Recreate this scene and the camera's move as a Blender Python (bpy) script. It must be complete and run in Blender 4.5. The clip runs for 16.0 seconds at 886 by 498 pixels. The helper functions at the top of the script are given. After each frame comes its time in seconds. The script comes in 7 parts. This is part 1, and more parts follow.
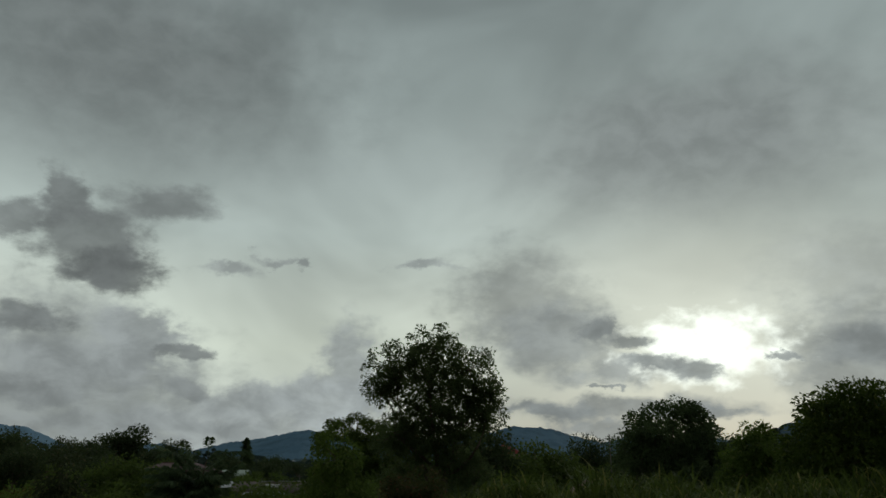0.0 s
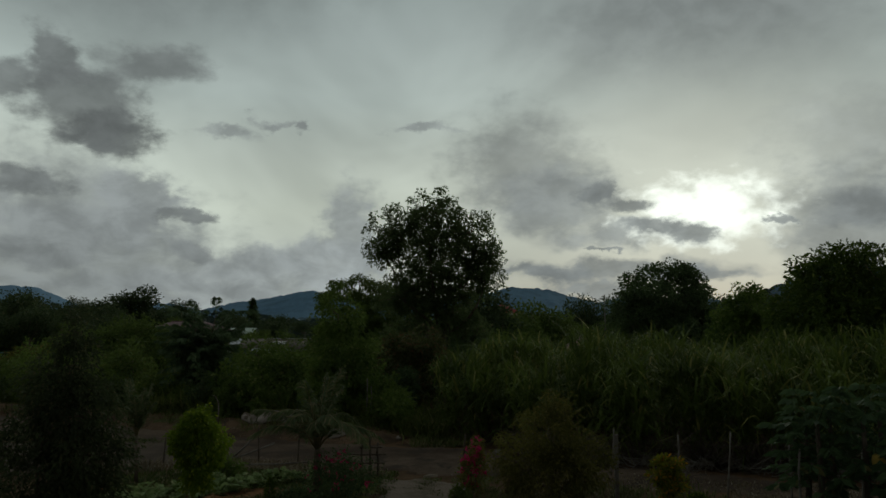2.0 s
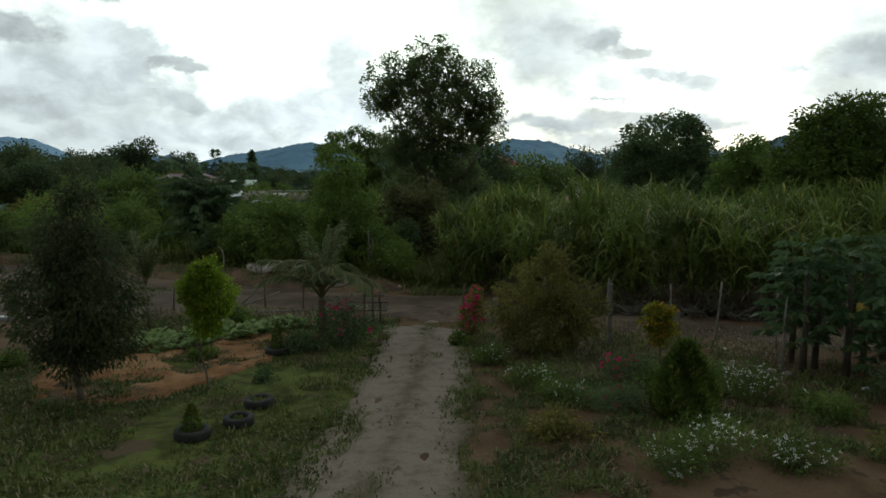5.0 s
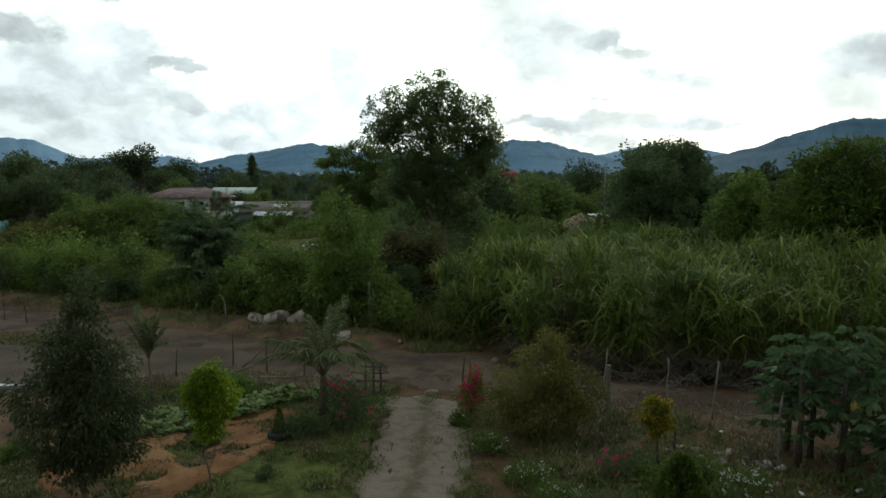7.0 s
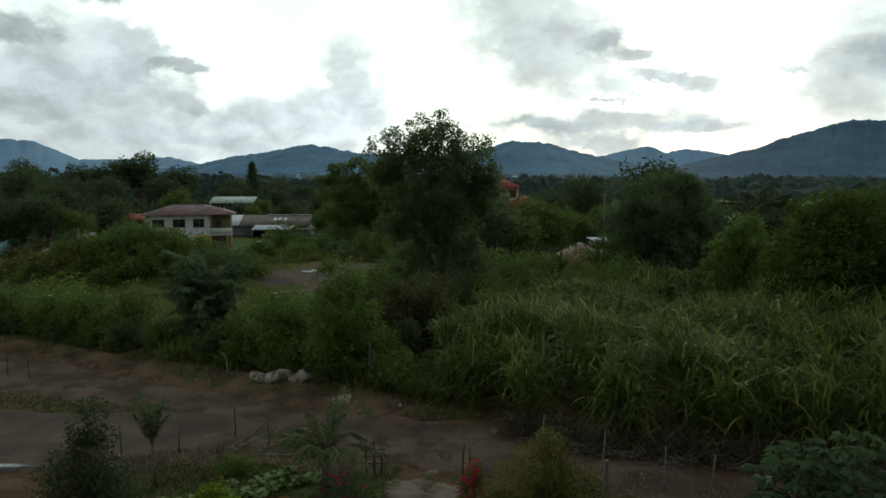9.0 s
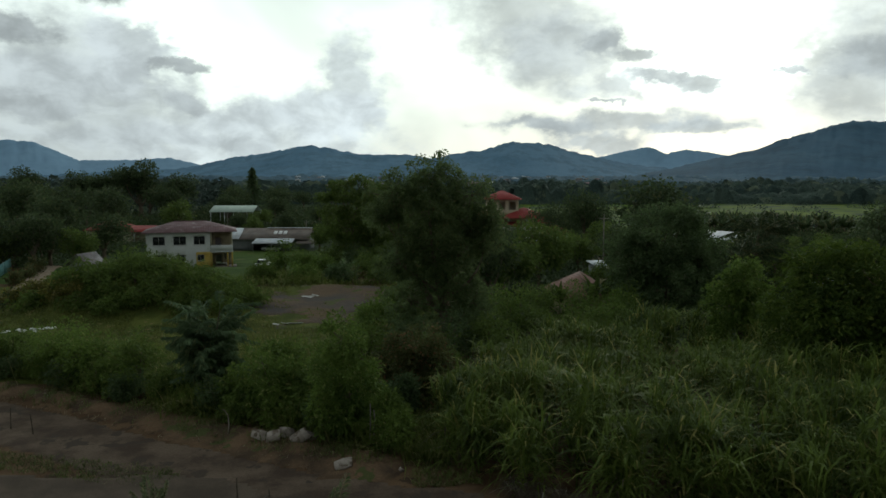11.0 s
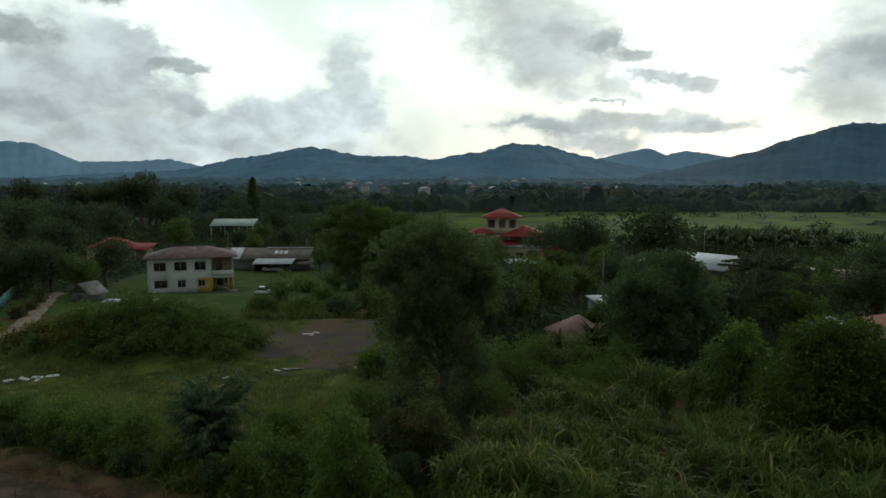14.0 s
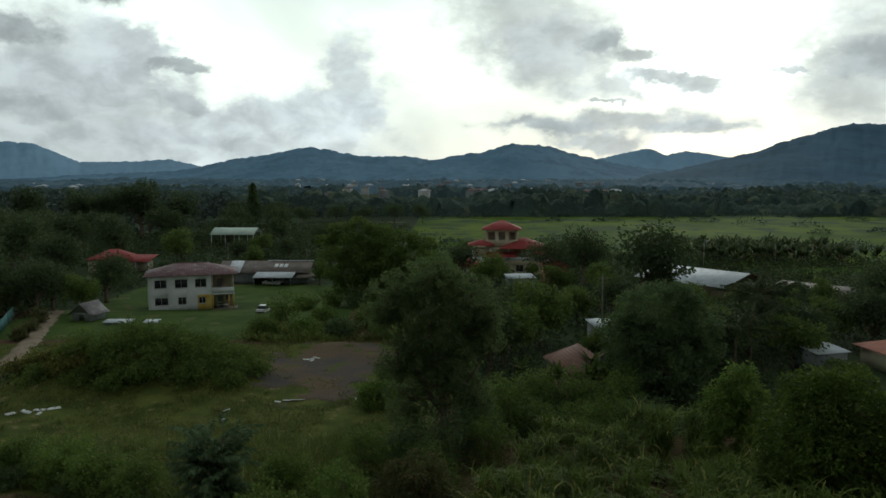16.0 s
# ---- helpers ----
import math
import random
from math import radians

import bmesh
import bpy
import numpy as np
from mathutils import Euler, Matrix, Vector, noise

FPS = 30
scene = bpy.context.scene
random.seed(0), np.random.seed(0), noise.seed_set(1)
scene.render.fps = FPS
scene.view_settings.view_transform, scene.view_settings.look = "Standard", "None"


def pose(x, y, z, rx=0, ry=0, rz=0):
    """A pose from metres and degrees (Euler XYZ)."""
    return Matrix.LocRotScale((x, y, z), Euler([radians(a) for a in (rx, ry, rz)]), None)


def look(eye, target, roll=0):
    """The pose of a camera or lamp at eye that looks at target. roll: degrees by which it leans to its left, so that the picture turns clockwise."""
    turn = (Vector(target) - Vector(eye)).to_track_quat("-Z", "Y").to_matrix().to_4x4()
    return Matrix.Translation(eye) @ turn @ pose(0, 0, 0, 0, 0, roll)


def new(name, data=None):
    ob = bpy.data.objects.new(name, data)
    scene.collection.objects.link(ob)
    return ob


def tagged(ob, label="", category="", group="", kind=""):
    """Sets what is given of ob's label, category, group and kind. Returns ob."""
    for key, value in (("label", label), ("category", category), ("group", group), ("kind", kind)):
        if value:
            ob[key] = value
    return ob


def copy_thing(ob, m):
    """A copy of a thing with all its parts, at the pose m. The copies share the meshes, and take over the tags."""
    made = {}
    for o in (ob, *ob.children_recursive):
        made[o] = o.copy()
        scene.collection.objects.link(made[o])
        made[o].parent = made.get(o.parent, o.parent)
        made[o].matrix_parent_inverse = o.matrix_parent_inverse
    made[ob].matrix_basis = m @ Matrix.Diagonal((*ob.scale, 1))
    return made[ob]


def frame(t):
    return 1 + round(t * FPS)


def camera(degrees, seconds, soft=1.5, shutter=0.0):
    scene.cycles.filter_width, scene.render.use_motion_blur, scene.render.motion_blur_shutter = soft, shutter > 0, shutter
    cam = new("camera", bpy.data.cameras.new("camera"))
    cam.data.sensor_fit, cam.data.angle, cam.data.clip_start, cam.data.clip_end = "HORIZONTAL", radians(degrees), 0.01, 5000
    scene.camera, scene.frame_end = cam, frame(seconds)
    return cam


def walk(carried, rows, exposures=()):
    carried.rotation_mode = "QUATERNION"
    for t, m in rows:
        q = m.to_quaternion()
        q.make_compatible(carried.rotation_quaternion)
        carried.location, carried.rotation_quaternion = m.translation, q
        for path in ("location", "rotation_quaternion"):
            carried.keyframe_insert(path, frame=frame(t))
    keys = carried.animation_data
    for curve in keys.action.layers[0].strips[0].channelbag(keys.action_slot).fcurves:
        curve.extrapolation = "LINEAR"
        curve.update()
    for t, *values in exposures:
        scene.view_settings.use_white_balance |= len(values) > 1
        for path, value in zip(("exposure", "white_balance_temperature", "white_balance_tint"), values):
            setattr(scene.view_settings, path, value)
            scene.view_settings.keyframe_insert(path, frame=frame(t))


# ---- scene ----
cam = camera(62.5, 16.0, 1.6)

# ---- the flight: hover and tilt down, then a straight climb ----
PATH = [
    (0.0, 5.84, 16.44), (0.5, 5.84, 15.44), (1.0, 5.84, 12.99), (1.5, 5.84, 9.61), (2.0, 5.84, 5.78), (2.5, 5.84, 1.91),
    (3.0, 5.84, -1.21), (3.5, 5.84, -3.52), (3.7, 5.84, -4.28), (4.2, 5.84, -5.35), (4.7, 5.84, -5.75), (5.0, 5.86, -5.8),
    (5.4, 6.1, -5.8), (5.8, 6.64, -5.8), (6.0, 6.96, -5.8), (6.5, 7.76, -5.81), (7.0, 8.55, -5.78), (7.5, 9.33, -5.75),
    (8.0, 10.13, -5.73), (8.5, 10.94, -5.73), (9.0, 11.76, -5.73), (9.6, 12.73, -5.73), (10.3, 13.87, -5.72), (11.0, 15.01, -5.71),
    (11.5, 15.82, -5.71), (12.0, 16.65, -5.71), (12.5, 17.46, -5.71), (13.0, 18.27, -5.71), (13.5, 19.07, -5.69),
    (14.0, 19.9, -5.68), (14.5, 20.74, -5.68), (15.0, 21.59, -5.68), (15.5, 22.45, -5.69), (16.0, 23.31, -5.7),
]
EXPOSURES = [(t, e, 6560 if t < 4 else 6330, 6) for t, e in ((0.0, -1.18), (1.5, -1.34), (2.5, -1.28), (3.0, -1.2), (3.5, -0.94), (4.5, -0.15), (6.0, 0.54), (7.5, 0.34), (9.0, 0.05), (12.0, -0.14), (16.0, -0.15))]
walk(cam, [(t, pose(0, 0, z, 90 + p, 0, 0)) for t, z, p in PATH], EXPOSURES)


# ---- small node helpers ----
def material(name):
    m = bpy.data.materials.new(name)
    m.use_nodes = True
    m.node_tree.nodes.clear()
    return m, m.node_tree


def node(tree, kind, **sets):
    n = tree.nodes.new(kind)
    for key, value in sets.items():
        if key == "op":
            n.operation = value
        elif key == "blend":
            n.blend_type = value
        elif key == "data":
            n.data_type = value
    return n


def plug(tree, value, socket):
    if isinstance(value, bpy.types.NodeSocket):
        tree.links.new(value, socket)
    else:
        socket.default_value = value


def calc(tree, op, a, b=0.0, c=0.0):
    n = node(tree, "ShaderNodeMath", op=op)
    plug(tree, a, n.inputs[0]), plug(tree, b, n.inputs[1]), plug(tree, c, n.inputs[2])
    return n.outputs[0]


def mix(tree, f, a, b, blend="MIX"):
    n = node(tree, "ShaderNodeMix", data="RGBA", blend=blend)
    plug(tree, f, n.inputs[0])
    plug(tree, a if isinstance(a, bpy.types.NodeSocket) else (*a, 1), n.inputs[6])
    plug(tree, b if isinstance(b, bpy.types.NodeSocket) else (*b, 1), n.inputs[7])
    return n.outputs[2]


def step(tree, x, lo, hi, a=0.0, b=1.0):
    n = tree.nodes.new("ShaderNodeMapRange")
    n.interpolation_type = "SMOOTHSTEP"
    plug(tree, x, n.inputs[0])
    n.inputs[1].default_value, n.inputs[2].default_value, n.inputs[3].default_value, n.inputs[4].default_value = lo, hi, a, b
    return n.outputs[0]


def noisy(tree, vector, scale, detail=4.0, rough=0.55, distort=0.0):
    n = tree.nodes.new("ShaderNodeTexNoise")
    if vector is not None:
        plug(tree, vector, n.inputs["Vector"])
    n.inputs["Scale"].default_value, n.inputs["Detail"].default_value = scale, detail
    n.inputs["Roughness"].default_value, n.inputs["Distortion"].default_value = rough, distort
    return n.outputs["Fac"]


# ---- world: a cloudy evening sky, the sun behind a break low ahead ----
SUN_AZ, SUN_EL = 19.9, 9.0
world = bpy.data.worlds.new("evening_sky")
scene.world = world
world.use_nodes = True
wt = world.node_tree
wt.nodes.clear()
sky = wt.nodes.new("ShaderNodeTexSky")
sky.sky_type, sky.sun_disc = "NISHITA", False
sky.sun_elevation, sky.sun_rotation = radians(SUN_EL), radians(SUN_AZ)
sep = wt.nodes.new("ShaderNodeSeparateXYZ")
wt.links.new(wt.nodes.new("ShaderNodeTexCoord").outputs["Generated"], sep.inputs[0])
DEG = 180 / math.pi
azim = calc(wt, "MULTIPLY", calc(wt, "ARCTAN2", sep.outputs[0], sep.outputs[1]), DEG)
elev = calc(wt, "MULTIPLY", calc(wt, "ARCSINE", sep.outputs[2]), DEG)
flat = wt.nodes.new("ShaderNodeCombineXYZ")
wt.links.new(azim, flat.inputs[0]), wt.links.new(calc(wt, "MULTIPLY", elev, 1.5), flat.inputs[1])
warp = wt.nodes.new("ShaderNodeTexNoise")
wt.links.new(flat.outputs[0], warp.inputs["Vector"])
warp.inputs["Scale"].default_value, warp.inputs["Detail"].default_value, warp.inputs["Roughness"].default_value = 0.2, 6.0, 0.62
bend = wt.nodes.new("ShaderNodeSeparateColor")
wt.links.new(warp.outputs["Color"], bend.inputs[0])
wild_az = calc(wt, "ADD", azim, calc(wt, "MULTIPLY", calc(wt, "SUBTRACT", bend.outputs[0], 0.5), 8.0))
wild_el = calc(wt, "ADD", elev, calc(wt, "MULTIPLY", calc(wt, "SUBTRACT", bend.outputs[1], 0.5), 4.2))
curls = noisy(wt, flat.outputs[0], 0.5, 6, 0.56, 0.2)
swell = noisy(wt, flat.outputs[0], 0.34, 6, 0.55, 0.3)
broad = noisy(wt, flat.outputs[0], 0.045, 4, 0.5, 0.6)
ragged = calc(wt, "MULTIPLY", calc(wt, "SUBTRACT", curls, 0.5), 1.5)
ramp = wt.nodes.new("ShaderNodeValToRGB")
plug(wt, calc(wt, "DIVIDE", elev, 90.0), ramp.inputs[0])
els = ramp.color_ramp.elements
GRAD = [(0.0, (0.52, 0.58, 0.56)), (4.5, (0.64, 0.7, 0.65)), (8.5, (0.77, 0.84, 0.75)), (12.5, (0.68, 0.75, 0.69)), (17.0, (0.55, 0.63, 0.61)),
        (22.0, (0.46, 0.53, 0.525)), (28.0, (0.37, 0.435, 0.435)), (36.0, (0.28, 0.33, 0.335)), (50.0, (0.37, 0.405, 0.395)), (90.0, (0.46, 0.495, 0.475))]
els[0].position, els[0].color = 0.0, (*GRAD[0][1], 1)
els[1].position, els[1].color = 1.0, (*GRAD[-1][1], 1)
for deg, col in GRAD[1:-1]:
    e = els.new(deg / 90)
    e.color = (*col, 1)
tone = mix(wt, 0.006, ramp.outputs[0], sky.outputs[0])
# away from the sunset the unseen sky is dimmed to darken the land
toward = calc(wt, "SUBTRACT", 1.0, calc(wt, "DIVIDE", calc(wt, "ABSOLUTE", azim), 180.0))
tone = mix(wt, step(wt, toward, 0.3, 0.78), (0.14, 0.152, 0.15), tone)
mottle = step(wt, broad, 0.32, 0.7, 0.8, 1.25)
shade = wt.nodes.new("ShaderNodeCombineXYZ")
for k in range(3):
    plug(wt, mottle, shade.inputs[k])
tone = mix(wt, 1.0, tone, shade.outputs[0], "MULTIPLY")


def cloud(tone, az, el, wa, we, grey, soft, tint=(0.94, 1.03, 1.06)):
    """A cloud of ragged outline round a direction: half widths in degrees, its grey, how soft its edge is."""
    dx = calc(wt, "DIVIDE", calc(wt, "SUBTRACT", wild_az, az), wa * 1.12)
    dy = calc(wt, "DIVIDE", calc(wt, "SUBTRACT", wild_el, el), we * 1.12)
    r = calc(wt, "SQRT", calc(wt, "ADD", calc(wt, "MULTIPLY", dx, dx), calc(wt, "MULTIPLY", dy, dy)))
    edge = calc(wt, "ADD", r, calc(wt, "MULTIPLY", ragged, 1.0 - 0.75 * soft))
    mask = step(wt, edge, 1.0 - 0.25 - soft * 0.6, 1.15 + soft * 0.5, 0.95 - 0.3 * soft, 0.0)
    inner = step(wt, swell, 0.3, 0.7, 0.84, 1.24)
    body = wt.nodes.new("ShaderNodeCombineXYZ")
    for k in range(3):
        plug(wt, calc(wt, "MULTIPLY", grey * tint[k], inner), body.inputs[k])
    return mix(wt, mask, tone, body.outputs[0])


# high soft banks first, then the brighter heaps, then the dark scud in front
HIGH = [(-27.1, 28.7, 17.0, 5.5, 0.19, 0.95), (20.7, 23.8, 11.6, 4.4, 0.29, 0.95), (-26.5, 3.6, 9.5, 5.6, 0.31, 0.5), (-14.0, 2.2, 9.0, 2.9, 0.44, 0.4), (29.3, 12.1, 4.9, 3.5, 0.34, 0.9), (6.2, 12.2, 4.8, 3.6, 0.24, 0.6)]
HEAPS = [(-27.5, 8.2, 6.0, 4.0, 0.37, 0.6), (29.5, 7.0, 4.4, 3.6, 0.31, 0.6), (12.5, 3.9, 8.0, 0.8, 0.32, 0.45), (-26.1, 6.9, 5.6, 1.7, 0.37, 0.5), (-23.0, 9.0, 2.6, 2.5, 0.41, 0.2), (-7.2, 7.2, 2.4, 3.4, 0.42, 0.35), (-9.0, 4.6, 3.6, 1.9, 0.5, 0.25),
         (-23.8, 3.0, 6.4, 0.8, 0.36, 0.5), (-14.5, 4.4, 3.6, 1.2, 0.42, 0.4), (8.6, 9.3, 4.6, 2.6, 0.35, 0.55), (14.5, 6.6, 4.5, 0.9, 0.42, 0.6)]
SCUD = [(-26.6, 15.4, 3.6, 2.5, 0.19, 0.35), (-29.0, 18.1, 1.9, 1.9, 0.21, 0.35), (-24.8, 13.6, 3.0, 1.4, 0.17, 0.3), (-31.8, 16.1, 1.9, 1.2, 0.24, 0.4),
        (-22.3, 18.6, 3.0, 1.2, 0.22, 0.55), (-30.2, 9.7, 2.6, 0.9, 0.24, 0.35), (-17.2, 14.4, 2.0, 0.35, 0.36, 0.65), (-13.6, 15.2, 1.5, 0.3, 0.36, 0.65), (-11.1, 15.0, 0.6, 0.6, 0.33, 0.5),
        (-1.8, 15.1, 2.6, 0.28, 0.4, 0.7), (-19.4, 8.0, 1.9, 0.5, 0.25, 0.3), (11.8, 10.0, 1.4, 1.1, 0.3, 0.35), (14.6, 8.7, 1.7, 0.6, 0.29, 0.35)]
SCUD += [(19.2, 6.7, 1.7, 0.7, 0.31, 0.35), (16.2, 7.0, 2.2, 0.5, 0.36, 0.4), (24.8, 7.6, 1.0, 0.25, 0.34, 0.4), (12.3, 5.5, 0.7, 0.16, 0.34, 0.4),
         (7.8, 3.9, 3.9, 0.45, 0.31, 0.4), (11.7, 2.6, 3.8, 0.6, 0.35, 0.4), (19.0, 3.4, 3.2, 0.5, 0.38, 0.4), (-28.9, 4.8, 3.3, 0.8, 0.31, 0.4)]
SCUD += [(-19.5, 5.2, 2.0, 0.7, 0.33, 0.4), (-16.1, 2.6, 2.8, 0.6, 0.37, 0.4), (30.8, 8.1, 2.4, 1.3, 0.3, 0.5)]
for c in HIGH:
    tone = cloud(tone, *c)
# the break that lets the sun's glare through, and the light around it
gx = calc(wt, "SUBTRACT", azim, SUN_AZ)
gy = calc(wt, "MULTIPLY", calc(wt, "SUBTRACT", elev, 8.3), 2.0)
gr = calc(wt, "SQRT", calc(wt, "ADD", calc(wt, "MULTIPLY", gx, gx), calc(wt, "MULTIPLY", gy, gy)))
glare = step(wt, calc(wt, "ADD", calc(wt, "DIVIDE", gr, 5.4), calc(wt, "MULTIPLY", ragged, 1.4)), 0.35, 1.3, 1.0, 0.0)
halo = step(wt, gr, 2.0, 24.0, 0.5, 0.0)
tone = mix(wt, halo, tone, (0.98, 1.04, 0.95))
for c in HEAPS:
    tone = cloud(tone, *c)
tone = mix(wt, glare, tone, (1.7, 1.79, 1.65))
for c in SCUD:
    tone = cloud(tone, *c)
below = step(wt, elev, -3.0, -0.2, 0.0, 1.0)
tone = mix(wt, below, (0.05, 0.06, 0.05), tone)
back = wt.nodes.new("ShaderNodeBackground")
wt.links.new(tone, back.inputs[0])
back.inputs[1].default_value = 1.6
wt.links.new(back.outputs[0], wt.nodes.new("ShaderNodeOutputWorld").inputs[0])

sun_data = bpy.data.lights.new("sun", "SUN")
sun_data.energy, sun_data.angle, sun_data.color = 0.5, radians(20), (1.0, 0.95, 0.85)
sun = new("sun", sun_data)
sa, se = radians(SUN_AZ), radians(SUN_EL)
sun.matrix_world = look((0, 0, 60), (-math.sin(sa) * math.cos(se) * 10, -math.cos(sa) * math.cos(se) * 10, 60 - math.sin(se) * 10))


# ---- materials ----
def finish(tree, shader):
    out = tree.nodes.new("ShaderNodeOutputMaterial")
    tree.links.new(shader, out.inputs[0])


def bsdf(tree, colour, rough=0.8, metal=0.0, bump=None, strength=0.3, distance=0.02, spec=0.4):
    p = tree.nodes.new("ShaderNodeBsdfPrincipled")
    plug(tree, colour if isinstance(colour, bpy.types.NodeSocket) else (*colour, 1), p.inputs["Base Color"])
    plug(tree, rough, p.inputs["Roughness"])
    p.inputs["Metallic"].default_value = metal
    p.inputs["Specular IOR Level"].default_value = spec
    if bump is not None:
        b = tree.nodes.new("ShaderNodeBump")
        b.inputs["Strength"].default_value, b.inputs["Distance"].default_value = strength, distance
        tree.links.new(bump, b.inputs["Height"])
        tree.links.new(b.outputs[0], p.inputs["Normal"])
    return p.outputs[0]


def place(tree):
    return tree.nodes.new("ShaderNodeNewGeometry").outputs["Position"]


def leafage(name, dark, light, other=None, share=0.08, through_light=0.3, rough=0.6, grain=0.7):
    """Leaves: each one its own green between dark and light, drifting from bough to bough; a few of another colour."""
    m, t = material(name)
    dark, light = tuple(c * 0.72 for c in dark), tuple(c * 1.05 for c in light)
    rand = t.nodes.new("ShaderNodeNewGeometry").outputs["Random Per Island"]
    drift = noisy(t, place(t), grain, 4)
    f = calc(t, "ADD", calc(t, "MULTIPLY", rand, 0.45), calc(t, "MULTIPLY", step(t, drift, 0.36, 0.64), 0.55))
    col = mix(t, f, dark, light)
    info = t.nodes.new("ShaderNodeObjectInfo").outputs["Random"]
    col = mix(t, calc(t, "MULTIPLY", info, 0.25), col, tuple(c * 0.6 for c in dark))
    if other:
        white = t.nodes.new("ShaderNodeTexWhiteNoise")
        white.noise_dimensions = "1D"
        plug(t, calc(t, "MULTIPLY", rand, 91.7), white.inputs["W"])
        col = mix(t, calc(t, "LESS_THAN", white.outputs["Value"], share), col, other)
    p = bsdf(t, col, rough, spec=0.1)
    tr = t.nodes.new("ShaderNodeBsdfTranslucent")
    plug(t, mix(t, 0.5, col, tuple(min(1, c * 1.6) for c in light)), tr.inputs[0])
    mx = t.nodes.new("ShaderNodeMixShader")
    mx.inputs[0].default_value = through_light
    t.links.new(p, mx.inputs[1]), t.links.new(tr.outputs[0], mx.inputs[2])
    finish(t, mx.outputs[0])
    return m


def mottled(name, a, b, scale=3.0, fine=40.0, rough=0.85, metal=0.0, bump=0.4, depth=0.02, spots=None, spot_scale=9.0, spot_at=0.66):
    """A rough surface: two colours in large patches, fine grain over them, maybe spots of a third."""
    m, t = material(name)
    at = place(t)
    big, small = noisy(t, at, scale, 5, 0.6), noisy(t, at, fine, 4, 0.65)
    col = mix(t, step(t, big, 0.35, 0.65), a, b)
    col = mix(t, step(t, small, 0.3, 0.75, 0.0, 0.35), col, tuple(c * 0.45 for c in a))
    if spots:
        col = mix(t, step(t, noisy(t, at, spot_scale, 4, 0.6), spot_at, spot_at + 0.05), col, spots)
    finish(t, bsdf(t, col, rough, metal, calc(t, "ADD", small, big), bump, depth, 0.03 if rough > 0.8 else 0.12 if rough > 0.5 else 0.45))
    return m


def ribbed(name, a, b, rust=None, pitch=0.25, along="X", rough=0.65, metal=0.0, spec=0.2):
    """Corrugated sheet, in the object's own axes: ribs across one axis, weathered, rusted in patches."""
    m, t = material(name)
    coord = t.nodes.new("ShaderNodeTexCoord").outputs["Object"]
    s = t.nodes.new("ShaderNodeSeparateXYZ")
    t.links.new(coord, s.inputs[0])
    wave = calc(t, "SINE", calc(t, "MULTIPLY", s.outputs[along], 2 * math.pi / pitch))
    col = mix(t, step(t, noisy(t, coord, 0.5, 5, 0.6), 0.35, 0.68), a, b)
    if rust:
        col = mix(t, step(t, noisy(t, coord, 0.9, 6, 0.7), 0.5, 0.66, 0.0, 0.8), col, rust)
    col = mix(t, step(t, noisy(t, coord, 7, 4), 0.45, 0.75, 0.0, 0.3), col, tuple(c * 0.5 for c in a))
    finish(t, bsdf(t, col, rough, metal, wave, 0.5, 0.04, spec))
    return m


M = {}
M["bark"] = mottled("bark", (0.12, 0.09, 0.065), (0.2, 0.165, 0.125), 2.0, 25, bump=0.8, depth=0.04)
M["leaf_big"] = leafage("leaf_big", (0.0442, 0.069, 0.0304), (0.145, 0.196, 0.0759), (0.14, 0.12, 0.05), 0.04, 0.45)
M["leaf_mango"] = leafage("leaf_mango", (0.022, 0.044, 0.0095), (0.1, 0.15, 0.026), (0.15, 0.18, 0.035), 0.08)
M["leaf_bright"] = leafage("leaf_bright", (0.034, 0.074, 0.008), (0.2, 0.29, 0.022), (0.3, 0.34, 0.03), 0.14)
M["leaf_mid"] = leafage("leaf_mid", (0.042, 0.0728, 0.0196), (0.149, 0.211, 0.0476), (0.16, 0.17, 0.05), 0.05)
M["leaf_light"] = leafage("leaf_light", (0.05, 0.095, 0.02), (0.17, 0.245, 0.052), (0.22, 0.24, 0.08), 0.06)
M["leaf_dark"] = leafage("leaf_dark", (0.0389, 0.0673, 0.0314), (0.129, 0.185, 0.0747), (0.09, 0.09, 0.05), 0.05)
M["leaf_column"] = leafage("leaf_column", (0.026, 0.038, 0.018), (0.085, 0.108, 0.046), (0.13, 0.12, 0.06), 0.06)
M["leaf_olive"] = leafage("leaf_olive", (0.055, 0.0572, 0.0154), (0.165, 0.16, 0.0385), (0.24, 0.2, 0.06), 0.15)
M["leaf_wood"] = leafage("leaf_wood", (0.024, 0.04, 0.02), (0.094, 0.132, 0.055), (0.13, 0.13, 0.06), 0.05)
M["meadow_blade"] = leafage("meadow_blade", (0.06, 0.0768, 0.0192), (0.162, 0.18, 0.0456), (0.22, 0.19, 0.09), 0.12)
M["leaf_rust"] = leafage("leaf_rust", (0.045, 0.062, 0.022), (0.125, 0.135, 0.05), (0.2, 0.1, 0.055), 0.12)
M["needle"] = leafage("needle", (0.045, 0.08, 0.04), (0.13, 0.19, 0.09), (0.16, 0.18, 0.08), 0.06)
M["thuja"] = leafage("thuja", (0.035, 0.068, 0.014), (0.11, 0.16, 0.032), (0.2, 0.22, 0.04), 0.12)
M["palm"] = leafage("palm", (0.055, 0.085, 0.035), (0.15, 0.19, 0.085), (0.24, 0.2, 0.11), 0.14)
M["dark_palm"] = leafage("dark_palm", (0.03, 0.05, 0.022), (0.075, 0.105, 0.045), (0.14, 0.13, 0.06), 0.08)
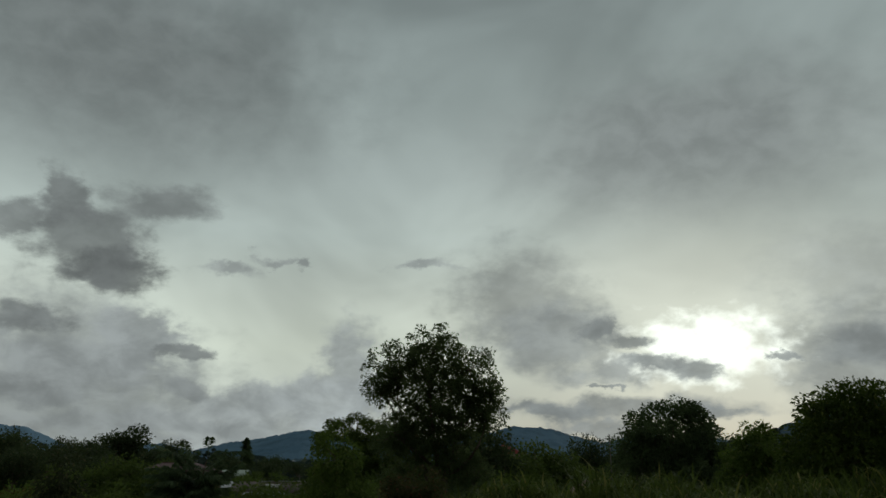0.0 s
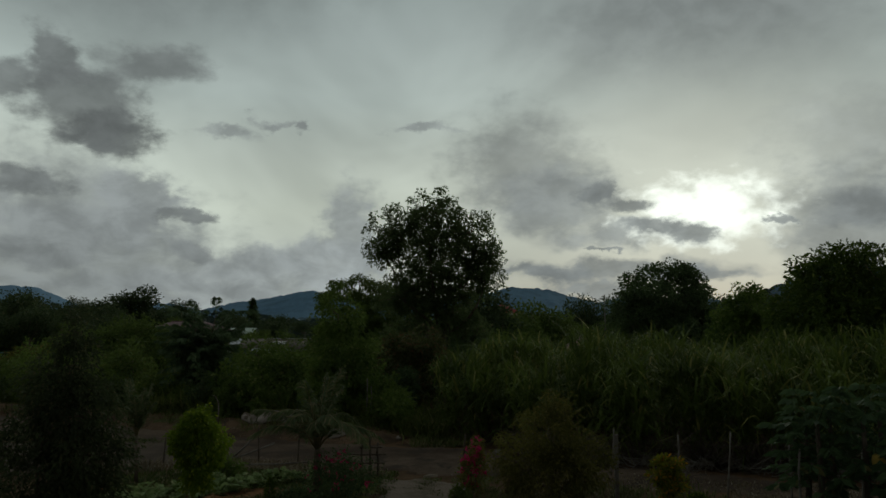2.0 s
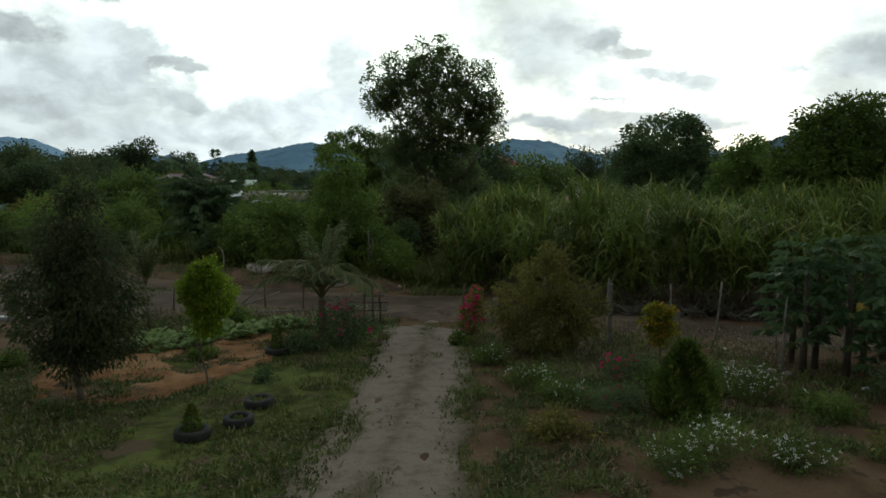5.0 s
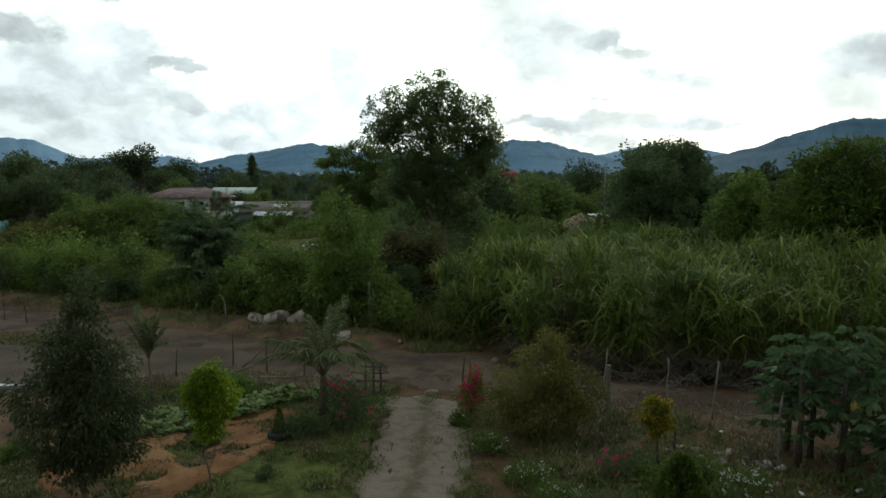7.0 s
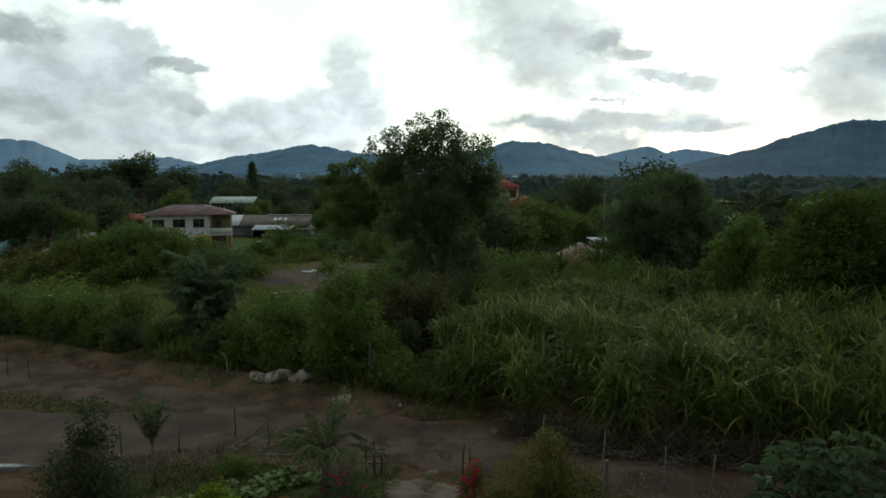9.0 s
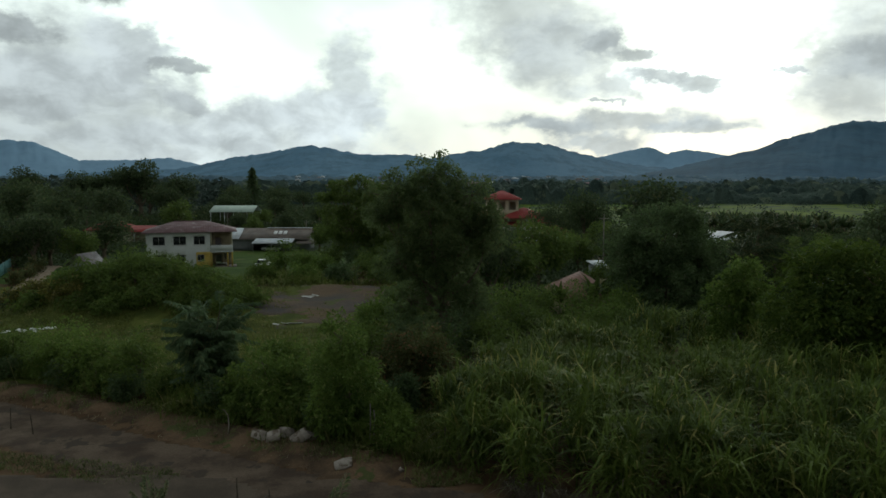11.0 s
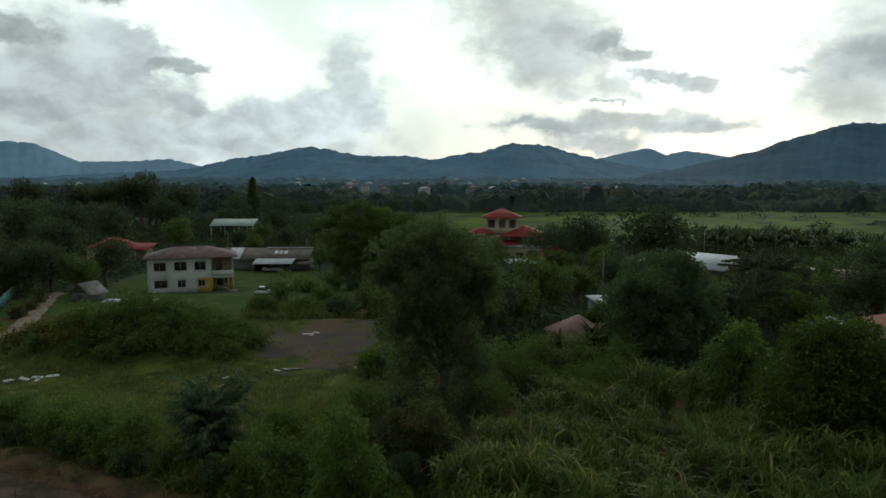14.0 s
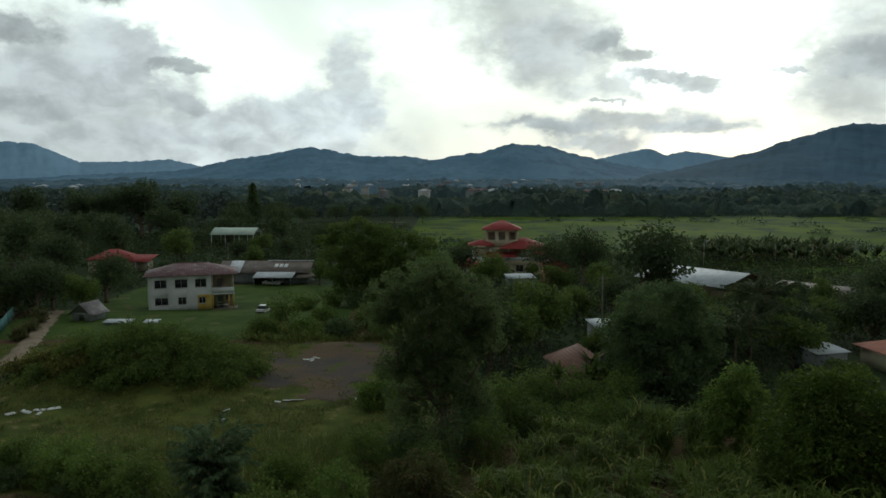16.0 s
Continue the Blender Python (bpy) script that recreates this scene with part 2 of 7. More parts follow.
# a darkened leaf green: the shade under the trees is in the colour
M["undergrowth"] = leafage("undergrowth", (0.022, 0.036, 0.016), (0.07, 0.1, 0.04), (0.12, 0.11, 0.05), 0.06)
M["banana"] = leafage("banana", (0.03, 0.055, 0.013), (0.08, 0.115, 0.028), (0.16, 0.14, 0.06), 0.1)
M["cane"] = leafage("cane", (0.0257, 0.0514, 0.0128), (0.15, 0.203, 0.0396), (0.28, 0.26, 0.08), 0.09, 0.28, 0.6, 0.45)
M["grass"] = leafage("grass", (0.048, 0.07, 0.02), (0.135, 0.17, 0.046), (0.22, 0.18, 0.1), 0.16, 0.16)
M["tall_grass"] = leafage("tall_grass", (0.06, 0.085, 0.02), (0.19, 0.23, 0.055), (0.3, 0.27, 0.12), 0.1, 0.3)
M["straw"] = leafage("straw", (0.1, 0.08, 0.05), (0.26, 0.21, 0.13), (0.35, 0.32, 0.24), 0.1, 0.15)
M["squash"] = leafage("squash", (0.0975, 0.163, 0.0569), (0.309, 0.406, 0.163), (0.32, 0.33, 0.16), 0.12)
M["papaya"] = leafage("papaya", (0.0425, 0.0765, 0.034), (0.102, 0.162, 0.068), (0.14, 0.13, 0.05), 0.04)
M["pink"] = leafage("pink", (0.45, 0.012, 0.075), (0.75, 0.05, 0.19), None, 0, 0.3)
M["white_petal"] = leafage("white_petal", (0.65, 0.65, 0.6), (0.85, 0.85, 0.8), None, 0, 0.2)
M["yellow_leaf"] = leafage("yellow_leaf", (0.04, 0.07, 0.01), (0.28, 0.28, 0.03), (0.55, 0.24, 0.03), 0.14, grain=4.0)
# distance haze is mixed into this leaf green as a bluish tint
M["hazed_leaf"] = leafage("hazed_leaf", (0.04, 0.062, 0.055), (0.08, 0.11, 0.09), None, 0, 0.15, 0.6)
M["earth"] = mottled("earth", (0.095, 0.058, 0.034), (0.155, 0.1, 0.06), 0.6, 18, bump=0.6, depth=0.05, spots=(0.065, 0.045, 0.03), spot_scale=0.8, spot_at=0.56)
m, t = material("track")
at = place(t)
s_ = t.nodes.new("ShaderNodeSeparateXYZ")
t.links.new(at, s_.inputs[0])
mid = calc(t, "ADD", -0.85, calc(t, "MULTIPLY", calc(t, "SINE", calc(t, "MULTIPLY", calc(t, "SUBTRACT", s_.outputs[1], 8.0), 0.11)), 0.25))
mid = calc(t, "SUBTRACT", mid, calc(t, "MULTIPLY", calc(t, "MAXIMUM", calc(t, "SUBTRACT", 22.0, s_.outputs[1]), 0.0), 0.055))
off = calc(t, "ABSOLUTE", calc(t, "SUBTRACT", calc(t, "ABSOLUTE", calc(t, "SUBTRACT", s_.outputs[0], mid)), 0.78))
worn = calc(t, "ADD", off, calc(t, "MULTIPLY", calc(t, "SUBTRACT", noisy(t, at, 1.1, 6, 0.7), 0.5), 2.2))
grit = noisy(t, at, 26, 4, 0.7)
tc = mix(t, step(t, worn, 0.2, 1.1), (0.25, 0.2, 0.16), (0.11, 0.09, 0.055))
tc = mix(t, step(t, noisy(t, at, 2.6, 6, 0.7), 0.46, 0.66, 0.0, 0.6), tc, (0.11, 0.095, 0.06))
tc = mix(t, step(t, grit, 0.35, 0.75, 0.0, 0.45), tc, (0.1, 0.085, 0.065))
finish(t, bsdf(t, tc, 0.95, 0.0, grit, 0.8, 0.04, 0.1))
M["track"] = m
M["sand"] = mottled("sand", (0.22, 0.165, 0.12), (0.32, 0.26, 0.2), 0.3, 6, bump=0.6, depth=0.05)
M["road"] = mottled("road", (0.075, 0.054, 0.041), (0.155, 0.115, 0.085), 0.45, 8, rough=0.85, bump=0.7, depth=0.05, spots=(0.068, 0.053, 0.042), spot_scale=0.7, spot_at=0.56)
M["asphalt"] = mottled("asphalt", (0.08, 0.062, 0.048), (0.13, 0.1, 0.076), 0.4, 12, rough=0.82, bump=0.3, depth=0.02)
M["red_soil"] = mottled("red_soil", (0.22, 0.105, 0.048), (0.33, 0.185, 0.095), 1.0, 12, bump=0.9, depth=0.06, spots=(0.12, 0.085, 0.045), spot_scale=1.4, spot_at=0.55)
M["bank_soil"] = mottled("bank_soil", (0.085, 0.06, 0.042), (0.2, 0.13, 0.08), 0.5, 9, bump=0.9, depth=0.12, spots=(0.09, 0.1, 0.04), spot_scale=0.8, spot_at=0.58)
M["lawn"] = mottled("lawn", (0.06, 0.066, 0.022), (0.14, 0.165, 0.045), 1.7, 22, bump=0.9, depth=0.06, spots=(0.12, 0.09, 0.055), spot_scale=0.9, spot_at=0.55)
M["mown"] = mottled("mown", (0.05, 0.085, 0.022), (0.08, 0.12, 0.03), 0.15, 3, bump=0.5, depth=0.05, spots=(0.11, 0.11, 0.045), spot_scale=0.25, spot_at=0.58)
M["meadow"] = mottled("meadow", (0.06, 0.076, 0.02), (0.125, 0.14, 0.035), 0.25, 12, bump=0.7, depth=0.08, spots=(0.2, 0.16, 0.08), spot_scale=0.5, spot_at=0.62)
M["gravel"] = mottled("gravel", (0.085, 0.078, 0.076), (0.16, 0.11, 0.07), 0.1, 3.5, bump=0.9, depth=0.15, spots=(0.085, 0.1, 0.035), spot_scale=0.4, spot_at=0.57)
M["paddy"] = mottled("paddy", (0.05, 0.095, 0.009), (0.115, 0.165, 0.014), 0.02, 0.5, bump=0.6, depth=0.2, spots=(0.035, 0.06, 0.024), spot_scale=0.045, spot_at=0.53)
# three canopy greens with distance haze painted in, bluer and paler farther off
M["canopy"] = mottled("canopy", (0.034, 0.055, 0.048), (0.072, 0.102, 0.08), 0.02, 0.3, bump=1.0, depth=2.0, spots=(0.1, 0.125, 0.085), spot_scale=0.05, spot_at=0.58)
M["canopy_haze_mid"] = mottled("canopy_haze_mid", (0.048, 0.08, 0.085), (0.085, 0.125, 0.125), 0.012, 0.2, bump=1.0, depth=2.0, spots=(0.11, 0.145, 0.13), spot_scale=0.03, spot_at=0.58)
M["canopy_haze_far"] = mottled("canopy_haze_far", (0.075, 0.13, 0.175), (0.11, 0.17, 0.215), 0.006, 0.1, bump=1.0, depth=3.0, spots=(0.135, 0.19, 0.21), spot_scale=0.015, spot_at=0.58)
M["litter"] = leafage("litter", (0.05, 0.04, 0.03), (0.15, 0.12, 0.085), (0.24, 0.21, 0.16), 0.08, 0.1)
M["plain"] = mottled("plain", (0.03, 0.045, 0.022), (0.05, 0.07, 0.03), 0.012, 0.2, bump=0.5, depth=0.3, spots=(0.12, 0.12, 0.06), spot_scale=0.03, spot_at=0.62)
M["stone"] = mottled("stone", (0.16, 0.14, 0.12), (0.27, 0.24, 0.21), 2.0, 30, bump=0.5)
M["slab"] = mottled("slab", (0.24, 0.2, 0.17), (0.42, 0.37, 0.33), 1.5, 30, bump=0.4, spots=(0.14, 0.11, 0.085), spot_scale=2, spot_at=0.57)
M["white_scrap"] = mottled("white_scrap", (0.62, 0.62, 0.6), (0.78, 0.78, 0.76), 2.0, 30, bump=0.3)
M["post_wood"] = mottled("post_wood", (0.08, 0.065, 0.05), (0.14, 0.115, 0.09), 3.0, 50, bump=0.6)
M["grey_wood"] = mottled("grey_wood", (0.17, 0.15, 0.13), (0.27, 0.25, 0.22), 3.0, 50, bump=0.6)
M["rubber"] = mottled("rubber", (0.025, 0.025, 0.025), (0.05, 0.048, 0.045), 5.0, 60, rough=0.75, bump=0.3)
M["limewash"] = mottled("limewash", (0.74, 0.75, 0.74), (0.82, 0.83, 0.82), 0.4, 12, bump=0.15, spots=(0.5, 0.5, 0.45), spot_scale=0.8, spot_at=0.63)
M["yellow_wall"] = mottled("yellow_wall", (0.6, 0.42, 0.1), (0.68, 0.5, 0.15), 0.5, 12, bump=0.15)
M["cream_wall"] = mottled("cream_wall", (0.62, 0.55, 0.38), (0.7, 0.64, 0.48), 0.5, 12, bump=0.15)
M["dull_wall"] = mottled("dull_wall", (0.33, 0.27, 0.17), (0.4, 0.34, 0.23), 0.5, 12, bump=0.15)
M["grey_wall"] = mottled("grey_wall", (0.22, 0.24, 0.24), (0.3, 0.31, 0.31), 0.5, 12, bump=0.15)
M["frame_paint"] = mottled("frame_paint", (0.5, 0.5, 0.48), (0.6, 0.6, 0.58), 2, 30, bump=0.1)
M["rust_roof"] = ribbed("rust_roof", (0.15, 0.085, 0.088), (0.21, 0.125, 0.13), (0.32, 0.26, 0.265), 0.3)
M["red_roof"] = ribbed("red_roof", (0.26, 0.035, 0.034), (0.34, 0.06, 0.05), None, 0.3)
M["tin_roof"] = ribbed("tin_roof", (0.5, 0.54, 0.58), (0.62, 0.65, 0.68), (0.42, 0.42, 0.42), 0.3)
M["old_tin"] = ribbed("old_tin", (0.11, 0.09, 0.08), (0.18, 0.15, 0.13), (0.2, 0.15, 0.12), 0.3)
M["green_roof"] = ribbed("green_roof", (0.34, 0.42, 0.36), (0.42, 0.5, 0.43), None, 0.3)
M["salmon_roof"] = ribbed("salmon_roof", (0.5, 0.2, 0.15), (0.6, 0.27, 0.2), (0.4, 0.2, 0.16), 0.3)
M["brown_roof"] = ribbed("brown_roof", (0.22, 0.115, 0.09), (0.3, 0.165, 0.13), (0.16, 0.11, 0.085), 0.3)
M["stripe_roof"] = ribbed("stripe_roof", (0.16, 0.14, 0.14), (0.36, 0.34, 0.34), (0.2, 0.15, 0.14), 0.3)
M["white_paint"] = mottled("white_paint", (0.78, 0.78, 0.78), (0.82, 0.82, 0.82), 2, 40, rough=0.3, bump=0.02)
M["steel"] = mottled("steel", (0.45, 0.46, 0.47), (0.55, 0.56, 0.57), 2, 40, rough=0.45, metal=0.6, bump=0.05)
M["blue_net"] = mottled("blue_net", (0.1, 0.22, 0.22), (0.16, 0.3, 0.29), 2, 40, bump=0.2)
m, t = material("glass_dark")
finish(t, bsdf(t, (0.02, 0.022, 0.025), 0.12, 0.0, None, spec=0.3))
M["glass_dark"] = m
m, t = material("puddle")
finish(t, bsdf(t, (0.06, 0.055, 0.05), 0.2, 0.0, None, spec=0.5))
M["puddle"] = m
def hazed_cover(name, a, b, dark):
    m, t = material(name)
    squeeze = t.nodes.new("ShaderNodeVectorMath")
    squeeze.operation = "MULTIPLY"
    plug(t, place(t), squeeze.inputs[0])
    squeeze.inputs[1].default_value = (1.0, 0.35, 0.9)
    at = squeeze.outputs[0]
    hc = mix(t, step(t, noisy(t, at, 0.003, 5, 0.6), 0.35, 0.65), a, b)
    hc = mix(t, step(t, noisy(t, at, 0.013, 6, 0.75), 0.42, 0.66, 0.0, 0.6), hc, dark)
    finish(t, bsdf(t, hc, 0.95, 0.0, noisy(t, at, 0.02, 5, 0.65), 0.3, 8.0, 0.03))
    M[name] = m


# forest with air haze painted into its base colour: the farther, the bluer
hazed_cover("hill_haze_far", (0.185, 0.305, 0.43), (0.205, 0.33, 0.455), (0.165, 0.275, 0.385))
hazed_cover("hill_haze_mid", (0.095, 0.185, 0.275), (0.13, 0.23, 0.325), (0.062, 0.122, 0.175))
hazed_cover("hill_haze_near", (0.055, 0.112, 0.17), (0.08, 0.148, 0.207), (0.037, 0.073, 0.105))


# ---- mesh helpers ----
def unit(v):
    return v / np.maximum(np.linalg.norm(v, axis=-1, keepdims=True), 1e-9)


def mesh_of(name, V, F, mat=None, smooth=False):
    """A mesh from an array of vertices and a list of arrays of quads or triangles."""
    me = bpy.data.meshes.new(name)
    V = np.asarray(V, dtype=np.float32).reshape(-1, 3)
    F = [np.asarray(f, dtype=np.int32) for f in F if len(f)]
    loops = np.concatenate([f.ravel() for f in F])
    sizes = np.concatenate([np.full(len(f), f.shape[1], dtype=np.int32) for f in F])
    me.vertices.add(len(V)), me.loops.add(len(loops)), me.polygons.add(len(sizes))
    me.vertices.foreach_set("co", V.ravel())
    me.loops.foreach_set("vertex_index", loops)
    me.polygons.foreach_set("loop_start", np.concatenate([[0], np.cumsum(sizes)[:-1]]).astype(np.int32))
    if smooth:
        me.polygons.foreach_set("use_smooth", np.ones(len(sizes), dtype=bool))
    me.update(calc_edges=True)
    if mat is not None:
        me.materials.append(M[mat])
    return me


def part(name, mesh, material_name, parent, label=""):
    """Links a mesh, or a bmesh, as one object under a thing or a part."""
    if isinstance(mesh, bmesh.types.BMesh):
        me = bpy.data.meshes.new(name)
        mesh.to_mesh(me)
        mesh.free()
        mesh = me
    if material_name and not mesh.materials:
        mesh.materials.append(M[material_name])
    ob = new(name, mesh)
    ob.parent = parent
    return tagged(ob, label)


def thing(name, label, category, m, group="", kind=""):
    ob = new(name)
    ob.empty_display_size = 0.2
    ob.matrix_basis = m
    return tagged(ob, label, category, group, kind)


class Pile:
    """Collects pieces of geometry into one mesh."""

    def __init__(self):
        self.V, self.Q, self.T, self.n = [], [], [], 0

    def add(self, V, Q=None, T=None):
        V = np.asarray(V, dtype=float).reshape(-1, 3)
        if Q is not None and len(Q):
            self.Q.append(np.asarray(Q) + self.n)
        if T is not None and len(T):
            self.T.append(np.asarray(T) + self.n)
        self.V.append(V)
        self.n += len(V)
        return self

    def box(self, x0, y0, z0, x1, y1, z1):
        V = [(x, y, z) for z in (z0, z1) for y in (y0, y1) for x in (x0, x1)]
        return self.add(V, [(0, 2, 3, 1), (4, 5, 7, 6), (0, 1, 5, 4), (2, 6, 7, 3), (0, 4, 6, 2), (1, 3, 7, 5)])

    def tube(self, pts, radii, sides=6):
        pts, radii = np.asarray(pts, float), np.asarray(radii, float)
        d = unit(np.gradient(pts, axis=0))
        ref = np.where(np.abs(d[:, 2:3]) > 0.9, [[1.0, 0, 0]], [[0, 0, 1.0]])
        a = unit(np.cross(d, ref))
        b = np.cross(d, a)
        ang = np.arange(sides) * 2 * np.pi / sides
        ring = pts[:, None] + radii[:, None, None] * (a[:, None] * np.cos(ang)[None, :, None] + b[:, None] * np.sin(ang)[None, :, None])
        k, s = len(pts), sides
        i = np.arange(k - 1)[:, None] * s + np.arange(s)[None]
        j = np.arange(k - 1)[:, None] * s + (np.arange(s)[None] + 1) % s
        Q = np.stack([i, j, j + s, i + s], -1).reshape(-1, 4)
        V = np.concatenate([ring.reshape(-1, 3), pts[:1], pts[-1:]])
        c0, c1 = k * s, k * s + 1
        r = np.arange(s)
        T = np.concatenate([np.stack([np.full(s, c0), (r + 1) % s, r], -1), np.stack([np.full(s, c1), (k - 1) * s + r, (k - 1) * s + (r + 1) % s], -1)])
        return self.add(V, Q, T)

    def leaves(self, P, D, L, W, rng, droop=0.2):
        n = len(P)
        L, W = np.broadcast_to(L, n)[:, None], np.broadcast_to(W, n)[:, None]
        D = unit(D)
        side = unit(np.cross(D, rng.normal(size=(n, 3))))
        mid = P + D * L * 0.5
        tip = P + D * L - np.array([0, 0, 1.0]) * droop * L
        V = np.stack([P, mid - side * W / 2, tip, mid + side * W / 2], 1).reshape(-1, 3)
        return self.add(V, np.arange(4 * n).reshape(-1, 4))

    def blades(self, P, az, L, W, rise, fall, segs=3):
        """Arching grass blades from P: rise is how steep they start, fall how far they bend over."""
        n = len(P)
        L, W, rise, fall = (np.broadcast_to(v, n)[:, None] for v in (L, W, rise, fall))
        s = np.linspace(0, 1, segs + 1)[None]
        out = L * s * np.cos(rise) + L * fall * 0.55 * s**2
        up = L * s * np.sin(rise) - L * fall * s**2.2
        dx, dy = np.cos(az)[:, None], np.sin(az)[:, None]
        C = np.stack([P[:, :1] + dx * out, P[:, 1:2] + dy * out, P[:, 2:] + up], -1)
        w = W * np.array([0.7, *np.linspace(1, 0.12, segs)])[None] / 2
        S = np.stack([-dy * np.ones_like(s), dx * np.ones_like(s), 0 * s * dx], -1) * w[..., None]
        V = np.stack([C - S, C + S], 2).reshape(n, -1, 3)
        k = np.arange(segs) * 2
        q = np.stack([k, k + 1, k + 3, k + 2], -1)[None] + (np.arange(n) * 2 * (segs + 1))[:, None, None]
        return self.add(V.reshape(-1, 3), q.reshape(-1, 4))

    def ball(self, c, r, rng, rough=0.15, n=10):
        """A lumpy stone."""
        u, v = np.meshgrid(np.linspace(0, 2 * np.pi, n + 1)[:-1], np.linspace(0.15, np.pi - 0.15, n // 2 + 1))
        k = 1 + rng.normal(size=u.shape) * rough
        V = np.stack([np.cos(u) * np.sin(v) * k * r[0] + c[0], np.sin(u) * np.sin(v) * k * r[1] + c[1], np.cos(v) * k * r[2] + c[2]], -1)
        h = u.shape[0]
        i = np.arange(h - 1)[:, None] * n + np.arange(n)[None]
        j = np.arange(h - 1)[:, None] * n + (np.arange(n)[None] + 1) % n
        r = np.arange(n)
        T = np.concatenate([np.stack([np.full(n, h * n), r, (r + 1) % n], -1), np.stack([np.full(n, h * n + 1), (h - 1) * n + (r + 1) % n, (h - 1) * n + r], -1)])
        V = np.concatenate([V.reshape(-1, 3), [V[0].mean(0), V[-1].mean(0)]])
        return self.add(V, np.stack([i, i + n, j + n, j], -1).reshape(-1, 4), T)

    def mesh(self, name, mat=None, smooth=False):
        F = ([np.concatenate(self.Q)] if self.Q else []) + ([np.concatenate(self.T)] if self.T else [])
        return mesh_of(name, np.concatenate(self.V), F, mat, smooth)


def fbm(x, y, scale, seed=0, octaves=4):
    """Smooth value noise on arrays, about -1 to 1."""
    x, y = np.asarray(x, float) * scale, np.asarray(y, float) * scale
    total, amp = 0.0, 0.5
    for o in range(octaves):
        xi, yi = np.floor(x), np.floor(y)
        fx, fy = x - xi, y - yi
        fx, fy = fx * fx * (3 - 2 * fx), fy * fy * (3 - 2 * fy)

        def h(a, b):
            v = np.sin(a * 127.1 + b * 311.7 + (seed + o) * 74.7) * 43758.5453
            return v - np.floor(v)
        top = h(xi, yi) * (1 - fx) + h(xi + 1, yi) * fx
        bot = h(xi, yi + 1) * (1 - fx) + h(xi + 1, yi + 1) * fx
        total = total + amp * (2 * (top * (1 - fy) + bot * fy) - 1)
        x, y, amp = x * 2.03, y * 2.03, amp * 0.5
    return total


def bell(x, y, cx, cy, rx, ry):
    return np.exp(-(((x - cx) / rx) ** 2 + ((y - cy) / ry) ** 2))


def gz(x, y):
    """Height of the ground."""
    x, y = np.asarray(x, float), np.asarray(y, float)
    z = np.interp(y, [-100, 20, 40, 75, 130, 190, 300, 1500, 5000], [0.4, 0.3, 0.2, -0.6, -1.05, -3.5, -4.4, -5.0, -6.0])
    z = z - 1.25 * np.interp(y, [126, 141, 160, 185], [0, 1, 0.8, 0]) * np.clip((-15 - x) / 10, 0, 1)
    far_edge = 33.2 + np.maximum(0, -(x + 3)) * 0.545
    bank = np.clip((y - far_edge) / 2.2, 0, 1) * np.clip((-1.5 - x) / 2, 0, 1) * np.clip((70 - y) / 25, 0, 1)
    z = z + 0.4 * bank * bank * (3 - 2 * bank)
    z = z + 3.9 * bell(x, y, -36, 85, 11, 7) + 0.5 * bell(x, y, -18, 100, 4.2, 3.0) + 0.3 * bell(x, y, -14.5, 101, 2.5, 2.5) + 0.3 * bell(x, y, -9, 99, 4, 3.5)
    rough = 0.05 * fbm(x, y, 0.8, 3) + 0.12 * fbm(x, y, 0.15, 7)
    return z + rough * np.clip(1 - y / 400, 0, 1)


def sheet(name, mat, inside, x0, x1, y0, y1, cell, lift, label, category, relief=None):
    """A piece of ground laid on the land where inside(x, y) > 0, with a ragged edge that dips under."""
    xs, ys = np.arange(x0, x1 + cell, cell), np.arange(y0, y1 + cell, cell)
    X, Y = np.meshgrid(xs, ys)
    d = inside(X, Y)
    Z = gz(X, Y) + np.where(d > 0, lift, -0.15) + (relief(X, Y) if relief else 0)
    n = len(xs)
    i = (np.arange(len(ys) - 1)[:, None] * n + np.arange(n - 1)[None]).ravel()
    Q = np.stack([i, i + 1, i + n + 1, i + n], -1)
    keep = (d.ravel()[Q] > 0).any(1)
    Q = Q[keep]
    used, inv = np.unique(Q, return_inverse=True)
    V = np.stack([X, Y, Z], -1).reshape(-1, 3)[used]
    ob = new(name, mesh_of(name, V, [inv.reshape(-1, 4)], mat, True))
    return tagged(ob, label, category, kind="structure")


def near_line(x, y, pts):
    """Distance to a polyline."""
    best = np.full(np.shape(x), 1e9)
    for (ax, ay), (bx, by) in zip(pts[:-1], pts[1:]):
        l2 = (bx - ax) ** 2 + (by - ay) ** 2
        k = np.clip(((x - ax) * (bx - ax) + (y - ay) * (by - ay)) / l2, 0, 1)
        best = np.minimum(best, np.hypot(x - ax - k * (bx - ax), y - ay - k * (by - ay)))
    return best


def in_poly(x, y, pts):
    hit = np.zeros(np.shape(x), bool)
    for (ax, ay), (bx, by) in zip(pts, pts[1:] + pts[:1]):
        cross = ((ay > y) != (by > y)) & (x < (bx - ax) * (y - ay) / (by - ay + 1e-12) + ax)
        hit ^= cross
    return hit


# ---- ground, one sheet to the horizon ----
def graded(limits):
    out = [limits[0][0]]
    for a, b, s in limits:
        out += list(np.linspace(a, b, max(2, int(round((b - a) / s)) + 1))[1:])
    return np.array(out)


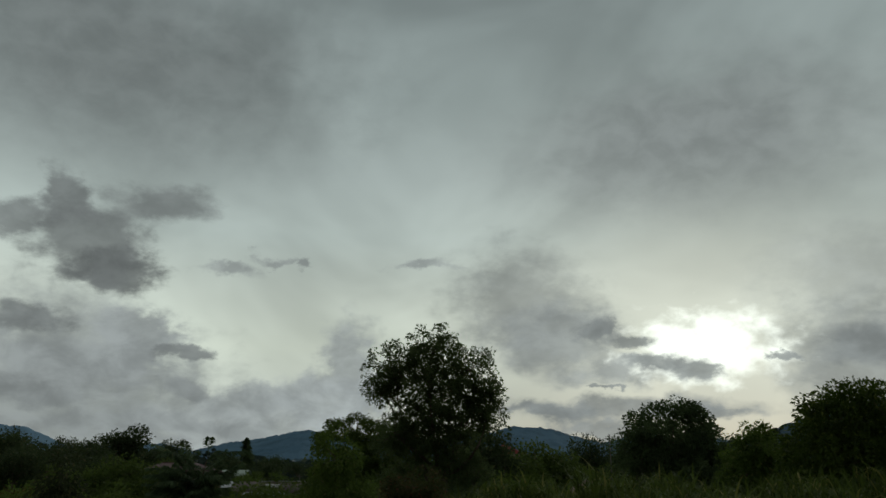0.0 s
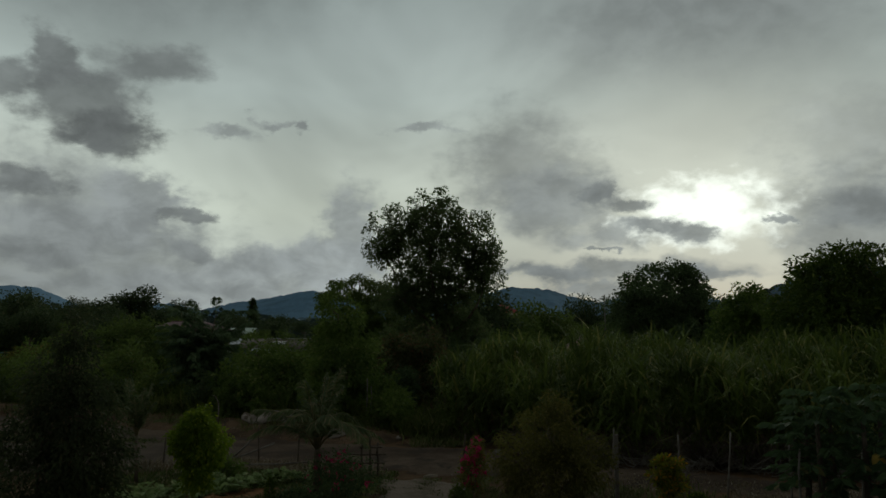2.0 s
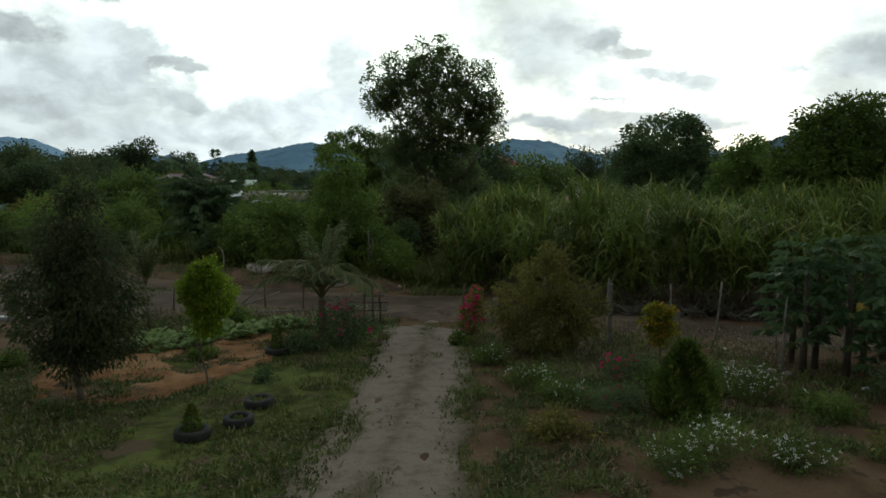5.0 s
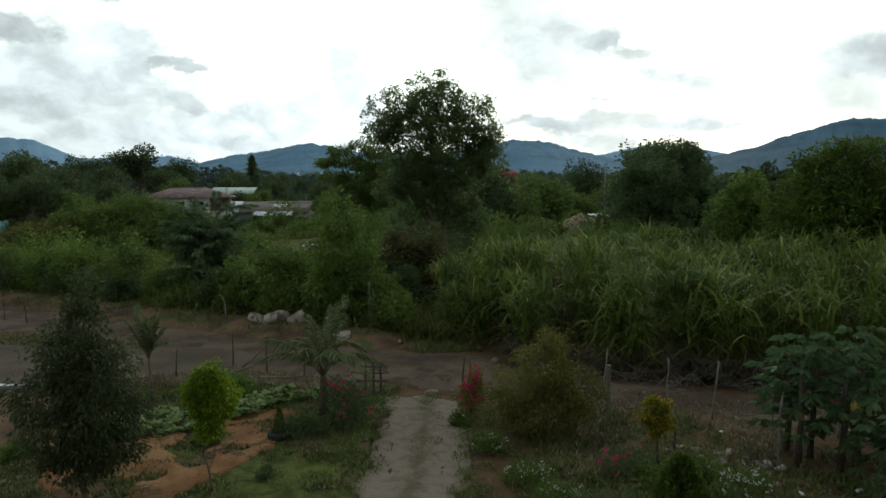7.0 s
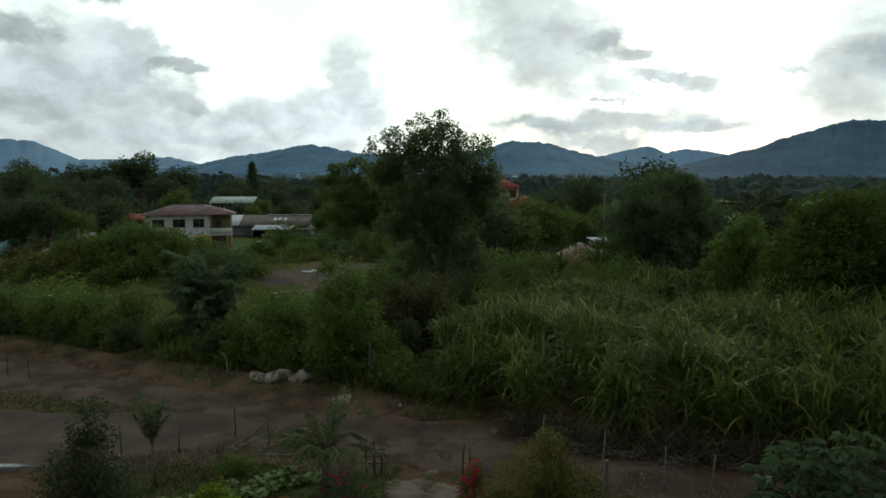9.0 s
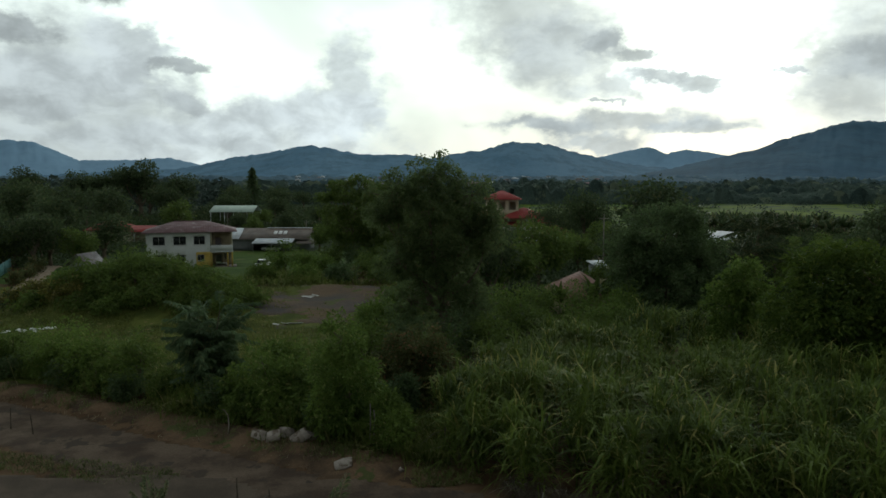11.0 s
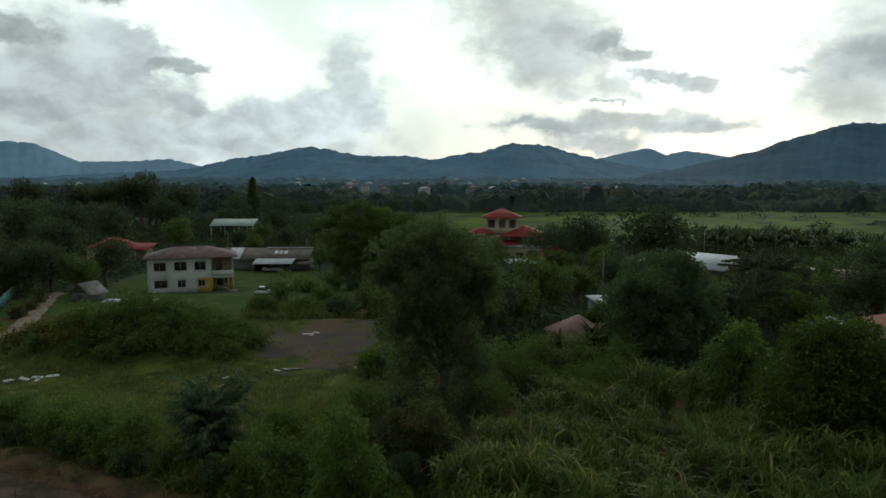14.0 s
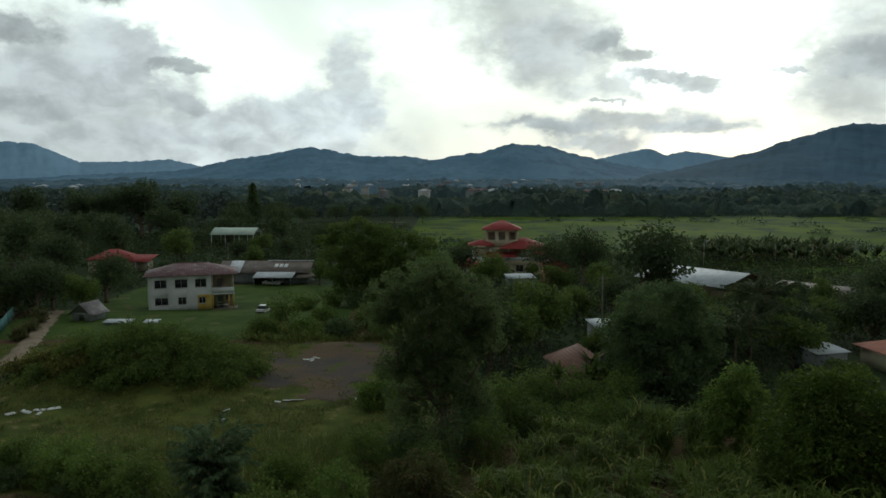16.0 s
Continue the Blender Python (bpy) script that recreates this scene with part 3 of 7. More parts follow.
gx_ = graded([(-4800, -400, 400), (-400, -90, 20), (-90, -32, 2), (-32, 26, 0.7), (26, 90, 2), (90, 400, 20), (400, 4800, 400)])
gy_ = graded([(-300, -20, 40), (-20, 6, 4), (6, 56, 0.7), (56, 140, 1.8), (140, 400, 12), (400, 1500, 80), (1500, 4900, 400)])
X, Y = np.meshgrid(gx_, gy_)
n = len(gx_)
i = (np.arange(len(gy_) - 1)[:, None] * n + np.arange(n - 1)[None]).ravel()
ground_mesh = mesh_of("ground", np.stack([X, Y, gz(X, Y)], -1), [np.stack([i, i + 1, i + n + 1, i + n], -1)], "earth", True)
ground_mesh.materials.append(M["plain"])
ground_mesh.polygons.foreach_set("material_index", ((Y[:-1, :-1] > 139) | ((Y[:-1, :-1] > 64) & (X[:-1, :-1] > 1))).ravel().astype(np.int32))
tagged(new("ground", ground_mesh), "bare brown earth with weeds and patchy grass", "ground", kind="structure")


def track_mid(y):
    return -0.85 + 0.25 * np.sin((y - 8) * 0.11) - 0.055 * np.maximum(22.0 - y, 0.0)


def track_relief(x, y):
    u = np.abs(x - track_mid(y))
    return -0.05 * np.exp(-((u - 0.75) / 0.3) ** 2) + 0.02 * fbm(x, y, 2.5, 5)


sheet("dirt_track", "track", lambda x, y: 1.4 + 0.55 * fbm(x, y, 0.9, 11) - np.abs(x - track_mid(y)) + 0.5 * np.clip((17 - y) / 6, 0, 1) - 2.0 * np.clip((y - 26.2 - fbm(x, y, 0.9, 47)) / 2, 0, 1),
      -5, 3, 5, 29, 0.16, 0.06, "pale dirt track with two worn wheel ruts", "track", track_relief)
CROSS = [(-33, 46.5), (-22, 40.6), (-15, 36.6), (-9, 33.6), (-3, 31.2), (1, 30.2), (6, 27.4), (12, 24.6), (24, 21)]
sheet("cross_road", "road", lambda x, y: np.where(x < 2, 2.6, 1.5 + 1.1 * np.clip((4 - x) / 3, 0, 1)) + 0.5 * fbm(x, y, 0.5, 12) - near_line(x, y, CROSS),
      -36, 26, 18, 52, 0.3, 0.05, "muddy grey-brown lane running past the gate", "road", lambda x, y: 0.03 * fbm(x, y, 1.5, 9))
sheet("asphalt_apron", "asphalt", lambda x, y: 3.6 + 0.4 * fbm(x, y, 0.5, 13) - near_line(x, y, [(-34, 33), (-18, 30.8), (-14, 31.4), (-10.5, 32)]) - 1.4 * np.clip((x + 14) / 4, 0, 1),
      -40, -8, 26, 38, 0.3, 0.09, "dark wet asphalt apron beside the lane", "road")
sheet("puddle", "puddle", lambda x, y: 1 - ((x + 17.2) / 1.1) ** 2 - ((y - 27.7) / 0.3) ** 2 + 0.3 * fbm(x, y, 1.5, 2),
      -20, -15, 26.5, 29.5, 0.12, 0.14, "shallow rain puddle mirroring the sky", "puddle")
BED = [(-12.5, 23), (-10, 17.6), (-8, 17.2), (-6.6, 18.6), (-5.4, 21.5), (-4.9, 24.2), (-5.6, 25.2), (-7.5, 23.8), (-9.3, 23.4), (-11.5, 25)]
sheet("red_soil_bed", "red_soil", lambda x, y: np.where(in_poly(x, y, BED), 0.5, 0.5 - near_line(x, y, BED + BED[:1])) + 0.5 * fbm(x, y, 0.9, 14) - 0.35,
      -14, -3.5, 16, 27, 0.16, 0.07, "bare orange-red soil of a dug garden bed", "soil", lambda x, y: 0.1 * fbm(x, y, 2.2, 4))
sheet("garden_lawn", "lawn", lambda x, y: np.where((x < -2.2) & (x > -8.5) & (y < 27) & (y > 8), 0.4, -0.4) + 0.5 * fbm(x, y, 0.8, 15) - 0.6 * in_poly(x, y, BED),
      -9.5, -1.5, 7, 28, 0.2, 0.045, "rough green grass beside the track", "lawn")
sheet("soil_bank", "bank_soil", lambda x, y: 1.5 + 0.06 * np.clip(x + 12, -12, 8) + 1.0 * fbm(x, y, 0.5, 16) - near_line(x, y, [(-36, 52.5), (-22, 45.4), (-15, 41.4), (-9, 38.2), (-4, 35.6)]),
      -40, 0, 32, 57, 0.35, 0.1, "cut bank of orange-brown soil above the lane", "soil", lambda x, y: 0.14 * fbm(x, y, 1.2, 6))
sheet("meadow", "meadow", lambda x, y: np.where((y > 50) & (y < 104) & (x < 0) & (x > -70), 1.0, -1.0) + 0.8 * fbm(x, y, 0.2, 17),
      -75, 4, 46, 108, 1.0, 0.08, "rough grass clearing with worn earth patches", "meadow")
sheet("gravel_yard", "gravel", lambda x, y: 1 - ((x + 14.0) / 8.2) ** 2 - ((y - 90) / 14) ** 2 + 1.3 * fbm(x, y, 0.3, 18),
      -26, -3, 72, 108, 0.5, 0.16, "grey gravel yard with bare soil", "yard")
sheet("house_lawn", "mown", lambda x, y: np.where((y > 106) & (y < 178) & (x < -16) & (x > -72), 1.0, -1.0) + 0.8 * fbm(x, y, 0.15, 19),
      -78, -10, 102, 182, 1.2, 0.1, "mown green lawn round the white house", "lawn")
sheet("paddy_field", "paddy", lambda x, y: np.where((y > 262 - 70 * np.clip((x - 70) / 30, 0, 1)) & (y < 500) & (x > -16) & (x < 420), 1.0, -1.0) + 0.9 * fbm(x, y, 0.02, 20),
      -60, 440, 186, 520, 6, 0.3, "bright green rice field on the plain", "field")
sheet("sand_ramp", "sand", lambda x, y: 1.15 + 0.5 * fbm(x, y, 0.4, 21) - near_line(x, y, [(-56, 92), (-60, 104), (-66, 120), (-72, 134)]),
      -78, -50, 88, 138, 0.6, 0.35, "pale sandy ramp beside a net fence", "track")
sheet("village_lane", "sand", lambda x, y: 2.6 - near_line(x, y, [(8, 128), (11, 136), (18, 143), (32, 147)]) + 0.5 * fbm(x, y, 0.3, 22),
      2, 38, 122, 153, 0.7, 0.25, "pale village lane between the houses", "road")


# ---- wooded hills round the plain ----
def hill(label, D, depth, az, el, seed, cover):
    a = np.arange(az[0], az[-1] + 0.001, 0.16)
    crest = 6 + D * np.tan(np.radians(np.interp(a, az, el)))
    crest = crest + (fbm(a * 3.0, a * 0 + seed, 1.0, seed, 5) * 0.018 * (crest + 20))
    k = np.concatenate([np.linspace(0, 1, 34), [1.08, 1.3]])
    A, K = np.meshgrid(a, k)
    up = np.where(K <= 1, K**1.25, 1 - (K - 1) * 1.6)
    gully = fbm(A * 1.6, K * 2.5, 1.0, seed + 9, 5) * np.clip(K * (1 - K) * 4, 0, 1)
    R = D - depth + depth * K + gully * 160
    Z = -8 + (crest + 8)[None] * np.clip(up + gully * 0.11, 0, 2) + fbm(A * 3.5, K * 5, 1.0, seed + 2, 4) * 5 * np.clip(K * 3, 0, 1) + (fbm(a * 6, a * 0, 1.0, seed + 5, 3) * 4)[None] * np.clip(K, 0, 1) ** 10
    V = np.stack([np.sin(np.radians(A)) * R, np.cos(np.radians(A)) * R, Z], -1)
    n = len(a)
    i = (np.arange(len(k) - 1)[:, None] * n + np.arange(n - 1)[None]).ravel()
    tagged(new("hill", mesh_of("hill", V, [np.stack([i, i + 1, i + n + 1, i + n], -1)], cover, True)), label, "hill", "hills round the plain", "structure")


hill("far wooded ridge, blue haze painted into its colour", 4650, 1100, [-62, -50, -40, -33, -31, -29, -26.3, -23, -20.4, -18, -14], [0.3, 1.6, 2.1, 2.4, 2.55, 2.4, 1.2, 1.25, 1.45, 0.9, 0.1], 1, "hill_haze_far")
hill("far twin-peaked wooded ridge, blue haze painted into its colour", 4600, 900, [9, 11, 13, 15.5, 16.9, 18.3, 21, 24, 30], [0.2, 1.3, 1.75, 2.3, 1.8, 2.05, 1.65, 1.2, 0.2], 2, "hill_haze_far")
hill("long dark wooded hill tinted blue for haze", 3900, 1300, [-32, -26, -20, -18.8, -16, -13, -10.4, -8.5, -6.3, -2.8, -0.8, 3, 8], [0.1, 0.35, 0.65, 0.85, 1.5, 1.95, 2.48, 2.2, 1.78, 1.78, 1.5, 0.9, 0.1], 3, "hill_haze_mid")
hill("round dark wooded hill above the town, tinted blue for haze", 3500, 1300, [-6, -3, -0.8, 1.5, 3.2, 5.3, 8.3, 10, 12, 15, 20, 23], [0.2, 0.9, 1.5, 1.95, 2.15, 2.8, 2.58, 2.0, 1.55, 0.9, 0.5, 0.1], 4, "hill_haze_mid")
hill("broad dark wooded hill rising over the plain", 3000, 1300, [14, 18, 21.2, 23, 24.5, 26, 28.7, 31, 35, 42, 55, 64], [0.1, 0.9, 1.65, 2.1, 2.65, 3.1, 3.85, 3.75, 3.3, 2.2, 1.2, 0.3], 5, "hill_haze_near")


# ---- trees and shrubs ----
def ball_lobes(rng, h, w, base, count, squash=0.8):
    """Round lobes that fill a crown from base to h, w wide."""
    out, mid, rz, rx = [], (h + base) / 2, (h - base) / 2, w / 2
    for k in range(count):
        d = unit(rng.normal(size=3))
        r = rng.uniform(0.25, 0.68)
        s = rng.uniform(0.34, 0.5)
        out.append((d[0] * rx * r, d[1] * rx * r, mid + d[2] * rz * r, rx * s, rx * s, min(rz * s * 1.25, rx * s * squash * 1.3)))
    return out


def crown_of(rng, lobes, clumps, per, L, W, sigma, hang=0.25, shell=(0.3, 1.0)):
    """Leaves in clumps over lobes; returns the pile and the clumps' middles."""
    lobes = np.array(lobes, float)
    area = (lobes[:, 3] * lobes[:, 4] * lobes[:, 5]) ** 0.667
    pick = rng.choice(len(lobes), clumps, p=area / area.sum())
    d = unit(rng.normal(size=(clumps, 3)))
    r = rng.uniform(*shell, size=(clumps, 1)) ** 0.5
    C = lobes[pick, :3] + d * r * lobes[pick, 3:]
    C[:, 2] = np.maximum(C[:, 2], 0.1)
    size = sigma * rng.uniform(0.6, 1.35, (clumps, 1))
    off = unit(rng.normal(size=(clumps, per, 3))) * rng.uniform(0.25, 1, (clumps, per, 1)) ** 0.4 * np.array([1.55, 1.55, 1.2])
    P = C[:, None] + off * size[:, None]
    P[..., 2] = np.maximum(P[..., 2], 0.03)
    D = unit(off) * 0.7 + d[:, None] * 0.55 + rng.normal(size=P.shape) * 0.5 + np.array([0, 0, -hang])
    n = clumps * per
    pile = Pile().leaves(P.reshape(-1, 3), D.reshape(-1, 3), L * rng.uniform(0.7, 1.3, n), W * rng.uniform(0.7, 1.3, n), rng, 0.15)
    return pile, C


def limbs_of(rng, lobes, h, radius, fork, C, twigs, sides=7):
    """A tapered trunk that forks into a limb for each lobe, and twigs to some clumps."""
    pile = Pile()
    k = 7
    s = np.linspace(0, 1, k)
    bend = rng.normal(size=2) * 0.04 * h
    trunk = np.stack([bend[0] * s**2, bend[1] * s**2, s * fork], -1)
    pile.tube(trunk, radius * (1.15 - 0.45 * s) * np.where(s == 0, 1.25, 1), sides + 1)
    top = trunk[-1]
    for lobe in lobes:
        c = np.array(lobe[:3])
        start = trunk[rng.integers(3, k)]
        mid = (start + c) / 2 + rng.normal(size=3) * 0.06 * h + np.array([0, 0, -0.03 * h])
        q = np.linspace(0, 1, 6)[:, None]
        pts = (1 - q) ** 2 * start + 2 * q * (1 - q) * mid + q**2 * c
        pile.tube(pts, radius * np.linspace(0.5, 0.12, 6), sides - 1)
    for j in rng.choice(len(C), min(twigs, len(C)), replace=False):
        near = min(lobes, key=lambda l: np.sum((np.array(l[:3]) - C[j]) ** 2))
        a = np.array(near[:3])
        q = np.linspace(0, 1, 4)[:, None]
        pts = a + (C[j] - a) * q + rng.normal(size=(4, 3)) * 0.05 * np.linalg.norm(C[j] - a) * np.array([[0], [1], [1], [0]])
        pile.tube(pts, radius * np.linspace(0.12, 0.03, 4) + 0.004, 4)
    return pile


def tree(name, label, category, x, y, lobes, seed, leaf, clumps, per, L, W, sigma, radius, fork, bark="bark", twigs=30, hang=0.25, group="", shell=(0.3, 1.0)):
    rng = np.random.default_rng(seed)
    h = max(l[2] + l[5] for l in lobes)
    base = thing(name, label, category, pose(x, y, float(gz(x, y)) - 0.03, 0, 0, 0), group)
    pile, C = crown_of(rng, lobes, clumps, per, L, W, sigma, hang, shell)
    part("trunk", limbs_of(rng, lobes, h, radius, fork, C, twigs).mesh("trunk", bark, True), None, base)
    part("crown", pile.mesh("crown", leaf), None, base)
    return base


# the tall tree in the middle, gappy at its edge
BIG = [(-0.9, 0, 15.1, 2.7, 2.5, 2.3), (-4.0, 0, 13.7, 2.3, 2.2, 2.1), (2.3, 0.1, 13.6, 2.3, 2.2, 2.2), (-0.9, 0, 12.6, 3.6, 3.2, 2.8), (3.6, 0.2, 11.6, 1.7, 1.7, 1.6), (-5.0, 0.2, 12.0, 1.6, 1.7, 1.5),
       (3.5, 0.2, 9.9, 1.6, 1.5, 1.2), (-0.4, 0.5, 8.4, 3.6, 3.2, 2.0), (2.2, 0, 10.8, 2.2, 2.0, 1.8), (-0.9, 0, 9.8, 3.7, 3.3, 2.5), (-3.8, -0.4, 8.3, 1.9, 1.9, 1.9), (0.3, 0.4, 6.6, 3.0, 2.8, 2.2), (-2.6, 0.8, 4.6, 2.6, 2.5, 2.2), (2.4, 0.9, 4.8, 2.2, 2.2, 2.2)]
tree("tall_tree", "tall dark broadleaf tree with a domed gappy crown", "tree", 0.0, 60.0, BIG, 11, "leaf_big", 1750, 34, 0.22, 0.115, 0.25, 0.34, 5.2, "bark", 240, 0.2, "", (0.03, 1.0))
# shrubs and small trees round its foot
rng0 = np.random.default_rng(5)
tree("shrub_tree", "slender yellow-green shrubby tree above the bank", "tree", -5.5, 39.0, [(0, 0, 5.6, 1.1, 1.1, 1.4), (-0.4, 0, 3.8, 1.5, 1.4, 1.5), (0.6, 0, 3.0, 1.6, 1.5, 1.5), (-0.2, 0, 1.5, 1.9, 1.7, 1.3)], 12, "leaf_light", 240, 40, 0.22, 0.11, 0.28, 0.1, 2.6)
tree("rusty_tree", "small tree with reddish young leaves", "tree", -1.8, 45.5, [(0, 0, 4.6, 1.7, 1.6, 1.2), (-0.9, 0, 3.4, 1.6, 1.6, 1.6), (0.9, 0, 3.2, 1.7, 1.6, 1.6), (0, 0, 1.6, 2.2, 2, 1.5)], 13, "leaf_rust", 260, 42, 0.24, 0.12, 0.3, 0.13, 2.2)
tree("grey_tree", "dense dark rounded tree behind the cane", "tree", 23.2, 76.0, [(0, 0, 9.3, 4.3, 4.2, 3.6), (-3.4, 0, 6.6, 3.0, 3.2, 3.6), (3.4, 0.3, 6.8, 3.2, 3.2, 3.4), (0, -1, 4.6, 5.4, 4.5, 3.8), (1.8, 0, 11.0, 1.6, 1.6, 1.6)], 15, "leaf_dark", 620, 62, 0.32, 0.18, 0.5, 0.34, 3.4, "bark", 60)
tree("mango_tree", "broad glossy mango tree with a dense dome", "tree", 26.4, 46.4, [(0, 0, 7.5, 4.1, 3.9, 3.2), (-3.0, -0.4, 5.6, 2.9, 3.0, 3.2), (3.4, 0, 5.8, 3.2, 3.2, 3.2), (0, -1.6, 4.6, 4.6, 3.6, 3.6), (-1.6, 0.6, 8.4, 2.4, 2.4, 2.2), (1.4, -2.6, 7.2, 2.0, 1.6, 1.8), (-2.6, -2.6, 6.0, 2.0, 1.7, 1.8), (3.6, -2.4, 5.6, 2.0, 1.8, 1.9)], 16, "leaf_mango", 1050, 44, 0.32, 0.13, 0.36, 0.4, 2.6, "bark", 40, 0.45)
tree("spiky_tree", "upright tree with pale young shoots", "tree", 23.0, 55.5, [(0, 0, 7.2, 1.6, 1.6, 1.6), (-1.0, 0, 5.4, 1.7, 1.7, 1.8), (1.0, 0, 5.4, 1.8, 1.7, 1.9), (0, 0, 3.2, 2.5, 2.3, 2.0)], 17, "leaf_light", 260, 40, 0.34, 0.14, 0.34, 0.16, 3.0)
tree("spreading_tree", "layered spreading tree with flat leafy boughs", "tree", -17.0, 143.0, [(0.6, 0, 16.0, 2.6, 2.6, 0.8), (-3.4, 0, 15.0, 2.6, 2.6, 0.7), (-5.6, 0, 12.8, 2.4, 2.4, 0.7), (4.4, 0, 14.6, 3.2, 3.0, 0.9), (-2.0, -1, 13.2, 3.4, 3.2, 0.9), (2.4, -1, 12.2, 4.2, 3.6, 1.1), (-4.0, -1, 10.2, 3.8, 3.4, 1.0), (1, -1, 9.2, 4.6, 4.0, 1.3), (-1, -1, 6.4, 5.6, 4.8, 1.8), (1, 0, 3.4, 5.8, 5.0, 2.4)], 18, "leaf_mid", 620, 36, 0.45, 0.2, 0.5, 0.42, 8, "bark", 60)
tree("spreading_tree", "layered spreading tree beside the white houses", "tree", -8.2, 140.0, [(0.6, 0, 13.4, 2.8, 2.6, 0.9), (-3.6, 0, 12.4, 2.4, 2.4, 0.7), (-5.2, 0, 10.4, 2.2, 2.4, 0.7), (4.4, 0, 12.0, 3.0, 3.0, 1.0), (-1.6, -1, 10.8, 3.4, 3.2, 0.9), (2, -1, 9.4, 4.2, 3.6, 1.3), (-3.4, -1, 8.0, 3.6, 3.4, 1.0), (0, -1, 5.6, 5.4, 4.6, 2.0), (0, -1, 3.0, 5.6, 4.6, 2.2)], 19, "leaf_mid", 560, 38, 0.45, 0.2, 0.5, 0.42, 7, "bark", 60)

# near garden trees
tree("column_tree", "dark upright garden tree with small drooping leaves", "tree", -8.95, 17.6, [(0.15, 0, 5.4, 0.28, 0.28, 0.55), (0.1, 0, 4.6, 0.6, 0.55, 0.7), (-0.15, 0, 3.9, 0.95, 0.9, 0.8), (0.35, 0, 3.4, 1.05, 1.0, 0.8), (-0.5, 0, 2.9, 1.1, 1.05, 0.8),
      (0.5, 0, 2.5, 1.15, 1.1, 0.8), (-0.45, 0, 2.0, 1.15, 1.1, 0.8), (0.4, 0, 1.6, 1.0, 1.0, 0.7), (-0.1, 0, 1.2, 0.85, 0.85, 0.6)], 21, "leaf_column", 460, 44, 0.12, 0.05, 0.2, 0.075, 1.7, "bark", 90, 0.6)
tree("ball_tree", "clipped yellow-green ball tree on thin stems", "tree", -6.05, 18.4, [(-0.05, 0, 3.05, 0.34, 0.34, 0.5), (-0.22, 0, 2.65, 0.42, 0.42, 0.5), (0.25, 0.05, 2.6, 0.42, 0.42, 0.5), (0, -0.1, 2.15, 0.36, 0.36, 0.4), (0.05, 0, 1.75, 0.26, 0.26, 0.3)], 22, "leaf_bright", 250, 40, 0.1, 0.05, 0.11, 0.03, 1.3, "bark", 24, 0.6)
tree("olive_bush", "broad olive-brown bush beside the gate", "bush", 3.25, 22.6, [(0, 0, 2.3, 0.9, 0.9, 0.9), (-0.85, 0, 1.5, 0.9, 0.9, 0.95), (0.9, 0, 1.4, 0.95, 0.9, 0.95), (0, -0.3, 1.0, 1.5, 1.0, 0.9), (0.2, 0, 2.9, 0.4, 0.4, 0.5)], 23, "leaf_olive", 330, 46, 0.14, 0.035, 0.2, 0.06, 0.8, "bark", 60, 0.35)


def shrub(x, y, w, h, leaf, seed, label, name="shrub", category="bush", group="shrubs along the bank", L=0.16, W=0.08, clumps=70, per=30, hang=0.2):
    rng = np.random.default_rng(seed)
    lobes = ball_lobes(rng, h, w, 0.05, 5) + [(0, 0, h * 0.35, w * 0.4, w * 0.4, h * 0.33)]
    return tree(name, label, category, x, y, lobes, seed, leaf, int(clumps * 1.1), per, L * 1.05, W * 1.05, 0.095 * w, 0.02 * w + 0.01, h * 0.3, "bark", 8, hang, group)


# weeds and shrubs on the bank, behind the lane
BANK = [(0, 57, 6, 4.2, "leaf_dark"), (-0.6, 52.5, 4.6, 3.2, "leaf_mid"), (2.0, 62, 6, 4.2, "leaf_dark"), (11, 62, 5, 3.8, "leaf_mid"), (7.5, 63.5, 5, 4, "leaf_mid"), (14.5, 63, 5, 3.6, "leaf_mid"), (18.5, 64, 5, 3.6, "leaf_dark"), (9, 70, 5, 4.6, "leaf_mid"), (13, 69, 5, 4.4, "leaf_mid"), (17, 70.5, 5, 4.6, "leaf_light"), (6, 66, 5, 4.8, "leaf_light"), (-33, 55, 5, 3.0, "leaf_mid"), (-28, 52.5, 4.6, 2.7, "leaf_light"), (-24.5, 50, 4.4, 2.6, "leaf_light"), (-20.5, 48.5, 4.5, 2.9, "leaf_mid"), (-12.0, 43.6, 3.4, 2.2, "leaf_light"),
        (-10.0, 42.2, 3.6, 2.6, "leaf_light"), (-8.0, 41.5, 3.4, 2.4, "leaf_mid"), (-3.2, 40.5, 2.8, 2.2, "leaf_mid"), (-2.6, 42.5, 2.8, 3.0, "leaf_dark"), (-0.2, 48.5, 3.6, 3.0, "leaf_mid"),
        (-7.5, 47, 3.6, 2.6, "leaf_light"), (-11.2, 50, 3.8, 2.4, "leaf_light"), (-6.0, 53, 4.4, 3.0, "leaf_mid"), (3.5, 57, 5, 4.0, "leaf_mid"), (-3.0, 56, 4.6, 4.2, "leaf_dark")]
for k, (x, y, w, h, leaf) in enumerate(BANK):
    shrub(x, y, w * 1.1, h * (1.75 if y < 53.5 and x < -4 else 1.35), leaf, 100 + k, "leafy green shrub growing on the bank", L=0.24, W=0.12, clumps=90, per=28)

rng = np.random.default_rng(9)
for k in range(17):
    u = k / 16
    x, y = -36 + 33 * u + rng.normal() * 0.5, 54.6 - 16.6 * u + rng.normal() * 0.5 + 0.3
    shrub(x, y, rng.uniform(2.6, 3.8), rng.uniform(2.0, 3.3), ("leaf_mid", "leaf_light", "leaf_dark")[k % 3], 400 + k, "low leafy shrub at the edge of the bank", L=0.2, W=0.1, clumps=60, per=30)

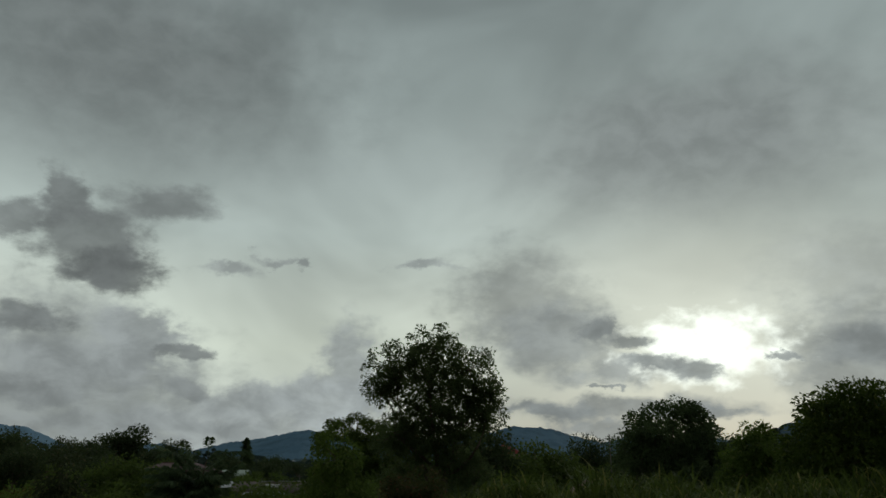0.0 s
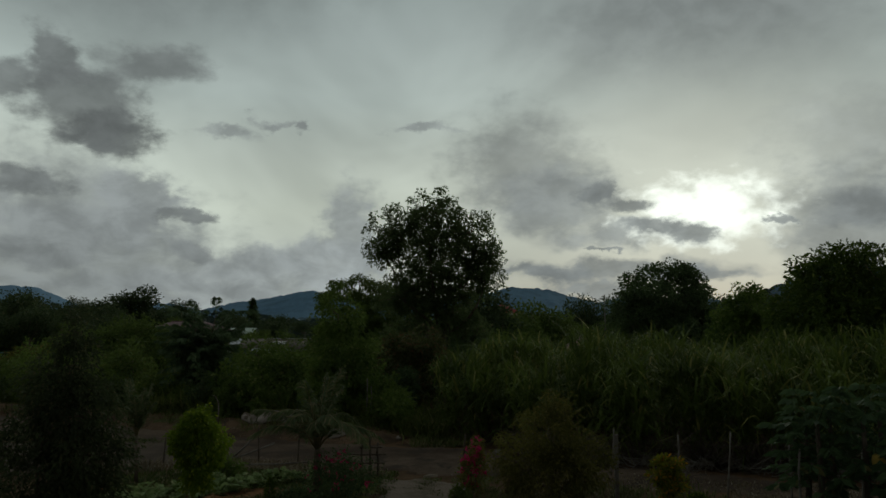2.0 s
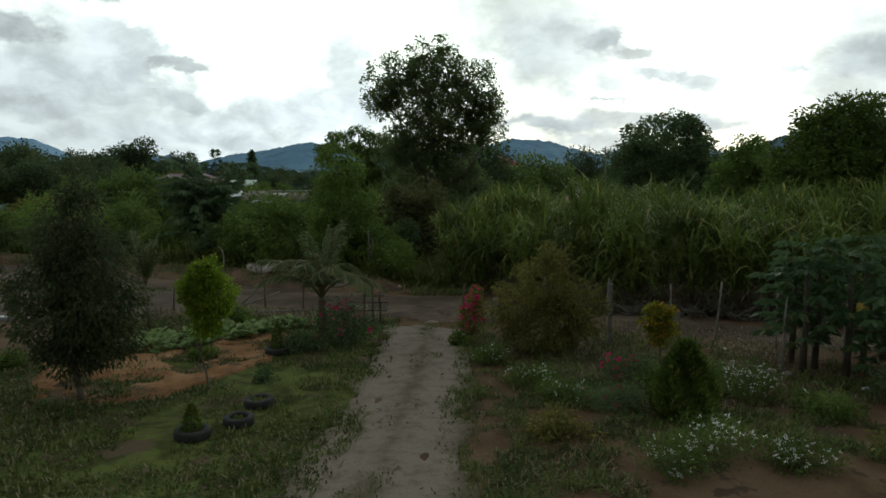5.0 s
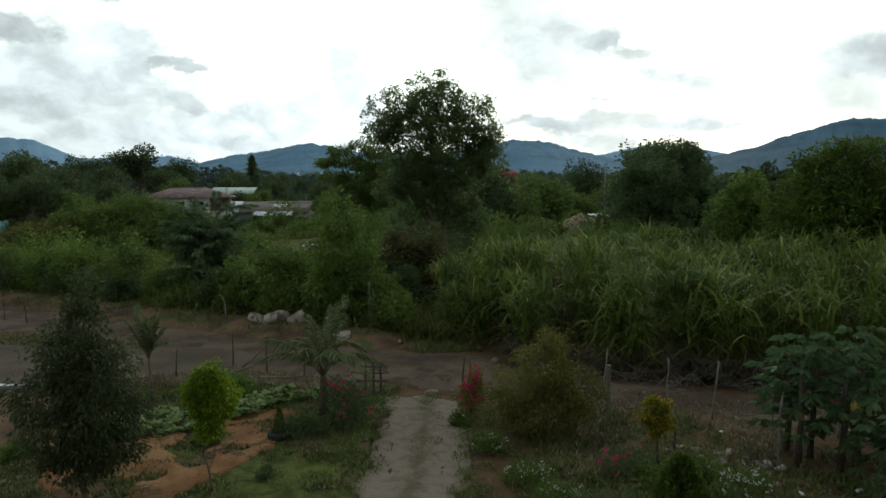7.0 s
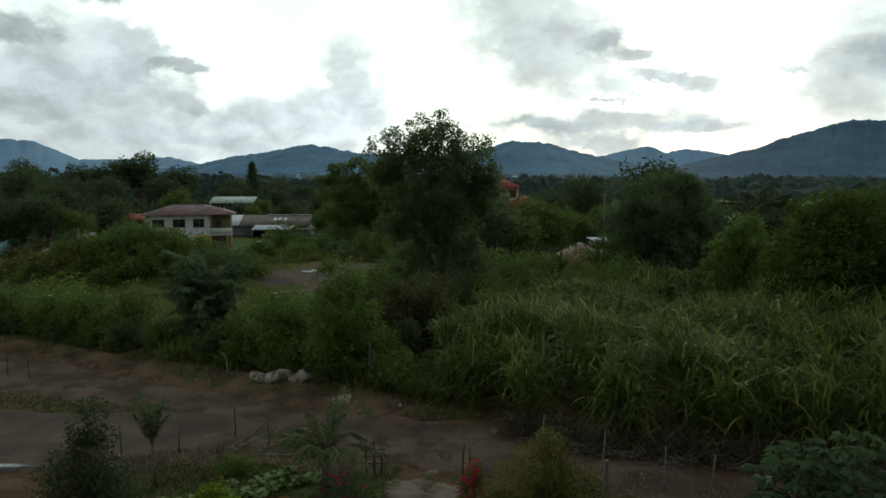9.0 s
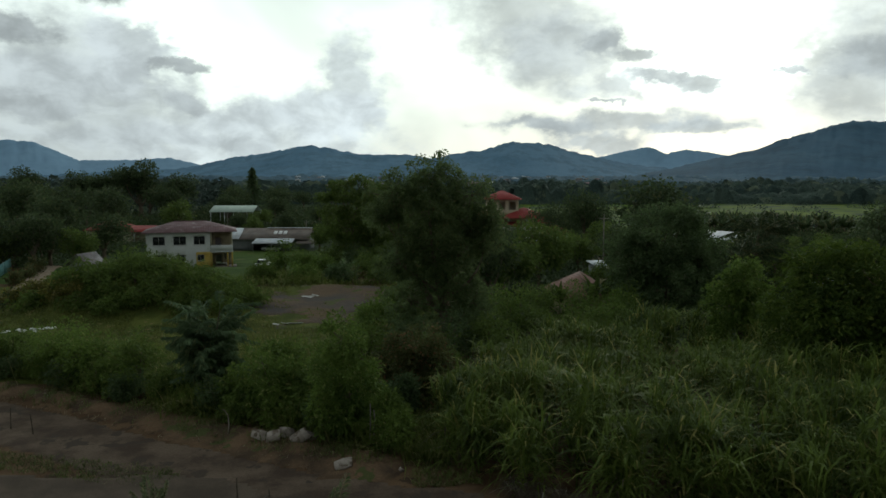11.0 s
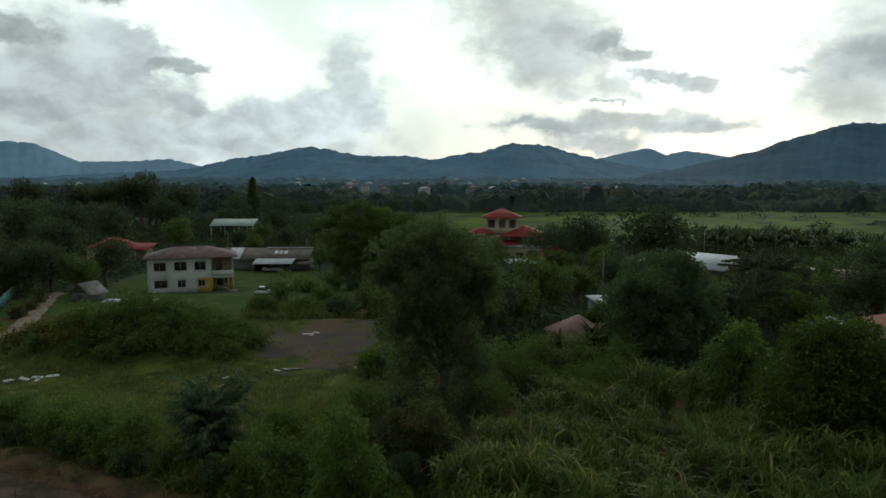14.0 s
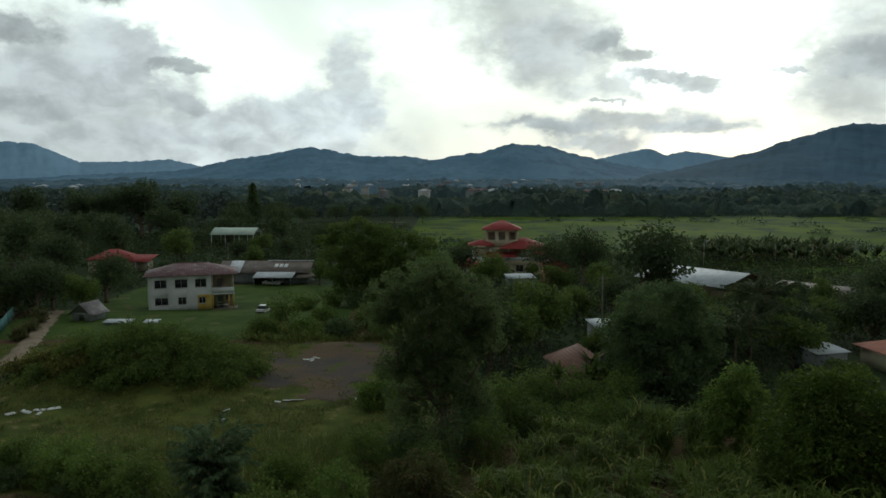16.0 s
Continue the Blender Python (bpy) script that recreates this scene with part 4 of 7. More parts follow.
# the overgrown mound in front of the white house
for k in range(40):
    a, r = k * 2.4, math.sqrt((k + 0.5) / 40)
    x, y = -35.5 + 14.5 * r * math.cos(a), 84.5 + 7.5 * r * math.sin(a)
    shrub(x, y, 5.0, 1.5 + 2.9 * (1 - r), "leaf_olive" if x < -41 and k % 3 else "leaf_mid", 200 + k, "dense bush covering the low mound", group="bushes on the mound", L=0.36, W=0.16, clumps=54, per=20)
for k, (x, y, w, h) in enumerate([(-62.5, 106, 3.2, 2.6), (-64.5, 112, 3.4, 2.8), (-66.5, 118, 3.2, 3.0)]):
    shrub(x, y, w, h, "leaf_rust", 260 + k, "reddish-brown bush beside the sandy ramp", group="bushes by the ramp", L=0.3, W=0.15, clumps=50, per=22)
# scrub between the tall tree, the yard and the village
SCRUB = [(-21, 138, 6, 4), (-16, 136, 6, 4.5), (-27, 139, 5, 3.4), (-11, 134, 6, 4.5), (-5, 132, 6, 4.5), (-7, 74, 5, 3.6), (-4.5, 79, 5.5, 4.5), (-3, 86, 6, 5), (-5, 104, 6, 4), (-9, 108, 6, 3.5), (-15, 109, 6, 3), (-21, 110, 6, 3), (-27, 109, 5.5, 2.6), (-1, 112, 7, 5), (-26, 119, 5.6, 5.4),
         (-12, 116, 6, 4.4), (-7, 120, 7, 5.5), (-19, 117, 5, 3.4)]
for k, (x, y, w, h) in enumerate(SCRUB):
    shrub(x, y, w, h, ("leaf_mid", "leaf_dark", "leaf_light")[k % 3], 300 + k, "leafy scrub at the edge of the yard", group="scrub round the yard", L=0.36, W=0.18, clumps=70, per=24)

# woods: four kinds of tree, each built once and then copied
def wood_kind(name, label, seed, leaf, h, w, base, count, x, y, L=0.5, W=0.3, clumps=190, per=16, squash=0.8):
    rng = np.random.default_rng(seed)
    return tree(name, label, "tree", x, y, ball_lobes(rng, h, w, base, count, squash), seed, leaf, clumps, per, L, W, 0.07 * w, 0.028 * h, base + 0.25 * (h - base), "bark", 3, 0.2, "trees round the village")


KINDS = [wood_kind("round_tree", "dark round-crowned broadleaf tree", 31, "leaf_wood", 12, 11, 2.0, 8, 5.5, 84),
         wood_kind("leafy_tree", "mid-green leafy village tree", 32, "leaf_mid", 10, 9, 1.0, 8, 13.5, 101),
         wood_kind("rain_tree", "wide flat-topped shade tree", 33, "leaf_wood", 11, 17, 4.5, 9, 33.5, 171, squash=0.55),
         wood_kind("tall_wood_tree", "tall dark tree standing over the woods", 34, "leaf_wood", 20, 13, 5, 10, -131, 326, L=0.7, W=0.42, clumps=230)]
HEIGHTS = [12, 10, 11, 20]


def grow(kind, x, y, h, wide=1.0, turn=0):
    s = h / HEIGHTS[kind]
    copy_thing(KINDS[kind], pose(x, y, float(gz(x, y)) - 0.05, 0, 0, turn) @ Matrix.Diagonal((s * wide, s * wide, s, 1)))


VILLAGE = [(1, 45.5, 80.5, 3.6, 1.4), (1, 55.5, 79, 3.4, 1.4), (0, 39, 138, 17.4, 1.2), (1, 19.8, 92, 5.2, 1.0), (2, 32, 165, 15.0, 0.58), (1, 8, 92, 9, 1.1), (1, 29, 89, 7.5, 1.2), (1, 4, 98, 9, 1.2), (1, 26, 95, 9, 1.2), (0, 31, 84, 9, 1.3), (1, 36, 92, 8, 1.2), (1, 29, 104, 8.5, 1.2),
           (0, 10, 112, 9, 1.1), (1, 2, 122, 8, 1.1), (1, 4, 117, 6.5, 1.2), (1, 22, 117, 7, 1.2), (0, 29, 124, 8, 1.2)]
VILLAGE += [(1, 37, 112, 8, 1.2), (0, 45, 104, 9, 1.2), (1, 52, 112, 7, 1.2), (0, 60, 100, 9.5, 1.2), (0, 65, 110, 13, 1.0), (1, 48, 118, 7, 1.2), (1, 56, 104, 7, 1.2), (0, 50, 96, 7.5, 1.2), (1, 57, 120, 6.5, 1.2), (0, 62, 128, 6.5, 1.2), (1, 70, 134, 6, 1.2), (1, 44, 90, 7, 1.2), (1, 60, 88, 7, 1.2), (0, 38, 100, 7, 1.2), (1, 75, 122, 8, 1.2), (1, 30, 134, 7, 1.2), (1, 24, 152, 7, 1.2), (1, 33, 150, 8, 1.2), (0, 40.5, 137, 8.4, 1.1), (1, 10, 160, 9, 1.1)]
VILLAGE += [(0, 4, 172, 11, 1.1), (1, -2, 160, 10, 1.1), (2, 26, 176, 12, 0.8), (1, 15, 182, 4.4, 1.2), (1, 23, 190, 4.4, 1.2), (0, 34, 190, 11, 1.1), (1, 8, 212, 9, 1.2), (1, -14, 165, 9, 1.1), (0, -24, 190, 12, 1.2), (1, -30, 176, 7, 1.0)]
LEFT = [(0, -98, 150, 17, 1.1), (0, -88, 142, 14, 1.1), (0, -80, 136, 9, 1.1), (1, -76, 128, 7, 1.1), (0, -108, 160, 18, 1.1), (0, -84, 128, 10, 1.1), (0, -84, 152, 9, 1.0), (0, -92, 172, 15, 1.1), (0, -108, 182, 19, 1.0),
        (0, -118, 205, 19, 1.0), (0, -100, 225, 17, 1.1), (1, -80, 222, 12, 1.2), (0, -66, 232, 8, 1.3), (1, -56, 214, 7, 1.2), (0, -50, 236, 8, 1.2)]
LEFT += [(0, -72, 133, 11, 1.2), (0, -80, 128, 10.5, 1.2), (0, -70, 150, 11.5, 1.2), (0, -71, 126, 10.5, 1.0), (1, -65, 129, 7.5, 1.0), (0, -79, 122, 10, 1.0)]
LEFT += [(1, -62, 250, 8, 1.2), (0, -44, 260, 11, 1.2), (1, -34, 220, 8, 1.2), (0, -30, 246, 11, 1.2), (3, -146, 322, 24, 1.2), (3, -118, 330, 22, 1.3), (3, -164, 330, 23, 1.2), (3, -186, 326, 25, 1.0), (3, -205, 320, 23, 1.2), (3, -132, 320, 28, 1.2), (0, -150, 270, 17, 1.2)]
LEFT += [(0, -128, 262, 16, 1.2), (0, -172, 282, 18, 1.2), (0, -108, 290, 17, 1.2), (0, -92, 318, 16, 1.3), (0, -76, 330, 15, 1.3), (0, -84, 286, 13, 1.3), (0, -66, 300, 12, 1.3), (0, -122, 240, 17, 1.1), (0, -140, 220, 20, 1.1)]
FARROW = [(2, -76, 398, 12, 0.9), (2, -60, 410, 13, 0.9), (2, -44, 400, 12, 0.9), (2, -28, 420, 13, 0.9), (2, -12, 430, 12, 0.9), (0, -96, 420, 15, 1.2), (0, -112, 400, 16, 1.2)]
FARROW += [(0, -92, 400, 14, 1.0)]
for k, (kind, x, y, h, wide) in enumerate(VILLAGE + LEFT + FARROW):
    grow(kind, x, y, h, wide, (k * 77) % 360)

# the conifer among the far trees
rng = np.random.default_rng(41)
conifer = thing("conifer", "tall dark conifer with drooping tiers", "tree", pose(-105.6, 406, float(gz(-105.6, 406))))
pile, C = Pile(), []
for z in np.linspace(4, 23.5, 30):
    r = 8.6 * (1 - (z - 3) / 22) ** 0.72 * (0.8 + 0.3 * math.sin(z * 2.6))
    for a in rng.uniform(0, 6.28, 9):
        q = rng.uniform(0.25, 1, 16)
        P = np.stack([np.cos(a) * r * q, np.sin(a) * r * q, z - 0.25 * r * q**2 + rng.normal(size=16) * 0.2], -1)
        C.append(P)
P = np.concatenate(C)
pile.leaves(P, rng.normal(size=P.shape) + np.array([0, 0, -0.4]), 1.0, 0.5, rng)
part("trunk", Pile().tube([(0, 0, 0), (0, 0, 10), (0, 0, 24.5)], [0.45, 0.28, 0.04], 7).mesh("trunk", "bark", True), None, conifer)
part("crown", pile.mesh("crown", "leaf_dark"), None, conifer)

# woods too far off to count
rng = np.random.default_rng(42)
pile = Pile()
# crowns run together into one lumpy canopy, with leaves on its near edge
for xa, ya, yb, dx, dy, cover in ((470, 478, 760, 3.0, 4.0, "canopy"), (760, 760, 1120, 4.6, 7.0, "canopy_haze_mid"), (1500, 1120, 2100, 9.0, 20.0, "canopy_haze_far")):
    X, Y = np.meshgrid(np.arange(-xa, xa, dx), np.arange(ya, yb + dy, dy))
    s = 11.0 if ya < 1000 else 18.0
    ci, cj = np.floor(X / s), np.floor(Y / s)
    bump = np.zeros_like(X)
    for di in (-1, 0, 1):
        for dj in (-1, 0, 1):
            i, j = ci + di, cj + dj
            h1, h2, h3 = (np.mod(np.sin(i * 127.1 + j * 311.7 + q) * 43758.5, 1.0) for q in (0.0, 1.7, 4.1))
            d2 = ((X - (i + 0.2 + 0.6 * h1) * s) ** 2 + (Y - (j + 0.2 + 0.6 * h2) * s) ** 2) / (0.62 * s) ** 2
            bump = np.maximum(bump, np.sqrt(np.maximum(0, 1 - d2)) * (0.5 + 0.6 * h3))
    open_land = fbm(X, Y, 0.009, 61) < (-0.16 if ya < 700 else -0.08)
    edge = Y < 508 + 26 * fbm(X, Y, 0.02, 62)
    H = 1.0 + 11.0 * bump * (1 + 0.9 * fbm(X, Y, 0.013, 65)) + 3.0 * fbm(X, Y, 0.02, 63) + 1.2 * fbm(X, Y, 0.25, 64)
    Z = gz(X, Y) + np.where(open_land | edge, -3.0, np.maximum(H, 1.0)) + np.maximum(0, Y - 900) * 0.008
    n = X.shape[1]
    i = (np.arange(X.shape[0] - 1)[:, None] * n + np.arange(n - 1)[None]).ravel()
    tagged(new("wood_canopy", mesh_of("wood_canopy", np.stack([X, Y, Z], -1), [np.stack([i, i + 1, i + n + 1, i + n], -1)], cover, True)), "wood canopy spread over the far plain, haze painted into its green", "woods", kind="stuff")
    if ya < 1000:
        pick = np.flatnonzero(((bump > 0.35) & ~open_land & ~edge & (Y < ya + 260)).ravel())
        pick = rng.choice(pick, min(len(pick), 22000 if ya < 700 else 9000), replace=False)
        P = np.stack([X, Y, Z], -1).reshape(-1, 3)[pick] + rng.normal(size=(len(pick), 3)) * np.array([1.2, 1.2, 0.5])
        k = 1.0 if ya < 700 else 1.6
        pile.leaves(P, rng.normal(size=P.shape) + np.array([0, -0.4, 0.5]), k * rng.uniform(0.9, 1.8, len(P)), k * 0.9, rng)
for x0, x1, y0, y1, count, h in ((-420, -120, 330, 500, 130, 16), (-120, -20, 440, 500, 40, 9)):
    for _ in range(count):
        x, y, h1 = rng.uniform(x0, x1), rng.uniform(y0, y1), h * rng.uniform(0.6, 1.25)
        g, w, k = float(gz(x, y)), h1 * rng.uniform(0.45, 0.75), 110
        d = unit(rng.normal(size=(k, 3)))
        d[:, 2] = np.abs(d[:, 2]) * 1.1 - 0.2
        P = np.array([x, y, g + h1 * 0.42]) + d * np.array([w, w, h1 * 0.55])
        pile.leaves(P, d + rng.normal(size=d.shape) * 0.7, h1 * 0.15 * rng.uniform(0.7, 1.3, k), h1 * 0.11, rng)
tagged(new("far_woods", pile.mesh("far_woods", "hazed_leaf")), "leafage of the far woods, green tinted bluish for haze", "woods", kind="stuff")

# hedgerows across the rice field
pile = Pile()
for ya, x0, x1, dens in ((352, 165, 420, 9), (494, -30, 430, 40), (405, 150, 420, 7), (446, 60, 420, 10), (300, -10, 60, 5), (268, 128, 190, 7)):
    for _ in range(dens):
        x, y, h = rng.uniform(x0, x1), ya + rng.normal() * 4, rng.uniform(2.2, 5.0)
        d = unit(rng.normal(size=(190, 3)))
        d[:, 2] = np.abs(d[:, 2])
        P = np.array([x, y, float(gz(x, y))]) + d * np.array([2.0 * h, h, h]) * rng.uniform(0.6, 1.05, (190, 1))
        pile.leaves(P, d + rng.normal(size=d.shape) * 0.5, 0.9 * rng.uniform(0.7, 1.3, 190), 0.55, rng)
tagged(new("hedgerows", pile.mesh("hedgerows", "hazed_leaf")), "low dark hedgerows crossing the rice field", "hedge", kind="stuff")


# ---- palms, bananas, papayas ----
def frond(pile, base, az, L, rise, fall, pairs, leaflet, rng, width=0.03):
    s = np.linspace(0, 1, 9)
    out, up = L * s * math.cos(rise) + 0.3 * L * fall * s**2, L * s * math.sin(rise) - L * fall * s**2.1
    pts = np.stack([base[0] + math.cos(az) * out, base[1] + math.sin(az) * out, base[2] + up], -1)
    pile.tube(pts, np.linspace(0.022, 0.005, 9) * (L / 2), 4)
    q = np.repeat(np.linspace(0.16, 0.98, pairs), 2)
    P = np.stack([np.interp(q, s, pts[:, k]) for k in range(3)], -1)
    sgn = np.tile([1, -1], pairs)
    ahead = np.stack([np.full(2 * pairs, math.cos(az)), np.full(2 * pairs, math.sin(az)), np.interp(q, s, np.gradient(up) / np.maximum(np.gradient(out), 1e-3))], -1)
    sidew = np.stack([-math.sin(az) * sgn, math.cos(az) * sgn, -0.35 * np.ones(2 * pairs)], -1)
    ll = leaflet * np.sin(np.pi * (0.15 + 0.8 * q)) ** 0.6
    pile.leaves(P, sidew + unit(ahead) * 1.3 + rng.normal(size=P.shape) * 0.12, ll, width + 0 * ll, rng, 0.4)


def palm(name, label, x, y, trunk_h, r, n, L, seed, rise=(0.3, 1.35), fall=(0.25, 0.7), pairs=22, leaflet=0.4, width=0.035, leaf="palm"):
    rng = np.random.default_rng(seed)
    p = thing(name, label, "palm", pose(x, y, float(gz(x, y)) - 0.03))
    lean = rng.normal(size=2) * 0.04 * trunk_h
    part("trunk", Pile().tube([(0, 0, 0), (lean[0] * 0.3, lean[1] * 0.3, trunk_h * 0.4), (lean[0], lean[1], trunk_h)], [r * 1.3, r, r * 0.8], 8).mesh("trunk", "bark", True), None, p)
    for k in range(n):
        pile = Pile()
        frond(pile, (lean[0], lean[1], trunk_h * 0.97), k * 2.4 + rng.uniform(-0.2, 0.2), L * rng.uniform(0.8, 1.1), rng.uniform(*rise), rng.uniform(*fall), pairs, leaflet, rng, width)
        part("frond", pile.mesh("frond", leaf), None, p)
    return p


palm("young_palm", "young coconut palm with long arching fronds", -4.05, 24.3, 1.5, 0.13, 17, 3.4, 51, (0.85, 1.53), (0.12, 0.9), 48, 0.55, 0.055)
palm("slim_palm", "slim young palm with upswept fronds", -10.6, 25.9, 1.7, 0.06, 9, 2.1, 52, (1.08, 1.5), (0.0, 0.28), 50, 0.4, 0.05)
palm("coconut_palm", "tall coconut palm among the trees", 33.4, 82, 6.6, 0.16, 16, 4.4, 53, (0.3, 1.4), (0.15, 0.6), 40, 0.85, 0.14, "dark_palm")
palm("coconut_palm", "coconut palm over the village roofs", 36.6, 85, 6.8, 0.16, 16, 4.4, 54, (0.3, 1.4), (0.15, 0.6), 40, 0.85, 0.14, "dark_palm")
palm("coconut_palm", "dark coconut palm beside the sheds", 41.0, 96, 8.6, 0.2, 18, 5.0, 55, (0.1, 1.3), (0.2, 0.6), 44, 1.0, 0.15, "dark_palm")
palm("coconut_palm", "dark coconut palm beside the sheds", 45.5, 99, 8.0, 0.2, 16, 4.8, 56, (0.1, 1.3), (0.2, 0.6), 44, 1.0, 0.15, "dark_palm")


# the feathery plume tree on the bank: arching sprays from a cluster of stems
rng = np.random.default_rng(14)
plume = thing("feathery_tree", "dark feathery shrub tree with arching plumes on the bank", "tree", pose(-15.3, 46.8, float(gz(-15.3, 46.8)) - 0.03))
stems, spray = Pile(), Pile()
for k in range(9):
    a, top = k * 2.4, rng.uniform(3.8, 6.4)
    lean = rng.uniform(0.4, 1.5)
    q = np.linspace(0, 1, 6)
    stem = np.stack([math.cos(a) * lean * q**1.4, math.sin(a) * lean * q**1.4, top * q], -1)
    stems.tube(stem, np.linspace(0.07, 0.025, 6), 6)
    for u in np.linspace(0.05, 1.0, 24):
        base = [float(np.interp(u, q, stem[:, c])) for c in range(3)]
        frond(spray, base, a + rng.normal() * 1.3, rng.uniform(1.7, 2.9), rng.uniform(0.3, 1.3) + 0.15 * u, rng.uniform(0.15, 0.6), 16, 0.62, rng, 0.15)
part("trunk", stems.mesh("trunk", "bark", True), None, plume)
part("crown", spray.mesh("crown", "needle"), None, plume)


def banana(x, y, h, seed, label, group, leaf="banana"):
    rng = np.random.default_rng(seed)
    p = thing("banana_plant", label, "banana plant", pose(x, y, float(gz(x, y)) - 0.03), group)
    part("stem", Pile().tube([(0, 0, 0), (0, 0, h * 0.3), (0, 0, h * 0.55)], [0.14, 0.12, 0.08], 7).mesh("stem", "bark", True), None, p)
    pile = Pile()
    n = 11
    P = np.tile([[0, 0, h * 0.5]], (n, 1)) + rng.normal(size=(n, 3)) * 0.04
    pile.blades(P, np.arange(n) * 2.4, h * 0.55 * rng.uniform(0.8, 1.15, n), 0.16 * h, rng.uniform(0.95, 1.5, n), rng.uniform(0.1, 0.5, n), 5)
    part("leaves", pile.mesh("leaves", leaf), None, p)
    return p


bananas = [banana(15.5, 74.5, 5.6, 61, "banana plant with torn broad leaves", "banana plants"), banana(12.2, 75.5, 5.0, 62, "banana plant with torn broad leaves", "banana plants")]
for k, (x, y, s) in enumerate([(17.2, 76, 1.0), (16.4, 79, 1.1), (10.8, 73, 0.9), (19.5, 90, 0.8), (20.6, 86, 1.1), (8.5, 79, 0.9), (24.5, 92, 0.9), (7, 88, 0.9)]):
    copy_thing(bananas[k % 2], pose(x, y, float(gz(x, y)) - 0.03, 0, 0, k * 50) @ Matrix.Diagonal((s, s, s, 1)))
rows = banana(92, 232, 7.0, 63, "banana plant in a plantation row", "banana plantation", "dark_palm")
for k in range(110):
    x, y, s = 81 + (k % 22) * 2.4 + rng.normal() * 1.6, 218 + (k // 22) * 9 + rng.normal() * 2.2, rng.uniform(0.75, 1.2)
    copy_thing(rows, pose(x, y, float(gz(x, y)) - 0.05, 0, 0, k * 67 % 360) @ Matrix.Diagonal((s, s, s, 1)))


def papaya(x, y, h, seed):
    rng = np.random.default_rng(seed)
    p = thing("papaya_tree", "papaya tree with a bare pale trunk and lobed leaves", "papaya tree", pose(x, y, float(gz(x, y)) - 0.03), "papaya trees")
    part("trunk", Pile().tube([(0, 0, 0), (0.05, 0, h * 0.5), (0.0, 0, h)], [0.1, 0.08, 0.05], 9).mesh("trunk", "post_wood", True), None, p)
    pile = Pile()
    for k in range(30):
        az, L, z0 = k * 2.4, rng.uniform(0.6, 1.1), h * (1 - 0.016 * k)
        rise = 1.1 - 0.06 * k
        end = np.array([math.cos(az) * L * math.cos(rise), math.sin(az) * L * math.cos(rise), z0 + L * math.sin(rise)])
        pile.tube([(0, 0, z0), end * np.array([0.5, 0.5, 1]) + np.array([0, 0, -0.5 * (end[2] - z0) + 0.05]), end], [0.014, 0.012, 0.008], 4)
        fan = az + np.linspace(-2.3, 2.3, 9)
        n = 9
        D = np.stack([np.cos(fan), np.sin(fan), rng.uniform(-0.5, -0.05, n)], -1)
        pile.leaves(np.tile(end, (n, 1)), D, 0.46 * rng.uniform(0.8, 1.15, n) * (0.7 + 0.3 * np.cos(np.linspace(-2.3, 2.3, 9))), 0.17, rng, 0.1)
    part("leaves", pile.mesh("leaves", "papaya"), None, p)


for k, (x, y, h) in enumerate([(10.0, 19.9, 2.9), (10.7, 20.6, 2.9), (11.0, 19.5, 3.0), (12.2, 20.8, 3.1), (11.6, 18.4, 1.9), (12.6, 19.2, 2.3), (13.2, 21.5, 2.7), (10.3, 21.2, 2.5), (12.3, 17.6, 1.8)]):
    papaya(x, y, h, 70 + k)

# ---- the tall cane field ----
CANE = [(-0.4, 37.0), (0.6, 33.6), (2.2, 32.4), (5.5, 30.6), (14, 27.8), (30, 24.5), (50, 38), (46, 62), (9, 61), (4.2, 53), (0.8, 44)]
rng = np.random.default_rng(80)
gxc, gyc = np.meshgrid(np.arange(0, 50, 1.65), np.arange(23, 63, 1.65))
sx = (gxc + rng.uniform(-0.65, 0.65, gxc.shape)).ravel()
sy = (gyc + rng.uniform(-0.65, 0.65, gyc.shape)).ravel()
keep = in_poly(sx, sy, CANE) & (fbm(sx, sy, 0.42, 39) > -0.25) & (np.abs(sx) < sy * 0.66 + 3)
sx, sy = sx[keep], sy[keep]
ns = len(sx)
stool_h = (np.interp(sy, [34, 55], [4.1, 3.7]) + 3.0 * fbm(sx, sy, 0.3, 31) + rng.uniform(-0.9, 0.9, ns)) * np.clip(0.7 + near_line(sx, sy, CANE + CANE[:1]) * 0.2, 0.7, 1.0)
per = 150
base = np.stack([sx, sy, gz(sx, sy)], -1)
pile = Pile()
P = np.repeat(base, per, 0)
q = rng.uniform(0.04, 1.0, ns * per) ** 0.62
P[:, 2] += q * np.repeat(stool_h, per) * 0.8
P[:, :2] += rng.normal(size=(ns * per, 2)) * (0.18 + 0.26 * q[:, None])
L = rng.uniform(0.9, 2.1, ns * per) * (0.75 + 0.3 * q)
droop = rng.uniform(0.2, 0.95, ns * per)
pile.blades(P, rng.uniform(0, 6.28, ns * per), L, rng.uniform(0.065, 0.13, ns * per), rng.uniform(0.75, 1.5, ns * per), droop, 3)
# dead brown leaves hang round the stalks below; their brown also stands in for shade
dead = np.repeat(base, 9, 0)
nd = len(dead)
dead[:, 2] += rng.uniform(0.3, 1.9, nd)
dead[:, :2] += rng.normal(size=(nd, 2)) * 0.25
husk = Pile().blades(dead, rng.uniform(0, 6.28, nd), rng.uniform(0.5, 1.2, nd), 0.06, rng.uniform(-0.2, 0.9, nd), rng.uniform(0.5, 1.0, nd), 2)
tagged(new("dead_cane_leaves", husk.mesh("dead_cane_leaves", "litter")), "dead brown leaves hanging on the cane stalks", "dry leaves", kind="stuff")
front = near_line(sx, sy, CANE[:6]) < 2.6
F = np.repeat(base[front], 60, 0)
nf = len(F)
